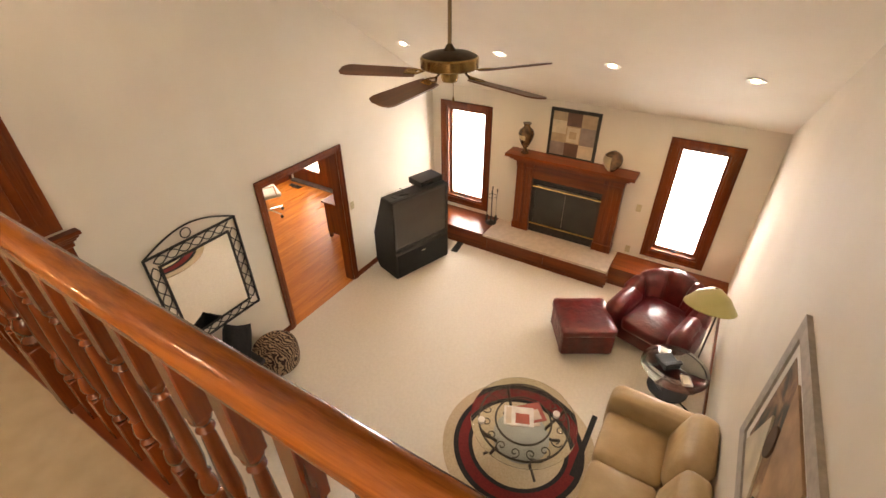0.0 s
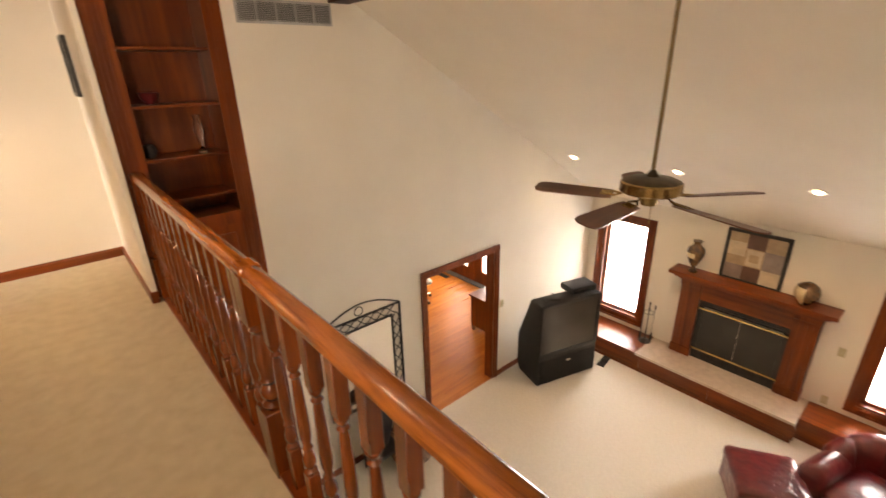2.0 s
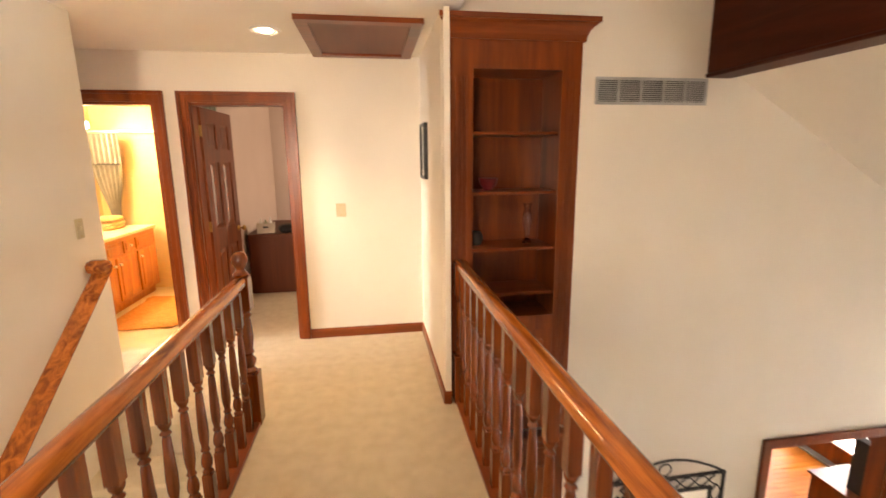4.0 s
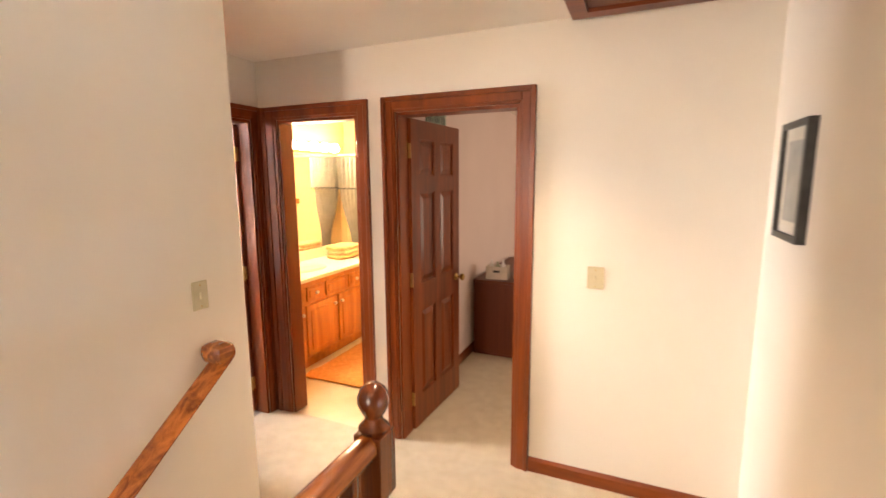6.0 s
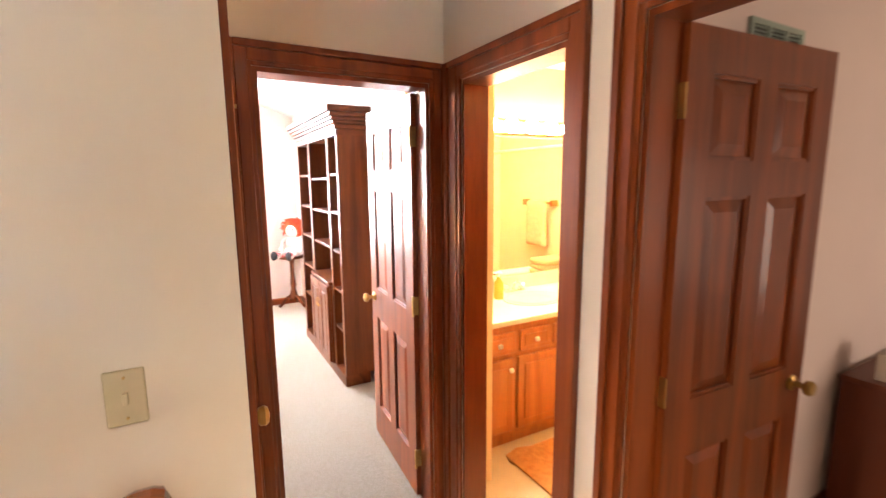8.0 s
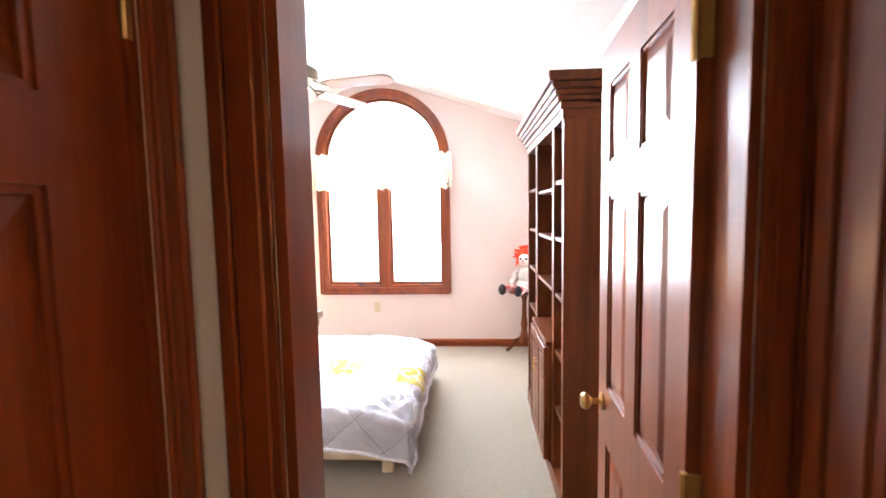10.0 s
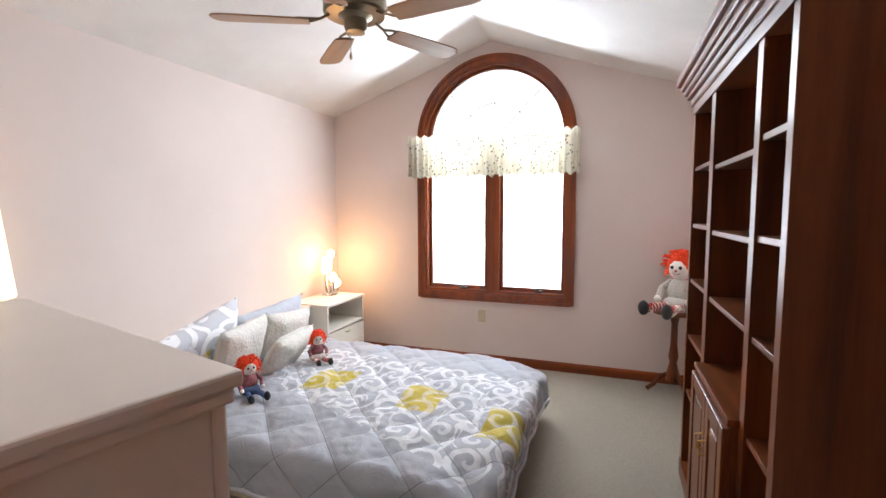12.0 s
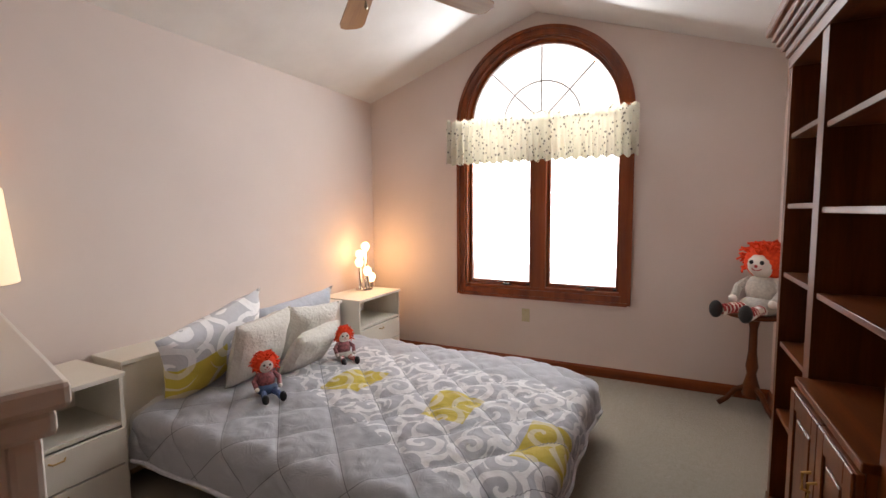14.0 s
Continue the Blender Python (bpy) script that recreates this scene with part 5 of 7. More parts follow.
BLADE_D = wood_mat("walnut_fan_blade", (0.10, 0.032, 0.016), (0.20, 0.07, 0.032), "x", 0.35, 0.2)
BLADE_L = wood_mat("oak_fan_blade", (0.24, 0.12, 0.055), (0.36, 0.20, 0.10), "x", 0.4, 0.15)
ceiling_fan((2.20, 1.485, 0.845), slope_z(2.20), (180, 252, 324, 36, 108), 0.67, BLADE_D, noise_mat("aged_fan_brass", (0.30, 0.20, 0.085), (0.42, 0.29, 0.13), 12, 0.25, metal=1.0), "antique brass ceiling fan with five dark wood blades", ms=1.2, pitch=-11, rod=noise_mat("dull_brass_rod", (0.20, 0.14, 0.075), (0.27, 0.19, 0.10), 12, 0.38, metal=0.8))


def can_light(at, label, tilt=0):
    c = thing("recessed_light", label, "ceiling light", at)
    c.rotation_euler = (0, radians(tilt), 0)
    bm = bmesh.new()
    n = 28
    rings = [[bm.verts.new((r * math.cos(2 * math.pi * k / n), r * math.sin(2 * math.pi * k / n), z)) for k in range(n)] for r, z in ((0.07, 0.02), (0.075, -0.004), (0.095, -0.010), (0.10, 0.0))]
    for p, q in zip(rings, rings[1:]):
        for k in range(n):
            bm.faces.new((p[k], p[(k + 1) % n], q[(k + 1) % n], q[k]))
    part("trim_ring", bm, flat("white_metal", (0.8, 0.78, 0.74), 0.4, 0.03), c, smooth=True)
    part("baffle", lathe(bmesh.new(), [(0.069, 0.006), (0.069, -0.001), (0.047, -0.0005), (0.047, 0.006)], n=28), flat("white_baffle", (0.78, 0.75, 0.70), 0.5, 0.03), c, smooth=True)
    part("bulb", lathe(bmesh.new(), [(0.045, -0.002), (0.038, -0.010), (0.01, -0.015)], n=24), LAMPGLOW, c, "glowing bulb", smooth=True)
    return c


for cx, cy in CANS:
    can_light((cx, cy, slope_z(cx) - 0.004), "white recessed ceiling light, switched on", 30).scale = (0.82, 0.82, 0.82)
can_light((-1.075, 4.63, HZ - 0.002), "white recessed hall ceiling light, switched on")

# attic hatch and hall picture
ha = thing("attic_hatch", "stained wood attic hatch framed in the hall ceiling", "hatch", (-0.465, 4.765, HZ))
part("panel", boxes((-0.31, 0.31, -0.43, 0.43, -0.012, 0.01)), noise_mat("brown_plywood", (0.13, 0.042, 0.020), (0.18, 0.06, 0.03), 5, 0.5, stretch=(1, 0.1, 1)), ha)
bm = boxes((-0.385, 0.385, 0.43, 0.505, -0.03, 0.0), (-0.385, 0.385, -0.505, -0.43, -0.03, 0.0), (-0.385, -0.31, -0.43, 0.43, -0.03, 0.0), (0.31, 0.385, -0.43, 0.43, -0.03, 0.0))
part("frame", bm, CH_X, ha)
picture("hall_picture", "small print in a dark frame with pale mount", (-0.002, 4.95, 1.635), -90, 0.30, 0.42, 0.022, BLACKM, flat("ivory_mount", (0.62, 0.58, 0.48), 0.6, 0.04), [(0, 1, 0, 1, flat("grey_print", (0.36, 0.35, 0.31), scale=14))], mount=0.045)
plate("light_switch", "ivory double light switch on the hall end wall", (-0.70, YH, 1.15), 0, 1, w=0.082)
plate("light_switch", "ivory light switch on the wall above the stairs", (XS, 4.165, 1.205), 90, 1)

# handrail on the stair wall
hr = thing("stair_handrail", "orange oak handrail fixed to the wall above the stairs", "handrail", (0, 0, 0))
bm = bmesh.new()
d = Vector((0, -0.262, -0.195)).normalized()
a, b2 = Vector((XS + 0.075, 4.17, 0.925)), Vector((XS + 0.075, 4.17, 0.925)) + d * 4.6
extrude_profile(bm, rail_profile(0.050, 0.085), a, b2, ((1, 0, 0), (0, 0.597, 0.802)))
part("rail", bm, OAK_Y, hr, smooth=True)
bm = boxes((XS + 0.002, XS + 0.122, 4.13, 4.225, 0.935, 1.018), bevel=0.032)
part("rail_return", bm, OAK_Y, hr)
for k in (0.35, 1.6, 2.9, 4.2):
    p = a + d * k
    bm = tube(bmesh.new(), [(XS, p.y, p.z - 0.06), (XS + 0.05, p.y, p.z - 0.05), (XS + 0.075, p.y, p.z + 0.002)], 0.007, 8)
    part("bracket", bm, BRASS, hr, smooth=True)

# ---- bedroom ----
wn = thing("window_3", "arched double casement window with dark stained wood frame", "window", (BX, 3.84, 0))
wn["kind"] = "structure"
RA = 0.67


def arch_band(r0, r1, x0, x1, z, n=40):
    bm = bmesh.new()
    rings = []
    for k in range(n + 1):
        a = math.pi * k / n
        rings.append([bm.verts.new((x, r * math.cos(a), z + r * math.sin(a))) for x, r in ((x0, r0), (x0, r1), (x1, r1), (x1, r0))])
    for p, q in zip(rings, rings[1:]):
        for k in range(4):
            bm.faces.new((p[k], p[(k + 1) % 4], q[(k + 1) % 4], q[k]))
    bm.faces.new(rings[0])
    bm.faces.new(rings[-1])
    return bm


bm = arch_band(RA, RA + 0.05, 0, 0.018, WSP)
for r0, r1, d in ((RA + 0.05, RA + 0.078, 0.03), (RA + 0.012, RA + 0.04, 0.024)):
    b2 = arch_band(r0, r1, 0.0, d, WSP)
    me = bpy.data.meshes.new("tmp")
    b2.to_mesh(me)
    bm.from_mesh(me)
    b2.free()
for s in (-1, 1):
    box(bm, 0, 0.018, s * RA, s * (RA + 0.05), WS - 0.07, WSP)
    box(bm, 0, 0.03, s * (RA + 0.05), s * (RA + 0.078), WS - 0.07, WSP)
box(bm, 0, 0.018, -RA, RA, WS - 0.05, WS)
box(bm, 0, 0.03, -RA - 0.05, RA + 0.05, WS - 0.078, WS - 0.05)
part("window_frame", bm, CH_Z, wn)
bm = arch_band(RA - 0.014, RA, -0.16, 0, WSP)
for s in (-1, 1):
    box(bm, -0.16, 0, s * (RA - 0.014), s * RA, WS, WSP)
box(bm, -0.16, 0, -RA + 0.014, RA - 0.014, WS, WS + 0.025)
box(bm, -0.16, -0.02, -RA + 0.014, RA - 0.014, WSP - 0.035, WSP + 0.035)
box(bm, -0.16, -0.005, -0.062, 0.062, WS + 0.025, WSP - 0.035)
part("window_lining", bm, CH_Z, wn)
for s in (-1, 1):
    y0, y1 = (0.062, RA - 0.014) if s > 0 else (-RA + 0.014, -0.062)
    e = 0.028
    bm = boxes((-0.10, -0.06, y0, y0 + e, WS + 0.025, WSP - 0.035), (-0.10, -0.06, y1 - e, y1, WS + 0.025, WSP - 0.035), (-0.10, -0.06, y0 + e, y1 - e, WS + 0.025, WS + 0.06), (-0.10, -0.06, y0 + e, y1 - e, WSP - 0.07, WSP - 0.035))
    sash = part("sash", bm, CH_Z, wn)
    g = part("pane", boxes((-0.083, -0.079, y0 + e, y1 - e, WS + 0.06, WSP - 0.07)), GLASS, wn)
    g.visible_shadow = False
    c = y0 + 0.62 * (y1 - y0)
    bm = boxes((-0.05, -0.015, c - 0.035, c + 0.035, WS + 0.025, WS + 0.045), bevel=0.005)
    tube(bm, [(-0.03, c, WS + 0.045), (-0.01, c - 0.03, WS + 0.062), (0.0, c - 0.07, WS + 0.055)], 0.006, 6)
    part("crank", bm, BLACKM, wn, "dark metal window crank")
    bm = boxes((-0.058, -0.04, y1 - 0.05, y1 - 0.02, WS + 0.03, WS + 0.05), bevel=0.003)
    part("latch", bm, BLACKM, wn)
bm = arch_band(RA - 0.042, RA - 0.014, -0.10, -0.06, WSP)
part("arch_sash", bm, CH_Z, wn)
bm = bmesh.new()
for a in (45, 90, 135):
    tube(bm, [(-0.07, r * math.cos(radians(a)), WSP + r * math.sin(radians(a))) for r in (0.08, RA - 0.06)], 0.006, 6)
for r in (0.08, 0.33):
    tube(bm, [(-0.07, r * math.cos(math.pi * k / 24), WSP + r * math.sin(math.pi * k / 24)) for k in range(25)], 0.006, 6)
part("grille_bars", bm, flat("grey_grille", (0.35, 0.33, 0.32)), wn)
bm = bmesh.new()
vs = [bm.verts.new((-0.081, (RA - 0.042) * math.cos(math.pi * k / 32), WSP + (RA - 0.042) * math.sin(math.pi * k / 32))) for k in range(33)]
vs2 = [bm.verts.new((-0.077, v.co.y, v.co.z)) for v in vs]
bm.faces.new(vs)
bm.faces.new(vs2)
for k in range(33):
    bm.faces.new((vs[k], vs[(k + 1) % 33], vs2[(k + 1) % 33], vs2[k]))
g = part("pane", bm, GLASS, wn)
g.visible_shadow = False

# flowered valance
m, nt, b, node, link = nodes_of("flowered_cotton")
tc, vo, rp = node("ShaderNodeTexCoord"), node("ShaderNodeTexVoronoi"), node("ShaderNodeValToRGB")
vo.inputs["Scale"].default_value = 26
link(tc.outputs["Object"], vo.inputs["Vector"])
link(vo.outputs["Distance"], rp.inputs[0])
el = rp.color_ramp.elements
el[0].position, el[0].color = 0.20, (0.16, 0.15, 0.13, 1)
el[1].position, el[1].color = 0.30, (0.72, 0.68, 0.57, 1)
link(rp.outputs[0], b.inputs["Base Color"])
tl, mx = node("ShaderNodeBsdfTranslucent"), node("ShaderNodeMixShader")
link(rp.outputs[0], tl.inputs["Color"])
mx.inputs[0].default_value = 0.14
link(b.outputs[0], mx.inputs[1])
link(tl.outputs[0], mx.inputs[2])
link(mx.outputs[0], nt.nodes["Material Output"].inputs["Surface"])
b.inputs["Roughness"].default_value = 0.9
b.inputs["Subsurface Weight"].default_value = 0.0
b.inputs["Transmission Weight"].default_value = 0.0
FLOWERED = m
va = thing("window_valance", "gathered cream cotton valance with small flower print", "valance", (BX, 3.82, 0))
bm = bmesh.new()
cols, rows_ = 150, 7
grid = []
for i in range(cols + 1):
    u = i / cols
    y = -0.80 + 1.60 * u
    col = []
    for j in range(rows_ + 1):
        t = j / rows_
        z = 2.165 - 0.385 * t + (0.012 * math.sin(u * 130) + 0.008 * noise.noise(Vector((u * 30, 1, 0)))) * (1 if j in (0, rows_) else 0.3)
        amp = 0.006 + 0.020 * t if j > 1 else 0.010
        x = 0.085 + amp * math.sin(u * 190 + 1.6 * noise.noise(Vector((u * 14, 0, 0)))) + 0.012 * noise.noise(Vector((u * 9, t * 2, 3)))
        col.append(bm.verts.new((x, y, z)))
    grid.append(col)
for a, b3 in zip(grid, grid[1:]):
    for j in range(rows_):
        bm.faces.new((a[j], b3[j], b3[j + 1], a[j + 1]))
bmesh.ops.solidify(bm, geom=bm.faces[:], thickness=0.003)
part("cloth", bm, FLOWERED, va, smooth=True)
part("rod", tube(bmesh.new(), [(0.0, -0.79, 2.11), (0.07, -0.79, 2.11), (0.07, 0.79, 2.11), (0.0, 0.79, 2.11)], 0.008, 8), flat("white_rod", (0.7, 0.7, 0.68)), va)
plate("wall_outlet", "ivory outlet below the arched window", (BX, 3.74, 0.455), 90, 1, outlet=True)
grille("floor_vent", "brown floor register by the baseboard", -0.15, 0.15, -0.05, 0.05, (BX + 0.13, 3.86, 0.003), 0, 2, BLACKM).rotation_euler = (radians(-90), 0, radians(90))

# bed
m, nt, b, node, link = nodes_of("grey_scroll_comforter")
tc = node("ShaderNodeTexCoord")
mp = node("ShaderNodeMapping")
link(tc.outputs["UV"], mp.inputs[0])


def mth(op, a, b_=None, c_=None):
    n = node("ShaderNodeMath")
    n.operation = op
    for k, v in enumerate((a, b_, c_)):
        if v is None:
            continue
        if isinstance(v, (int, float)):
            n.inputs[k].default_value = v
        else:
            link(v, n.inputs[k])
    return n.outputs[0]


nz = node("ShaderNodeTexNoise")
nz.inputs["Scale"].default_value, nz.inputs["Detail"].default_value = 3.2, 0.6
link(mp.outputs[0], nz.inputs["Vector"])
wv = node("ShaderNodeTexWave")
wv.wave_type = "RINGS"
wv.inputs["Scale"].default_value, wv.inputs["Distortion"].default_value, wv.inputs["Detail"].default_value, wv.inputs["Detail Scale"].default_value = 2.6, 11.0, 1.2, 2.0
link(mp.outputs[0], wv.inputs["Vector"])
sp = node("ShaderNodeSeparateXYZ")
link(mp.outputs[0], sp.inputs[0])
X_, Y_ = sp.outputs[0], sp.outputs[1]
vc = node("ShaderNodeTexVoronoi")
vc.voronoi_dimensions = "2D"
vc.inputs["Scale"].default_value, vc.inputs["Randomness"].default_value = 5.2, 0.55
link(mp.outputs[0], vc.inputs["Vector"])
dv, s2, sc3 = node("ShaderNodeVectorMath"), node("ShaderNodeSeparateXYZ"), node("ShaderNodeSeparateColor")
dv.operation = "SUBTRACT"
link(mp.outputs[0], dv.inputs[0])
link(vc.outputs["Position"], dv.inputs[1])
link(dv.outputs[0], s2.inputs[0])
link(vc.outputs["Color"], sc3.inputs[0])
hand = mth("SUBTRACT", mth("MULTIPLY", mth("GREATER_THAN", sc3.outputs[0], 0.5), 2.0), 1.0)
ang = mth("MULTIPLY", mth("ARCTAN2", s2.outputs[1], s2.outputs[0]), hand)
rad = mth("SQRT", mth("ADD", mth("MULTIPLY", s2.outputs[0], s2.outputs[0]), mth("MULTIPLY", s2.outputs[1], s2.outputs[1])))
turns = mth("ADD", mth("MULTIPLY", rad, 14.0), mth("ADD", mth("MULTIPLY", ang, 0.15915), mth("MULTIPLY", sc3.outputs[1], 3.0)))
curl = mth("MULTIPLY", mth("LESS_THAN", mth("FRACT", turns), mth("MULTIPLY_ADD", rad, 2.2, 0.28)), mth("LESS_THAN", rad, 0.108))
stem = mth("MULTIPLY", mth("GREATER_THAN", wv.outputs["Fac"], 0.86), mth("GREATER_THAN", rad, 0.07))
band = mth("MULTIPLY", mth("LESS_THAN", mth("ADD", X_, mth("MULTIPLY", Y_, -0.4)), 0.33), mth("GREATER_THAN", mth("ADD", X_, mth("MULTIPLY", Y_, -0.1)), -0.48))
white = mth("MULTIPLY", mth("MAXIMUM", curl, stem), band)
yel = None
for cu, cv in ((0.02, -0.06), (0.10, 0.58), (0.24, 1.10)):
    spot = mth("LESS_THAN", mth("MAXIMUM", mth("MULTIPLY", mth("ABSOLUTE", mth("SUBTRACT", X_, cu)), 0.8), mth("ABSOLUTE", mth("SUBTRACT", Y_, cv))), mth("MULTIPLY_ADD", nz.outputs[0], 0.07, 0.085))
    yel = spot if yel is None else mth("MAXIMUM", yel, spot)
yel = mth("MULTIPLY", yel, mth("SUBTRACT", 1.0, mth("MULTIPLY", curl, 0.5)))
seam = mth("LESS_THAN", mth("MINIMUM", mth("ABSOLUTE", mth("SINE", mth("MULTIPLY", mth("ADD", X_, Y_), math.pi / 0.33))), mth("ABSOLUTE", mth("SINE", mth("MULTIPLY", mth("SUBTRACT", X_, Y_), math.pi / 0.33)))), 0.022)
mixa, mixb = node("ShaderNodeMix"), node("ShaderNodeMix")
for mx in (mixa, mixb):
    mx.data_type = "RGBA"
mixa.inputs["A"].default_value, mixa.inputs["B"].default_value = (0.62, 0.62, 0.655, 1), (0.97, 0.96, 0.97, 1)
link(white, mixa.inputs["Factor"])
link(mixa.outputs["Result"], mixb.inputs["A"])
mixb.inputs["B"].default_value = (0.70, 0.56, 0.07, 1)
link(yel, mixb.inputs["Factor"])
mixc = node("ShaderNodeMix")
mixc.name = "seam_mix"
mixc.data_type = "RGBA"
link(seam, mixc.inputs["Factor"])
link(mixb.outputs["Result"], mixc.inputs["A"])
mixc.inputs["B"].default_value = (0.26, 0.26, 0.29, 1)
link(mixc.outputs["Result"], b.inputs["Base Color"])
b.inputs["Roughness"].default_value, b.inputs["Sheen Weight"].default_value = 0.8, 0.2
nb2 = node("ShaderNodeTexNoise")
nb2.inputs["Scale"].default_value, nb2.inputs["Detail"].default_value, nb2.inputs["Distortion"].default_value = 13, 4, 1.5
link(tc.outputs["Object"], nb2.inputs["Vector"])
bp = node("ShaderNodeBump")
bp.inputs["Strength"].default_value, bp.inputs["Distance"].default_value = 0.45, 0.010
link(nb2.outputs[0], bp.inputs["Height"])
link(bp.outputs[0], b.inputs["Normal"])
COMFORTER = m

BCX, BCY, BW, BL = -5.45, 3.33, 1.50, 2.16
bed = thing("bed", "low queen bed on a pale wooden platform", "bed", (BCX, BCY, 0))
PINE = noise_mat("pale_bed_wood", (0.50, 0.40, 0.24), (0.58, 0.48, 0.31), 6, 0.45, stretch=(0.2, 2, 2))
part("bed_frame", boxes((-BW / 2, BW / 2, -BL / 2, BL / 2 - 0.03, 0.08, 0.16), bevel=0.01), PINE, bed)
for x in (-BW / 2 + 0.05, BW / 2 - 0.05):
    for y in (-BL / 2 + 0.06, BL / 2 - 0.09):
        part("leg", boxes((x - 0.035, x + 0.035, y - 0.035, y + 0.035, 0, 0.08), bevel=0.006), PINE, bed)
part("mattress", soft_block(-BW / 2 + 0.01, BW / 2 - 0.01, -BL / 2 + 0.02, BL / 2 - 0.05, 0.16, 0.36, 0.06), flat("white_ticking", (0.7, 0.68, 0.64), 0.9, 0.03), bed, smooth=True)
hb = thing("headboard", "cream laminate headboard shelf along the wall", "headboard", (BCX - 0.07, BY0, 0))
part("shelf_top", boxes((-0.86, 0.86, 0.0, 0.27, 0.61, 0.635), bevel=0.004), LAMINATE, hb)
part("front_panel", boxes((-0.85, 0.85, 0.235, 0.255, 0.06, 0.61), bevel=0.003), LAMINATE, hb)
for x in (-0.85, 0.83):
    part("side_panel", boxes((x, x + 0.02, 0.0, 0.235, 0, 0.61)), LAMINATE, hb)

cf = thing("comforter", "grey quilted comforter with white scrolls and yellow squares", "comforter", (BCX, BCY, 0))
bm = bmesh.new()
NX, NY, OV = 150, 170, 0.25
HXW, HYL = BW / 2 + 0.02, BL / 2 + 0.01
cols, flatuv = [], {}
for i in range(NX + 1):
    u = -HXW - OV + (2 * HXW + 2 * OV) * i / NX
    col = []
    for j in range(NY + 1):
        v = -HYL + 0.30 + (2 * HYL - 0.30 + OV) * j / NY
        ou, ov = max(0.0, abs(u) - HXW), max(0.0, v - HYL)
        o = math.hypot(ou, ov)
        bend = min(o, 0.09) / 0.09
        x = max(-HXW, min(HXW, u)) + (math.copysign(ou / o, u) if o > 0 and ou > 0 else 0) * (0.05 * math.sin(bend * math.pi / 2) + 0.02 * o)
        y = min(v, HYL) + ((ov / o) if o > 0 else 0) * (0.05 * math.sin(bend * math.pi / 2) + 0.02 * o)
        z = 0.385 - 0.055 * math.exp(-(max(0, HXW - abs(u)) ** 2 + max(0, HYL - v) ** 2) / 0.03) - (0.05 * (1 - math.cos(bend * math.pi / 2)) + max(0, o - 0.09) * 0.93)
        dia = abs(math.sin((u + v) * math.pi / 0.33) * math.sin((u - v) * math.pi / 0.33))
        puff = 0.026 * dia ** 0.38 + 0.010 * noise.noise(Vector((u * 7, v * 7, 0))) + 0.006 * noise.noise(Vector((u * 21, v * 21, 2)))
        edge = 1 - 0.4 * bend
        nx, ny, nzv = (math.copysign(1, u) * bend * (ou > 0), bend * (ov > 0), 1 - 0.8 * bend)
        col.append(bm.verts.new((x + nx * puff * 0.8, y + ny * puff * 0.8, max(0.05, z + nzv * puff * edge + 0.015 * math.exp(-(u / 0.6) ** 2)))))
        flatuv[col[-1]] = (u, v)
    cols.append(col)
for a, b3 in zip(cols, cols[1:]):
    for j in range(NY):
        bm.faces.new((a[j], b3[j], b3[j + 1], a[j + 1]))
edge_line = [v.co.copy() for v in cols[0][::3]] + [c[-1].co.copy() for c in cols[3:-1:3]] + [v.co.copy() for v in cols[-1][::-3]]
lay = bm.loops.layers.uv.new("cloth")
for f in bm.faces:
    for lp_ in f.loops:
        lp_[lay].uv = flatuv[lp_.vert]
bmesh.ops.solidify(bm, geom=bm.faces[:], thickness=0.012)
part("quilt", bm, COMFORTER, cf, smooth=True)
part("binding", tube(bmesh.new(), edge_line, 0.011, 8), noise_mat("grey_binding_cloth", (0.50, 0.50, 0.53), (0.58, 0.58, 0.61), 40, 0.9), cf, "plain grey stitched binding", smooth=True)


def pillow(name, label, at, rot, w, h, d, mat):
    bm = bmesh.new()
    n = 18
    sides = []
    for s in (1, -1):
        g = []
        for i in range(n + 1):
            r = []
            for j in range(n + 1):
                a, c = -1 + 2 * i / n, -1 + 2 * j / n
                k = (max(0.0, (1 - a ** 4) * (1 - c ** 4))) ** 0.55
                pin = 1 + 0.07 * (abs(a) * abs(c)) ** 3 - 0.05 * (1 - abs(a * c)) * max(abs(a), abs(c)) ** 6
                r.append(bm.verts.new((a * w / 2 * pin, s * (d / 2 * k + 0.002) + 0.012 * k * noise.noise(Vector((a * 3, c * 3, s * 4.0 + w))), c * h / 2 * pin)))
            g.append(r)
        sides.append(g)
        for p, q in zip(g, g[1:]):
            for j in range(n):
                bm.faces.new((p[j], q[j], q[j + 1], p[j + 1]))
    bmesh.ops.remove_doubles(bm, verts=bm.verts[:], dist=0.006)
    lay = bm.loops.layers.uv.new("cloth")
    for f in bm.faces:
        for lp_ in f.loops:
            lp_[lay].uv = (lp_.vert.co.x + 0.30, lp_.vert.co.z + 0.19)
    ob = tagged(link_mesh(name, bm, mat, smooth=True), label, "pillow")
    ob.matrix_world = Matrix.Translation(at) @ Euler([radians(q) for q in rot]).to_matrix().to_4x4()
    return ob


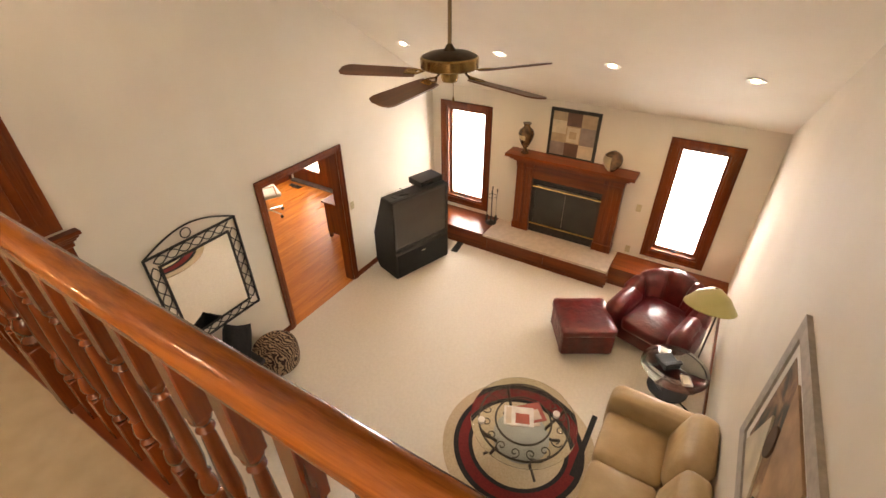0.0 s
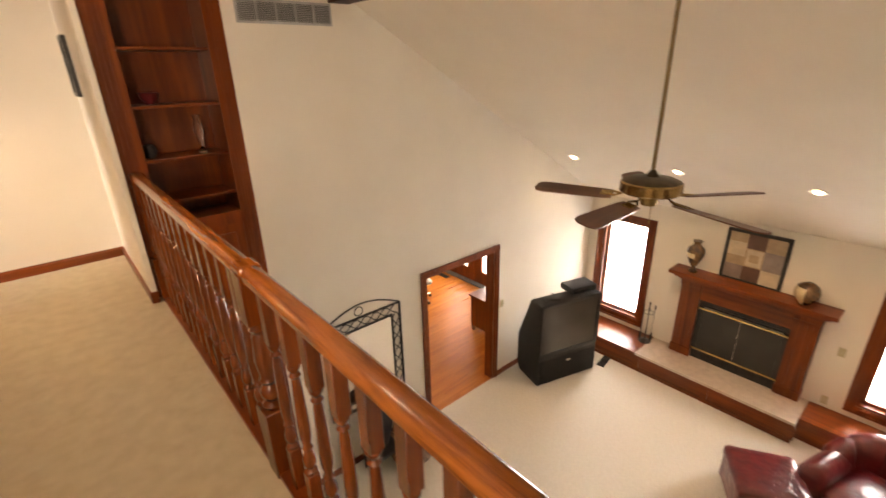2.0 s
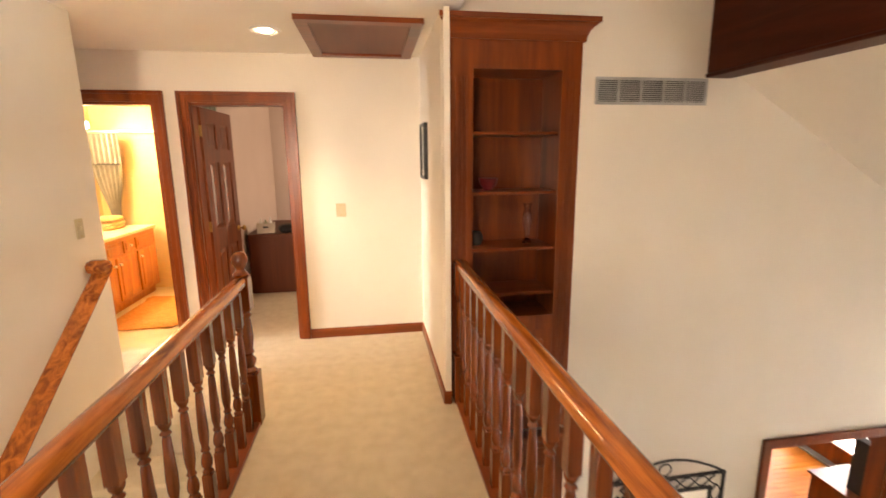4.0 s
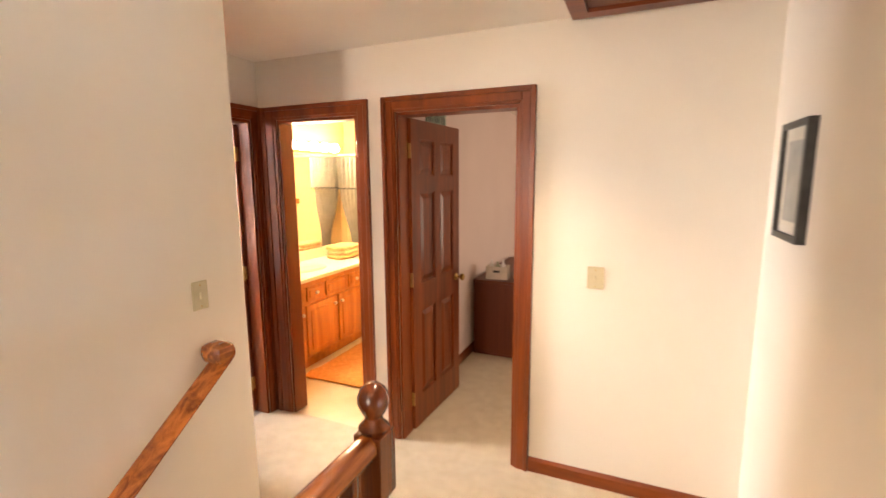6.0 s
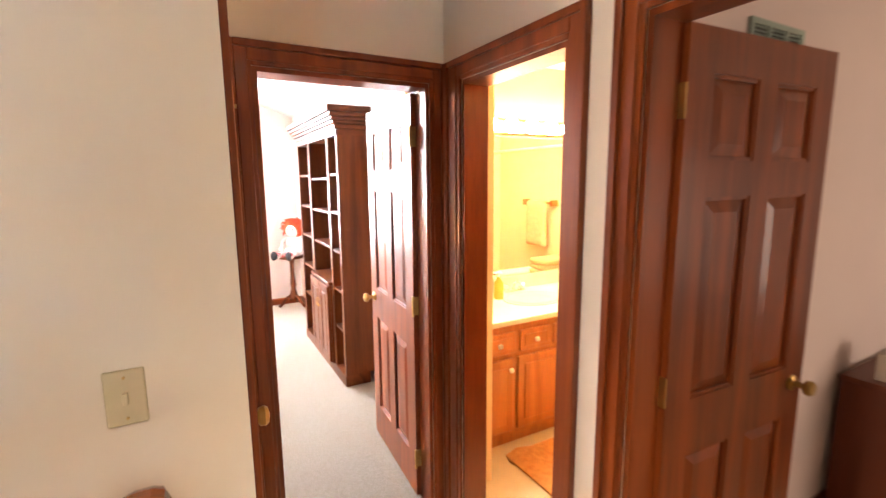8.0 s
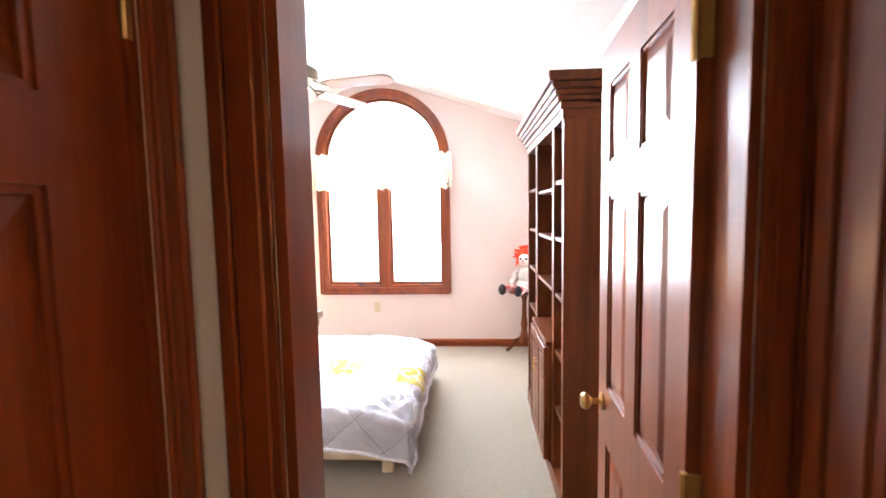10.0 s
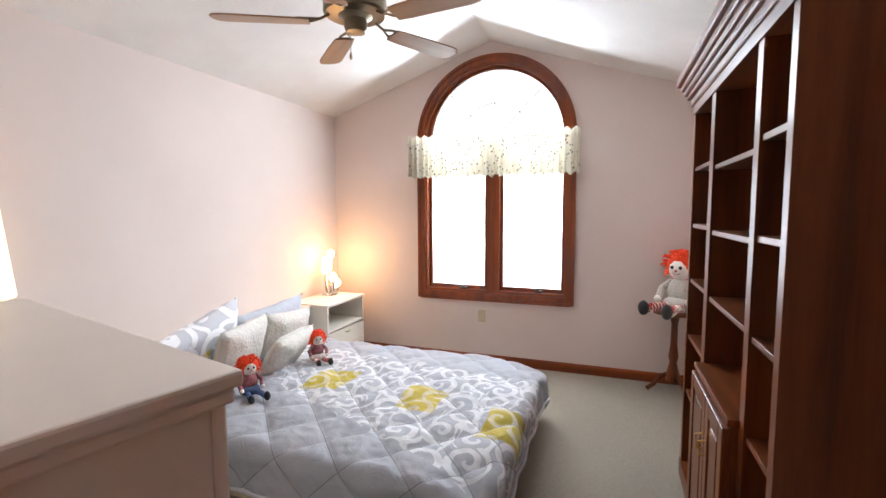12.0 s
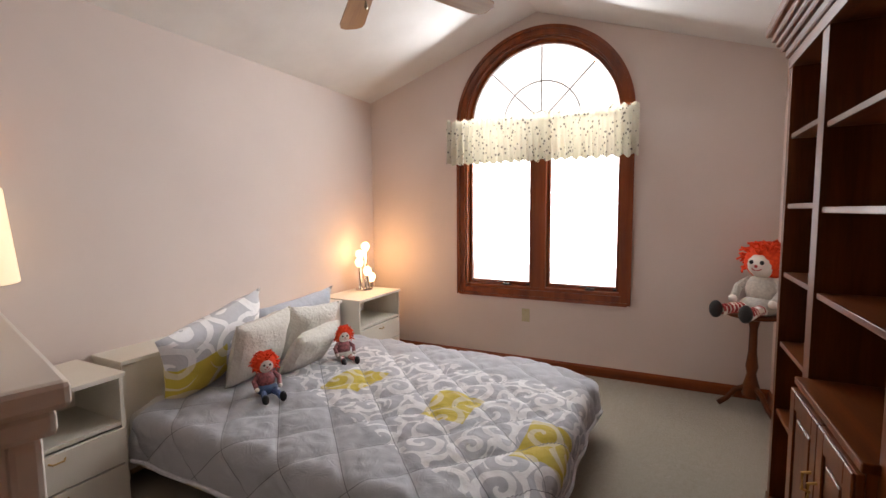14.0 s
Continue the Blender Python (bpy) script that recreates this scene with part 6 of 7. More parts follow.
WHITEQ = noise_mat("white_ruched_cotton", (0.66, 0.63, 0.57), (0.72, 0.69, 0.63), 10, 0.9, 0.9, 45, bump_dist=0.01)
m2 = COMFORTER.copy()
m2.name = "grey_scroll_pillowcase"
m2.node_tree.nodes["Mapping"].inputs["Scale"].default_value = (0.75, 0.75, 0.75)
m2.node_tree.nodes["Mapping"].inputs["Location"].default_value = (-0.355, -0.1125, 0)
for lk in list(m2.node_tree.links):
    if lk.to_node.name == "seam_mix" and lk.to_socket.name == "Factor":
        m2.node_tree.links.remove(lk)
m2.node_tree.nodes["seam_mix"].inputs["Factor"].default_value = 0.0
pillow("patterned_pillow", "grey pillow sham with white scrolls and yellow leaf", (-5.09, 2.55, 0.62), (-15, 13, 4), 0.66, 0.42, 0.16, m2)
pillow("grey_pillow", "plain grey pillow leaning on the headboard", (-5.72, 2.52, 0.58), (-16, 4, -2), 0.66, 0.42, 0.14, noise_mat("plain_grey_cotton", (0.46, 0.48, 0.53), (0.52, 0.54, 0.59), 7, 0.9, 0.6, 26, bump_dist=0.01))
pillow("white_cushion", "square white ruched cushion", (-5.25, 2.715, 0.595), (-18, 3, 8), 0.43, 0.37, 0.13, WHITEQ)
pillow("white_cushion", "square white ruched cushion", (-5.68, 2.68, 0.575), (-20, -5, -4), 0.43, 0.38, 0.13, WHITEQ)
pillow("white_cushion", "white ruched cushion lying in front", (-5.53, 2.845, 0.525), (-34, 3, 4), 0.40, 0.30, 0.12, WHITEQ)

pillow("black_cushion", "black cushion leaning on a low stool by the wall", (1.70, 3.88, ZF + 0.60), (-16, 42, 14), 0.42, 0.42, 0.15, noise_mat("black_cloth", (0.008, 0.008, 0.009), (0.016, 0.016, 0.017), 60, 0.9, 0.3, 300))["category"] = "cushion"

SKIN, YARN = flat("pale_cloth", (0.80, 0.74, 0.68)), noise_mat("orange_red_yarn", (0.74, 0.045, 0.010), (0.90, 0.085, 0.018), 60, 0.9, 0.8, 160)
CALICO, BLUEC, BLACKC, STRIPE = flat("pale_calico", (0.50, 0.47, 0.42), scale=60), flat("blue_denim", (0.05, 0.09, 0.20), scale=60), flat("black_felt", (0.012, 0.012, 0.013)), flat("red_stocking_stripe", (0.42, 0.05, 0.05))
PLAID = flat("red_plaid", (0.30, 0.10, 0.11), var=0.5, scale=80)


def rag_doll(label, at, rz, s, top_mat, skirt_mat, leg_mat, lean=0):
    """A seated cloth doll, one plain mesh."""
    bm = bmesh.new()
    mats = [SKIN, YARN, top_mat, skirt_mat, leg_mat, BLACKC, STRIPE]

    def ball(c, r, mi, sq=(1, 1, 1), u=12, w=8):
        vv = bmesh.ops.create_uvsphere(bm, u_segments=u, v_segments=w, radius=r)["verts"]
        bmesh.ops.scale(bm, vec=sq, verts=vv)
        bmesh.ops.translate(bm, vec=c, verts=vv)
        for f in {f for q in vv for f in q.link_faces}:
            f.material_index = mi

    ball((0, 0, 0.13), 0.078, 2, (1.1, 0.8, 1.2))
    ball((0, 0.01, 0.05), 0.09, 3, (1.15, 1.0, 0.6))
    ball((0, 0.01, 0.272), 0.074, 0, (1, 0.85, 1.02), 16, 10)
    for s_ in (-1, 1):
        ball((s_ * 0.026, 0.068, 0.283), 0.0115, 5, (1, 0.5, 1), 10, 6)
        tube(bm, [(s_ * 0.003, 0.072, 0.242), (s_ * 0.016, 0.069, 0.244), (s_ * 0.026, 0.063, 0.251)], 0.003, 5, mi=6)
    ball((0, 0.073, 0.263), 0.009, 6, (1, 0.5, 1), 8, 6)
    rng = random.Random(5)
    ball((0, -0.02, 0.285), 0.098, 1, (1.10, 0.85, 1.0), 14, 10)
    for k in range(330):
        a, e = rng.uniform(0, 2 * math.pi), math.asin(rng.uniform(-0.55, 1.0))
        d = Vector((math.cos(a) * math.cos(e), math.sin(a) * math.cos(e), math.sin(e)))
        if d.y > 0.36 and d.z < 0.55:
            continue
        c, ln = Vector((0, -0.008, 0.28)), rng.uniform(0.108, 0.128)
        w = Vector((rng.uniform(-1, 1), rng.uniform(-1, 1), rng.uniform(-1, 0.4))) * 0.018
        tube(bm, [c + d * 0.066, c + d * (0.066 + ln) * 0.5 + d * 0.02, c + d * ln + w], 0.0062, 5, mi=1)
    for s_ in (-1, 1):
        tube(bm, [(s_ * 0.06, 0.0, 0.19), (s_ * 0.11, 0.03, 0.14), (s_ * 0.10, 0.08, 0.085)], 0.022, 8, mi=2)
        ball((s_ * 0.10, 0.09, 0.08), 0.022, 0)
        tube(bm, [(s_ * 0.04, 0.06, 0.035), (s_ * 0.06, 0.16, 0.045), (s_ * 0.07, 0.24, 0.03)], 0.026, 8, mi=4)
        for q in range(6 if leg_mat is SKIN else 0):
            f = (q + 0.5) / 6
            tube(bm, [(s_ * (0.045 + 0.025 * f), 0.09 + 0.15 * f, 0.041), (s_ * (0.045 + 0.025 * f) + s_ * 0.002, 0.101 + 0.15 * f, 0.041)], 0.0285, 8, mi=6)
        ball((s_ * 0.075, 0.27, 0.045), 0.034, 5, (0.9, 1.0, 1.35))
    bmesh.ops.scale(bm, vec=(s, s, s), verts=bm.verts[:])
    ob = tagged(link_mesh("rag_doll", bm, mats, smooth=True), label, "doll")
    ob.location, ob.rotation_euler = at, (radians(lean), 0, radians(rz))
    return ob


rag_doll("small rag doll with red yarn hair and blue skirt", (-5.085, 2.94, 0.41), -28, 0.58, PLAID, BLUEC, BLUEC)
rag_doll("small rag doll with red yarn hair and pale apron", (-5.72, 2.95, 0.41), -35, 0.56, PLAID, CALICO, SKIN)

# nightstands
def nightstand(at, w, d, h, label):
    n = thing("nightstand", label, "nightstand", at, 0, "nightstands beside the bed")
    part("top", boxes((-0.008, w + 0.008, 0, d + 0.012, h - 0.022, h), bevel=0.003), LAMINATE, n)
    part("side_panel", boxes((0, 0.018, 0, d, 0, h - 0.022)), LAMINATE, n)
    part("side_panel", boxes((w - 0.018, w, 0, d, 0, h - 0.022)), LAMINATE, n)
    part("back_panel", boxes((0.018, w - 0.018, 0.002, 0.012, 0.03, h - 0.022)), LAMINATE, n)
    part("niche_floor", boxes((0.018, w - 0.018, 0.012, d - 0.005, 0.385, 0.403)), LAMINATE, n)
    for z0, z1 in ((0.205, 0.372), (0.03, 0.197)):
        dw = part("drawer", boxes((0.006, w - 0.006, d - 0.02, d + 0.004, z0, z1), bevel=0.003), LAMINATE, n)
        part("pull", tube(bmesh.new(), [(w / 2 - 0.03, d + 0.004, z1 - 0.03), (w / 2 - 0.02, d + 0.018, z1 - 0.035), (w / 2 + 0.02, d + 0.018, z1 - 0.035), (w / 2 + 0.03, d + 0.004, z1 - 0.03)], 0.004, 6), BRASS, dw)
    return n


nightstand((-7.02, BY0 + 0.016, 0), 0.62, 0.41, 0.64, "cream laminate nightstand with open niche and two drawers")
nightstand((-4.585, BY0 + 0.016, 0), 0.55, 0.41, 0.635, "cream laminate nightstand with open niche and two drawers")

gl = thing("globe_lamp", "chrome table lamp of tubes with glowing globe bulbs", "table lamp", (-6.85, 2.30, 0.64))
part("base", lathe(bmesh.new(), [(0.075, 0), (0.08, 0.006), (0.078, 0.02), (0.06, 0.024)], n=28), CHROME, gl, smooth=True)
GLOBE = glow_mat("warm_globe", (1.0, 0.72, 0.40), 20.0)
for k, (x, y, h) in enumerate(((-0.055, -0.02, 0.385), (0.0, -0.045, 0.315), (0.05, -0.015, 0.245), (0.01, 0.045, 0.165), (-0.055, 0.045, 0.10))):
    tb = part("tube", lathe(bmesh.new(), [(0.016, 0.02), (0.016, h - 0.03), (0.012, h - 0.02)], (x, y, 0), 14), CHROME, gl, smooth=True)
    part("bulb", lathe(bmesh.new(), [(0.010, h - 0.030), (0.026, h - 0.014), (0.037, h + 0.010), (0.037, h + 0.024), (0.026, h + 0.048), (0.003, h + 0.058)], (x, y, 0), 14), GLOBE, gl, "glowing round bulb", smooth=True)
point_light("globe_lamp_light", (-6.84, 2.40, 0.98), 24, (1.0, 0.55, 0.22), 0.10)
point_light("bedside_lamp_light", (-4.175, 2.28, 1.27), 4.5, (1.0, 0.66, 0.36), 0.07)
sl = thing("bedside_lamp", "table lamp with cream drum shade, switched on", "table lamp", (-4.175, 2.28, 0.628))
part("base", lathe(bmesh.new(), [(0.07, 0), (0.075, 0.012), (0.03, 0.04), (0.05, 0.14), (0.055, 0.22), (0.02, 0.32), (0.012, 0.42), (0.012, 0.48)], n=24), LAMINATE, sl, smooth=True)
bm = bmesh.new()
lathe(bm, [(0.165, 0.455), (0.168, 0.46), (0.135, 0.845), (0.132, 0.85), (0.130, 0.845), (0.163, 0.46)], n=40)
part("shade", bm, glow_mat("lit_linen_shade", (1.0, 0.78, 0.52), 1.9), sl, "cream drum shade glowing warm", smooth=True)

# chest of drawers by the door
cd = thing("chest_of_drawers", "pale painted chest of drawers beside the door", "chest of drawers", (-3.072, 4.20, 0), -14)
CHEST = noise_mat("pale_painted_chest", (0.79, 0.72, 0.64), (0.83, 0.76, 0.68), 4, 0.3)
bm = boxes((-0.555, 0.0, -1.02, 0.02, 1.197, 1.223), bevel=0.006)
box(bm, -0.545, 0.0, -1.01, 0.012, 1.172, 1.1975, bevel=0.006)
part("top", bm, CHEST, cd)
part("body", boxes((-0.51, 0.0, -0.99, 0.0, 0.06, 1.173), (-0.49, 0.0, -0.97, -0.02, 0, 0.06)), CHEST, cd)
part("corner_post", boxes((-0.535, -0.51, -0.05, 0.004, 0.0, 1.173), bevel=0.006), CHEST, cd)
part("corner_post", boxes((-0.535, -0.51, -0.994, -0.94, 0.0, 1.173), bevel=0.006), CHEST, cd)
for k in range(5):
    z = 0.10 + 0.213 * k
    dw = part("drawer", boxes((-0.528, -0.51, -0.93, -0.06, z, z + 0.202), bevel=0.005), CHEST, cd)
    for y in (-0.75, -0.25):
        part("knob", lathe(bmesh.new(), [(0.008, -0.545), (0.016, -0.538), (0.010, -0.528)], (0, y, z + 0.10), 10, "x"), BRASS, dw)

# bookcase wall unit
YBF = 5.272
bk = thing("bookcase", "tall brown wooden bookcase with cupboard doors, half empty", "bookcase", (0, 0, 0))
BAYS = [(-4.66, -4.435), (-5.29, -4.71), (-5.77, -5.36)]
for a, c in ((-5.81, -5.77), (-5.36, -5.29), (-4.71, -4.66), (-4.435, -4.395)):
    part("upright", boxes((a, c, YBF, YBF + 0.245, 0.09, 1.955)), SHELF_Z, bk)
part("back_panel", boxes((-5.78, -4.42, YBF + 0.232, YBF + 0.243, 0.05, 2.0)), SHELF_Z, bk)
part("frieze", boxes((-5.81, -4.395, YBF - 0.006, YBF + 0.245, 1.955, 2.02)), SHELF_X, bk)
part("plinth", boxes((-5.81, -4.395, YBF - 0.006, YBF + 0.2, 0, 0.09)), SHELF_X, bk)
bm = bmesh.new()
for d, z0, z1 in ((0.012, 2.0, 2.035), (0.028, 2.035, 2.06), (0.042, 2.06, 2.085), (0.056, 2.085, 2.115), (0.075, 2.115, 2.16)):
    box(bm, -5.81 - d, -4.395 + d, YBF - d - 0.006, YBF + 0.245, z0, z1, bevel=0.005, seg=1)
part("crown_moulding", bm, SHELF_X, bk)
for (a, c), zs in zip(BAYS, ((0.45, 0.765, 1.08, 1.385, 1.68), (1.09, 1.375, 1.65), (0.5, 0.80, 1.10, 1.39, 1.68))):
    for z in zs:
        part("shelf", boxes((a + 0.001, c - 0.001, YBF + 0.008, YBF + 0.231, z - 0.02, z), bevel=0.002), SHELF_X, bk)
part("cupboard_top", boxes((-5.30, -4.698, YBF - 0.035, YBF + 0.231, 0.77, 0.795), bevel=0.004), SHELF_X, bk)
part("cupboard_side", boxes((-5.29, -5.275, YBF - 0.02, YBF + 0.2, 0.09, 0.77)), SHELF_Z, bk)
part("cupboard_side", boxes((-4.725, -4.71, YBF - 0.02, YBF + 0.2, 0.09, 0.77)), SHELF_Z, bk)
for a, c, kx in ((-5.288, -4.982, -5.01), (-4.978, -4.712, -4.95)):
    bm = boxes((a, c, YBF - 0.038, YBF - 0.02, 0.10, 0.76), bevel=0.003)
    for q in ((a, a + 0.055, 0.10, 0.76), (c - 0.055, c, 0.10, 0.76), (a + 0.055, c - 0.055, 0.70, 0.76), (a + 0.055, c - 0.055, 0.10, 0.165)):
        box(bm, q[0], q[1], YBF - 0.046, YBF - 0.038, q[2], q[3], bevel=0.003, seg=1)
    box(bm, a + 0.075, c - 0.075, YBF - 0.044, YBF - 0.038, 0.185, 0.68, bevel=0.005, seg=1)
    d = part("cupboard_door", bm, SHELF_Z, bk)
    part("handle", tube(bmesh.new(), [(kx, YBF - 0.046, 0.60), (kx, YBF - 0.066, 0.595), (kx, YBF - 0.066, 0.545), (kx, YBF - 0.046, 0.54)], 0.005, 6), BRASS, d, "small brass pull")
DKB = [flat("navy_book_cloth", (0.02, 0.025, 0.045)), flat("black_book_cloth", (0.015, 0.015, 0.017)), flat("grey_box_card", (0.30, 0.27, 0.23))]
for k, (x, z, h, w, mk) in enumerate(((-4.465, 1.385, 0.27, 0.045, 1), (-4.51, 1.385, 0.26, 0.035, 0), (-4.55, 1.385, 0.24, 0.03, 0), (-4.47, 1.08, 0.22, 0.05, 1), (-5.44, 1.39, 0.25, 0.05, 0), (-5.495, 1.39, 0.23, 0.04, 1), (-5.44, 0.80, 0.24, 0.06, 1), (-5.51, 0.80, 0.22, 0.05, 0))):
    o = thing("book", "dark bound book standing on the bookcase shelf", "book", (x, YBF + 0.05, z), 0, "books in the bookcase")
    part("cover", boxes((-w / 2, -w / 2 + 0.003, 0, 0.16, 0, h), (w / 2 - 0.003, w / 2, 0, 0.16, 0, h), (-w / 2, w / 2, -0.003, 0.0, 0, h)), DKB[mk], o)
    part("page_block", boxes((-w / 2 + 0.003, w / 2 - 0.003, 0.0, 0.155, 0.004, h - 0.004)), DKB[2], o)

# pedestal stand with doll
ps = thing("pedestal_stand", "dark wooden pedestal stand on three feet", "pedestal", (-7.03, 5.375, 0))
part("top", lathe(bmesh.new(), [(0.15, 0.645), (0.165, 0.65), (0.165, 0.662), (0.155, 0.67)], n=32), SHELF_X, ps, smooth=True)
part("column", lathe(bmesh.new(), [(0.05, 0.10), (0.055, 0.15), (0.04, 0.20), (0.028, 0.25), (0.038, 0.30), (0.026, 0.40), (0.024, 0.56), (0.035, 0.61), (0.05, 0.645)], n=18), SHELF_Z, ps, smooth=True)
for k in range(3):
    a = 0.6 + 2.094 * k
    part("foot", tube(bmesh.new(), [(r * math.cos(a), r * math.sin(a), z) for r, z in ((0.03, 0.16), (0.09, 0.13), (0.14, 0.06), (0.19, 0.018))], 0.018, 8), SHELF_Z, ps, smooth=True)
rag_doll("large rag doll with red yarn hair sitting on the pedestal", (-7.0, 5.41, 0.668), -128, 1.25, CALICO, CALICO, SKIN)

ceiling_fan((-4.89, 3.80, 2.275), 2.99, (-63, 9, 81, 153, 225), 0.60, BLADE_L, noise_mat("bronze_fan_metal", (0.16, 0.13, 0.085), (0.22, 0.18, 0.12), 10, 0.3, metal=0.9), "bronze ceiling fan with five light oak blades", bw=0.058)

# ---- bathroom ----
vn = thing("bath_vanity", "honey oak bathroom vanity with raised panel doors", "vanity", (0, 0, 0))
VF, VY0, VY1 = -3.085, 5.64, 7.28
part("carcass", boxes((-3.66, VF, VY0, VY1, 0.10, 0.79), (-3.66, VF - 0.06, VY0, VY1, 0, 0.10)), VANITY, vn)
CHINA = flat("white_china", (0.85, 0.82, 0.76), 0.15, 0.02)


def raised_front(name, y0, y1, z0, z1, knob_y, knob_z):
    e = 0.028 if z1 - z0 < 0.2 else 0.05
    bm = box(bmesh.new(), VF, VF + 0.018, y0, y1, z0, z1, bevel=0.005, seg=1)
    box(bm, VF + 0.018, VF + 0.024, y0 + e, y1 - e, z0 + e, z1 - e, bevel=0.005, seg=1)
    d = part(name, bm, VANITY, vn)
    if knob_y is not None:
        part("knob", lathe(bmesh.new(), [(0.007, VF + 0.018), (0.017, VF + 0.036), (0.011, VF + 0.046)], (0, knob_y, knob_z), 12, "x"), CHINA, d, "white china knob", smooth=True)


for y0, y1, drawer in ((5.66, 5.905, True), (5.94, 6.165, True), (6.198, 6.515, False), (6.548, 6.773, True), (6.81, 7.25, False)):
    raised_front("drawer_front", y0, y1, 0.615, 0.745, (y0 + y1) / 2 if drawer else None, 0.68)
for y0, y1, ky in ((5.66, 5.895, 5.865), (5.925, 6.338, 6.305), (6.375, 6.785, 6.41), (6.82, 7.25, 6.855)):
    raised_front("cabinet_door", y0, y1, 0.13, 0.585, ky, 0.52)
CULT = noise_mat("cream_cultured_marble", (0.76, 0.68, 0.52), (0.82, 0.75, 0.60), 4, 0.2)
wt = thing("worktop", "cream cultured marble worktop with a moulded basin", "worktop", (0, 0, 0.79))
part("slab", boxes((-3.665, VF + 0.03, VY0 - 0.015, VY1 + 0.01, 0, 0.035), bevel=0.006), CULT, wt)
part("backsplash", boxes((-3.665, -3.645, VY0, VY1, 0.035, 0.135), bevel=0.004), CULT, wt)
bm = lathe(bmesh.new(), [(0.225, 0.0355), (0.222, 0.042), (0.205, 0.043), (0.19, 0.037), (0.12, 0.0362), (0.01, 0.0358)], n=40)
bmesh.ops.scale(bm, vec=(0.75, 1, 1), verts=bm.verts[:])
bmesh.ops.translate(bm, vec=(-3.36, 6.28, 0), verts=bm.verts[:])
part("basin", bm, noise_mat("basin_gloss", (0.68, 0.58, 0.40), (0.74, 0.64, 0.46), 4, 0.12), wt, smooth=True)
fa = thing("basin_faucet", "chrome basin faucet with two knobs", "faucet", (-3.58, 6.28, 0.825))
bm = boxes((-0.025, 0.025, -0.09, 0.09, 0, 0.02), bevel=0.006)
tube(bm, [(0, 0, 0.02), (0, 0, 0.06), (0.04, 0, 0.085), (0.10, 0, 0.075), (0.115, 0, 0.06)], 0.011, 8)
part("spout", bm, CHROME, fa, smooth=True)
for s in (-1, 1):
    part("tap_knob", lathe(bmesh.new(), [(0.012, 0.02), (0.024, 0.03), (0.026, 0.055), (0.015, 0.065)], (0, s * 0.07, 0), 12), CRYSTAL, fa, smooth=True)
mr = thing("bath_mirror", "wide frameless bathroom mirror above the vanity", "mirror", (0, 0, 0))
part("glass", boxes((-3.668, -3.662, VY0 + 0.01, VY1, 0.93, 1.91)), MIRROR, mr)
lb = thing("vanity_light_bar", "brass vanity light bar with glowing globe bulbs", "wall light", (0, 0, 0))
part("bar", boxes((-3.67, -3.635, 5.95, 7.2, 1.93, 2.03), bevel=0.006), BRASS, lb)
BATHGLOW = glow_mat("bath_globe_glow", (1.0, 0.84, 0.55), 22.0)
for k in range(7):
    part("bulb", lathe(bmesh.new(), [(0.018, -3.635), (0.04, -3.60), (0.05, -3.57), (0.04, -3.535), (0.005, -3.522)], (0, 6.06 + 0.17 * k, 1.98), 16, "x"), BATHGLOW, lb, "glowing globe bulb", smooth=True)
area_light("bath_bar_light", (-3.48, 6.57, 1.98), (-2.5, 6.55, 1.5), 1.1, 0.12, 36, (1.0, 0.78, 0.46))
for k, (x, y, mt) in enumerate(((-3.40, 6.94, (0.62, 0.42, 0.20)), (-3.395, 6.945, (0.66, 0.47, 0.26)), (-3.405, 6.935, (0.60, 0.38, 0.18)))):
    o = tagged(link_mesh("folded_towel", soft_block(-0.115, 0.115, -0.15, 0.15, 0, 0.045, 0.020, 0.006), noise_mat("peach_terry", tuple(q * 0.9 for q in mt), mt, 30, 0.95, 0.8, 300), smooth=True), "folded peach terry towel stacked on the vanity", "towel", "towels on the vanity")
    o.location = (x, y, 0.826 + 0.046 * k)
sb = thing("soap_bottle", "amber soap bottle on the vanity", "bottle", (-3.477, 6.073, 0.826))
part("bottle", lathe(bmesh.new(), [(0.03, 0), (0.033, 0.01), (0.033, 0.11), (0.015, 0.135), (0.012, 0.15)], n=16), flat("amber_soap", (0.62, 0.36, 0.06), 0.15), sb, smooth=True)
part("pump", tube(bmesh.new(), [(0, 0, 0.15), (0, 0, 0.185), (0.03, 0, 0.18)], 0.006, 8), flat("white_pump", (0.8, 0.78, 0.72)), sb)
br = tagged(link_mesh("bath_rug", soft_block(-0.33, 0.33, -0.55, 0.55, 0.0, 0.02, 0.009), noise_mat("orange_bath_rug", (0.50, 0.22, 0.06), (0.60, 0.29, 0.09), 30, 0.95, 0.8, 250), smooth=True), "peach orange bath rug on the vinyl floor", "rug")
br.location = (-2.70, 6.36, 0.001)
tr = thing("towel_rack", "wooden towel rack with a peach towel on the bath wall", "towel rack", (-2.75, 7.4, 1.38))
part("bar", boxes((-0.22, 0.22, -0.08, -0.06, 0, 0.02), (-0.22, -0.19, -0.08, 0, -0.02, 0.04), (0.19, 0.22, -0.08, 0, -0.02, 0.04), bevel=0.003), VANITY, tr)
part("towel", soft_block(-0.14, 0.14, -0.10, -0.05, -0.42, 0.03, 0.02, 0.0), noise_mat("peach_towel", (0.58, 0.36, 0.18), (0.64, 0.42, 0.22), 30, 0.95, 0.8, 300), tr, "hanging peach towel", smooth=True)
m, nt, b, node, link = nodes_of("grey_green_curtain")
tc, nz = node("ShaderNodeTexCoord"), node("ShaderNodeTexNoise")
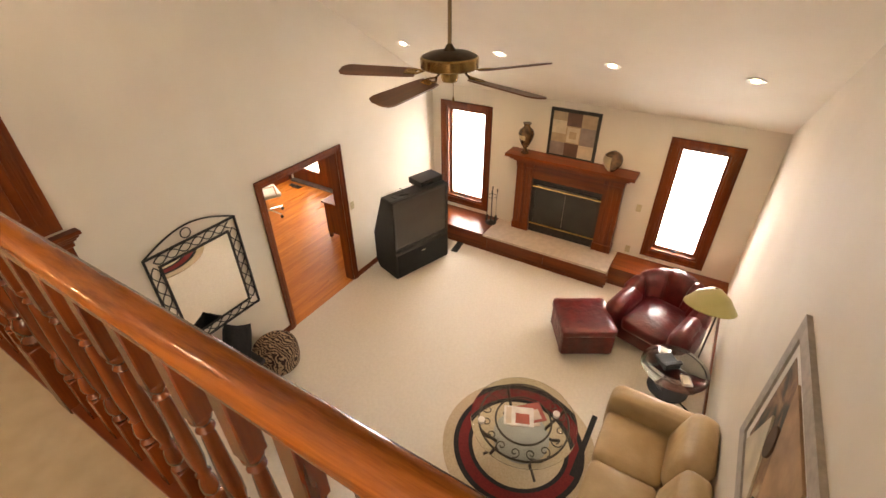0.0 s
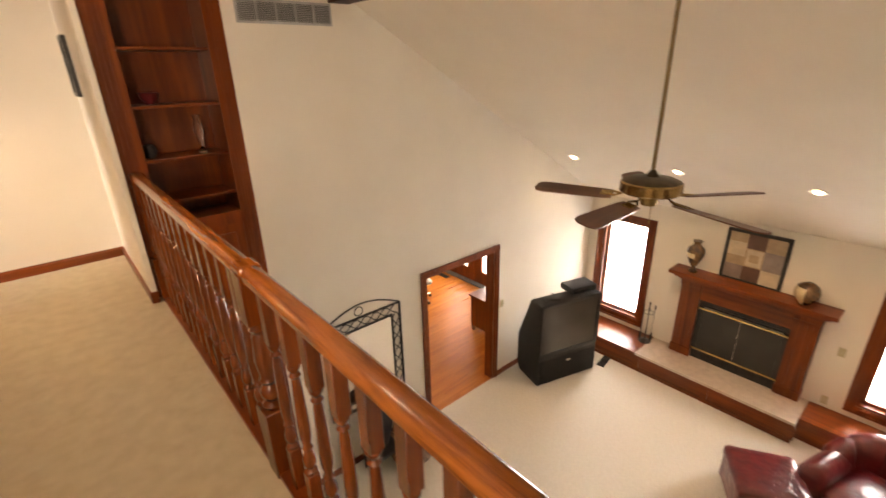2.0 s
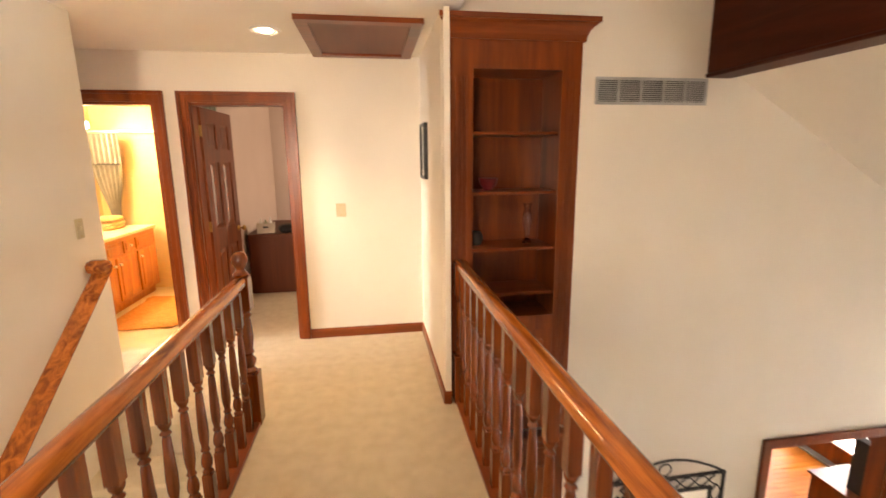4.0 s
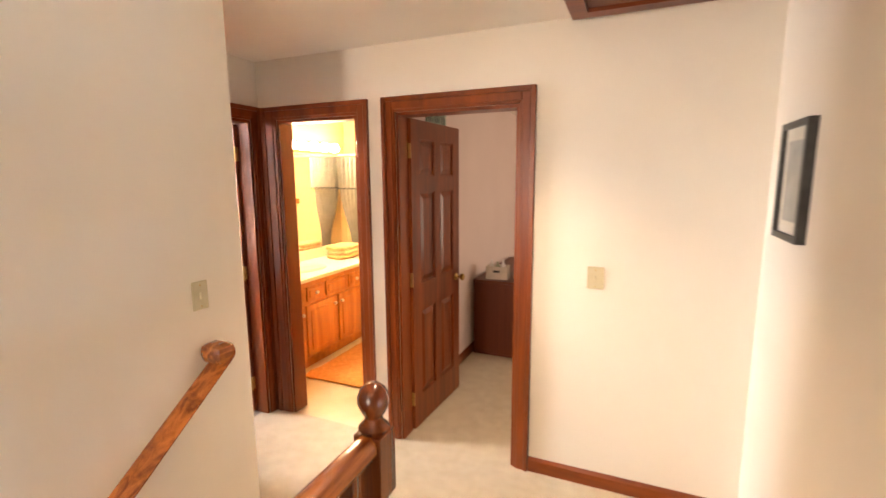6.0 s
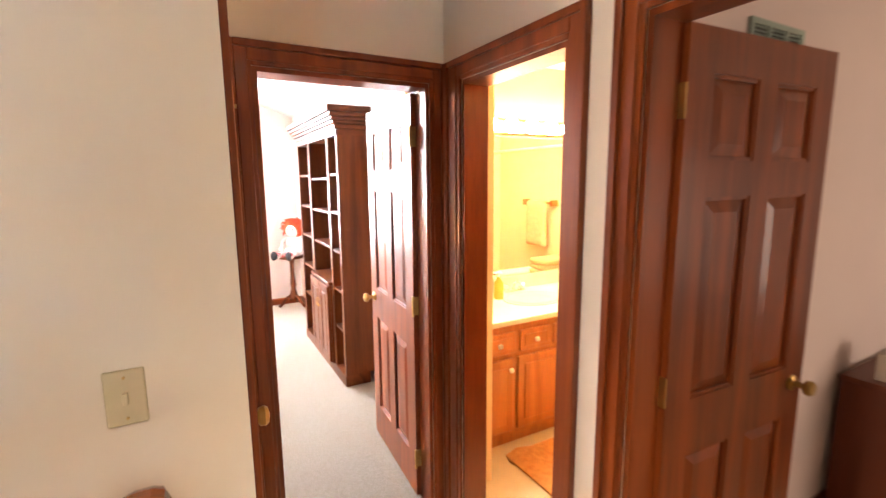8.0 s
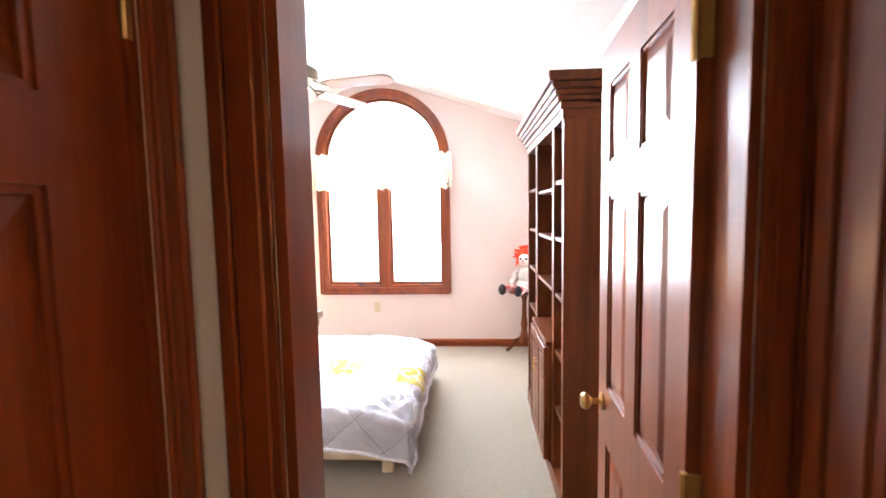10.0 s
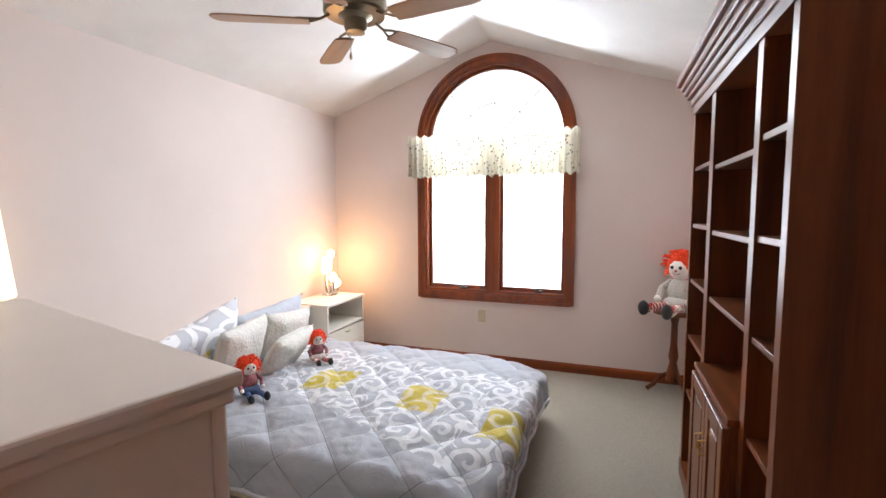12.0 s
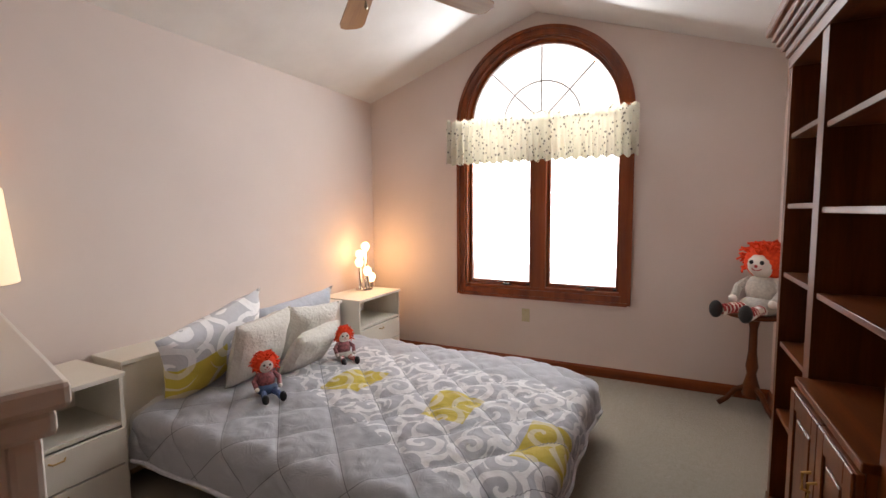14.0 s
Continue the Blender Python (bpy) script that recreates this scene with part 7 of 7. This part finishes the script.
nz.inputs["Scale"].default_value, nz.inputs["Detail"].default_value = 18, 5
link(tc.outputs["Object"], nz.inputs["Vector"])
rp = node("ShaderNodeValToRGB")
rp.color_ramp.elements[0].color, rp.color_ramp.elements[1].color = (0.17, 0.165, 0.14, 1), (0.28, 0.27, 0.235, 1)
link(nz.outputs[0], rp.inputs[0])
link(rp.outputs[0], b.inputs["Base Color"])
b.inputs["Roughness"].default_value = 0.9
CURT = m
sc = thing("shower_curtain", "grey green shower curtain tied back on a rod", "shower curtain", (-2.15, 7.28, 0))
part("rod", tube(bmesh.new(), [(-1.52, 0, 1.92), (0.12, 0, 1.92)], 0.012, 8), flat("white_rod_metal", (0.75, 0.72, 0.66)), sc)
bm = bmesh.new()
g = []
for i in range(61):
    u = i / 60
    col = []
    for j in range(25):
        t = j / 24
        pinch = 1 - 0.66 * math.exp(-((t - 0.55) / 0.2) ** 2)
        x = -1.36 + 0.10 * t + 0.34 * (u - 0.5) * pinch
        col.append(bm.verts.new((x, -0.02 + 0.022 * math.sin(u * 38) * (0.5 + 0.5 * pinch), 1.90 - 1.75 * t)))
    g.append(col)
for a, c in zip(g, g[1:]):
    for j in range(24):
        bm.faces.new((a[j], c[j], c[j + 1], a[j + 1]))
part("cloth", bm, CURT, sc, smooth=True)
bm = bmesh.new()
g = []
for i in range(61):
    u = i / 60
    g.append([bm.verts.new((-1.33 + 0.36 * (u - 0.5), -0.05 + 0.020 * math.sin(u * 42 + 1), z)) for z in (1.90, 1.72, 1.55 + 0.01 * math.sin(u * 42))])
for a, c in zip(g, g[1:]):
    for j in range(2):
        bm.faces.new((a[j], c[j], c[j + 1], a[j + 1]))
part("valance", bm, CURT, sc, smooth=True)
part("hem", tube(bmesh.new(), [(-1.33 + 0.36 * (k / 60 - 0.5), -0.053 + 0.020 * math.sin(k / 60 * 42 + 1), 1.552 + 0.01 * math.sin(k / 60 * 42)) for k in range(61)], 0.005, 6), BLACKC, sc, "dark stitched hem")

# ---- spare room ----
dk = thing("low_dresser", "plain reddish brown dresser end against the wall", "dresser", (-1.90, 6.87, 0))
RB = wood_mat("red_brown_veneer", (0.105, 0.024, 0.008), (0.135, 0.032, 0.011), "z", 0.4, 0.0, spec=0.25)
part("body", boxes((0, 0.62, 0.01, 1.3, 0.0, 0.695)), RB, dk)
part("top", boxes((-0.005, 0.64, 0, 1.32, 0.695, 0.72), bevel=0.004), RB, dk)
bx = thing("storage_box", "cream storage box of bottles on the dresser", "box", (-1.80, 6.93, 0.72), 5)
part("box", boxes((0, 0.20, 0, 0.14, 0, 0.006), (0, 0.20, 0, 0.006, 0.006, 0.12), (0, 0.20, 0.134, 0.14, 0.006, 0.12), (0, 0.006, 0.006, 0.134, 0.006, 0.12), (0.194, 0.20, 0.006, 0.134, 0.006, 0.12)), flat("cream_card", (0.55, 0.46, 0.36)), bx)
part("handle_slot", boxes((0.07, 0.13, -0.002, 0.0, 0.065, 0.085)), BLACKP, bx)
for k, (x, y, h, c) in enumerate(((0.04, 0.05, 0.17, (0.75, 0.73, 0.68)), (0.09, 0.07, 0.15, (0.35, 0.38, 0.25)), (0.15, 0.05, 0.18, (0.78, 0.76, 0.72)))):
    vase("toiletry_bottle", "small toiletry bottle in the storage box", [(0.02, 0), (0.022, 0.01), (0.022, h * 0.7), (0.010, h * 0.82), (0.010, h)], (-1.80 + x, 6.94 + y, 0.727), flat("bottle_plastic", c, 0.3, 0.05), 12)
bg = thing("dark_handbag", "soft black bag lying on the dresser", "bag", (-1.42, 7.02, 0.72), 20)
part("body", soft_block(-0.14, 0.14, -0.10, 0.10, 0, 0.09, 0.04, 0.01), BLACKP, bg, smooth=True)
grille("wall_vent", "pale green louvred vent high on the wall", -0.17, 0.17, -0.05, 0.05, (-1.93, 6.10, 2.085), 90, 3, flat("pale_green_metal", (0.30, 0.38, 0.32)))
baseboard("baseboard_spare", "x", -1.93, 1, YH + 0.12, 8.8)

# ---- office ----
casing("trim_patio_door", "x", 5.84, -1, 5.54, 7.62, ZF, ZF + 2.06, w=0.09)
setting("threshold", boxes((5.77, 5.99, 5.56, 7.60, ZF - 0.004, ZF + 0.03), bevel=0.006), noise_mat("grey_metal_sill", (0.20, 0.20, 0.19), (0.27, 0.27, 0.26), 8, 0.4, metal=0.4), "grey metal threshold of the patio door")


def patio_door(name, y0, y1):
    """A glazed outside door with broad stiles and a deep bottom rail."""
    d = tagged(thing(name, "glazed reddish wood patio door, shut", "door", (5.90, 0, ZF)), kind="structure")
    st_, zb, zt = 0.20, 0.31, 1.88
    part("leaf", boxes((-0.022, 0.022, y0, y0 + st_, 0.032, 2.03), (-0.022, 0.022, y1 - st_, y1, 0.032, 2.03), (-0.022, 0.022, y0 + st_, y1 - st_, 0.032, zb), (-0.022, 0.022, y0 + st_, y1 - st_, zt, 2.03)), CH_Z, d)
    part("glazing_bead", boxes((-0.03, -0.022, y0 + st_ - 0.02, y0 + st_, zb - 0.02, zt + 0.02), (-0.03, -0.022, y1 - st_, y1 - st_ + 0.02, zb - 0.02, zt + 0.02), (-0.03, -0.022, y0 + st_, y1 - st_, zb - 0.02, zb), (-0.03, -0.022, y0 + st_, y1 - st_, zt, zt + 0.02)), CH_Z, d)
    g = part("pane", boxes((-0.004, 0.004, y0 + st_, y1 - st_, zb, zt)), GLASS, d)
    g.visible_shadow = False
    return d


patio_door("door_5", 5.555, 6.575)
dl = patio_door("door_6", 6.585, 7.605)
part("door_knob", lathe(bmesh.new(), [(0.026, -0.022), (0.026, -0.028), (0.010, -0.034), (0.010, -0.058), (0.026, -0.072), (0.022, -0.09), (0.004, -0.094)], (0, 6.66, 0.95), 16, "x"), BRASS, dl, "brass knob", smooth=True)
grille("floor_vent", "dark metal register in the oak floor", -0.15, 0.15, -0.05, 0.05, (5.62, 7.30, ZF + 0.003), 0, 2, BLACKM).rotation_euler = (radians(-90), 0, radians(90))
baseboard("baseboard_office", "y", 7.7, -1, 1.3, 6.2, ZF - 0.012, 0.13)
ofc = thing("office_cabinet", "reddish wood cabinet standing beside the doorway", "cabinet", (4.74, 5.05, ZF - 0.002))
part("body", boxes((-0.22, 0.35, -0.25, 0.25, 0.10, 0.67), bevel=0.004), CH_Z, ofc)
part("top", boxes((-0.25, 0.38, -0.28, 0.28, 0.67, 0.70), bevel=0.006), CH_X, ofc)
for x in (-0.19, 0.32):
    for y in (-0.22, 0.22):
        part("leg", boxes((x - 0.025, x + 0.025, y - 0.025, y + 0.025, 0, 0.10)), CH_Z, ofc)
sp2 = thing("black_speaker", "slim black loudspeaker on the cabinet", "loudspeaker", (4.68, 4.92, ZF + 0.698))
part("case", boxes((-0.055, 0.055, -0.08, 0.08, 0, 0.62), bevel=0.008), BLACKP, sp2)
oc = thing("office_chair", "white office chair on a five-star castor base", "office chair", (4.50, 6.78, ZF - 0.002), 65)
WHP = flat("white_leatherette", (0.70, 0.66, 0.60), 0.4, 0.04)
part("seat", soft_block(-0.24, 0.24, -0.24, 0.24, 0.42, 0.51, 0.04, 0.01), WHP, oc, smooth=True)
b = soft_block(-0.22, 0.22, -0.04, 0.04, 0.0, 0.55, 0.035, 0.01)
bmesh.ops.translate(b, vec=(0, 0.24, 0.52), verts=b.verts[:])
part("backrest", b, WHP, oc, smooth=True)
part("column", lathe(bmesh.new(), [(0.03, 0.09), (0.025, 0.42)], n=12), CHROME, oc, smooth=True)
for k in range(5):
    a = 2 * math.pi * k / 5
    part("base_leg", tube(bmesh.new(), [(0.02 * math.cos(a), 0.02 * math.sin(a), 0.12), (0.28 * math.cos(a), 0.28 * math.sin(a), 0.075)], 0.015, 8), CHROME, oc)
    part("castor", lathe(bmesh.new(), [(0.028, -0.012), (0.03, 0), (0.028, 0.012)], (0.28 * math.cos(a), 0.28 * math.sin(a), 0.03), 12, "x"), BLACKP, oc, smooth=True)
for s in (-1, 1):
    part("armrest", tube(bmesh.new(), [(s * 0.25, 0.2, 0.5), (s * 0.28, 0.15, 0.68), (s * 0.28, -0.12, 0.68), (s * 0.25, -0.15, 0.5)], 0.014, 8), CHROME, oc, smooth=True)

# oak floor boards near the doorway, each a piece of its own
board = None
fo = bpy.data.objects["floor_office"]
row = 0
y = YW + 0.002
while y < 7.6:
    off = (row * 0.67) % 1.2
    x = 2.0 - off
    while x < 5.0:
        if board is None:
            o = link_mesh("floor_board", boxes((0.001, 1.199, 0.001, 0.081, 0, 0.010), bevel=0.0012), FLOORW, fo)
            board = o.data
        else:
            o = new("floor_board", board)
            o.parent = fo
        o.location = (x, y, ZF - 0.012)
        x += 1.2
    y += 0.082
    row += 1
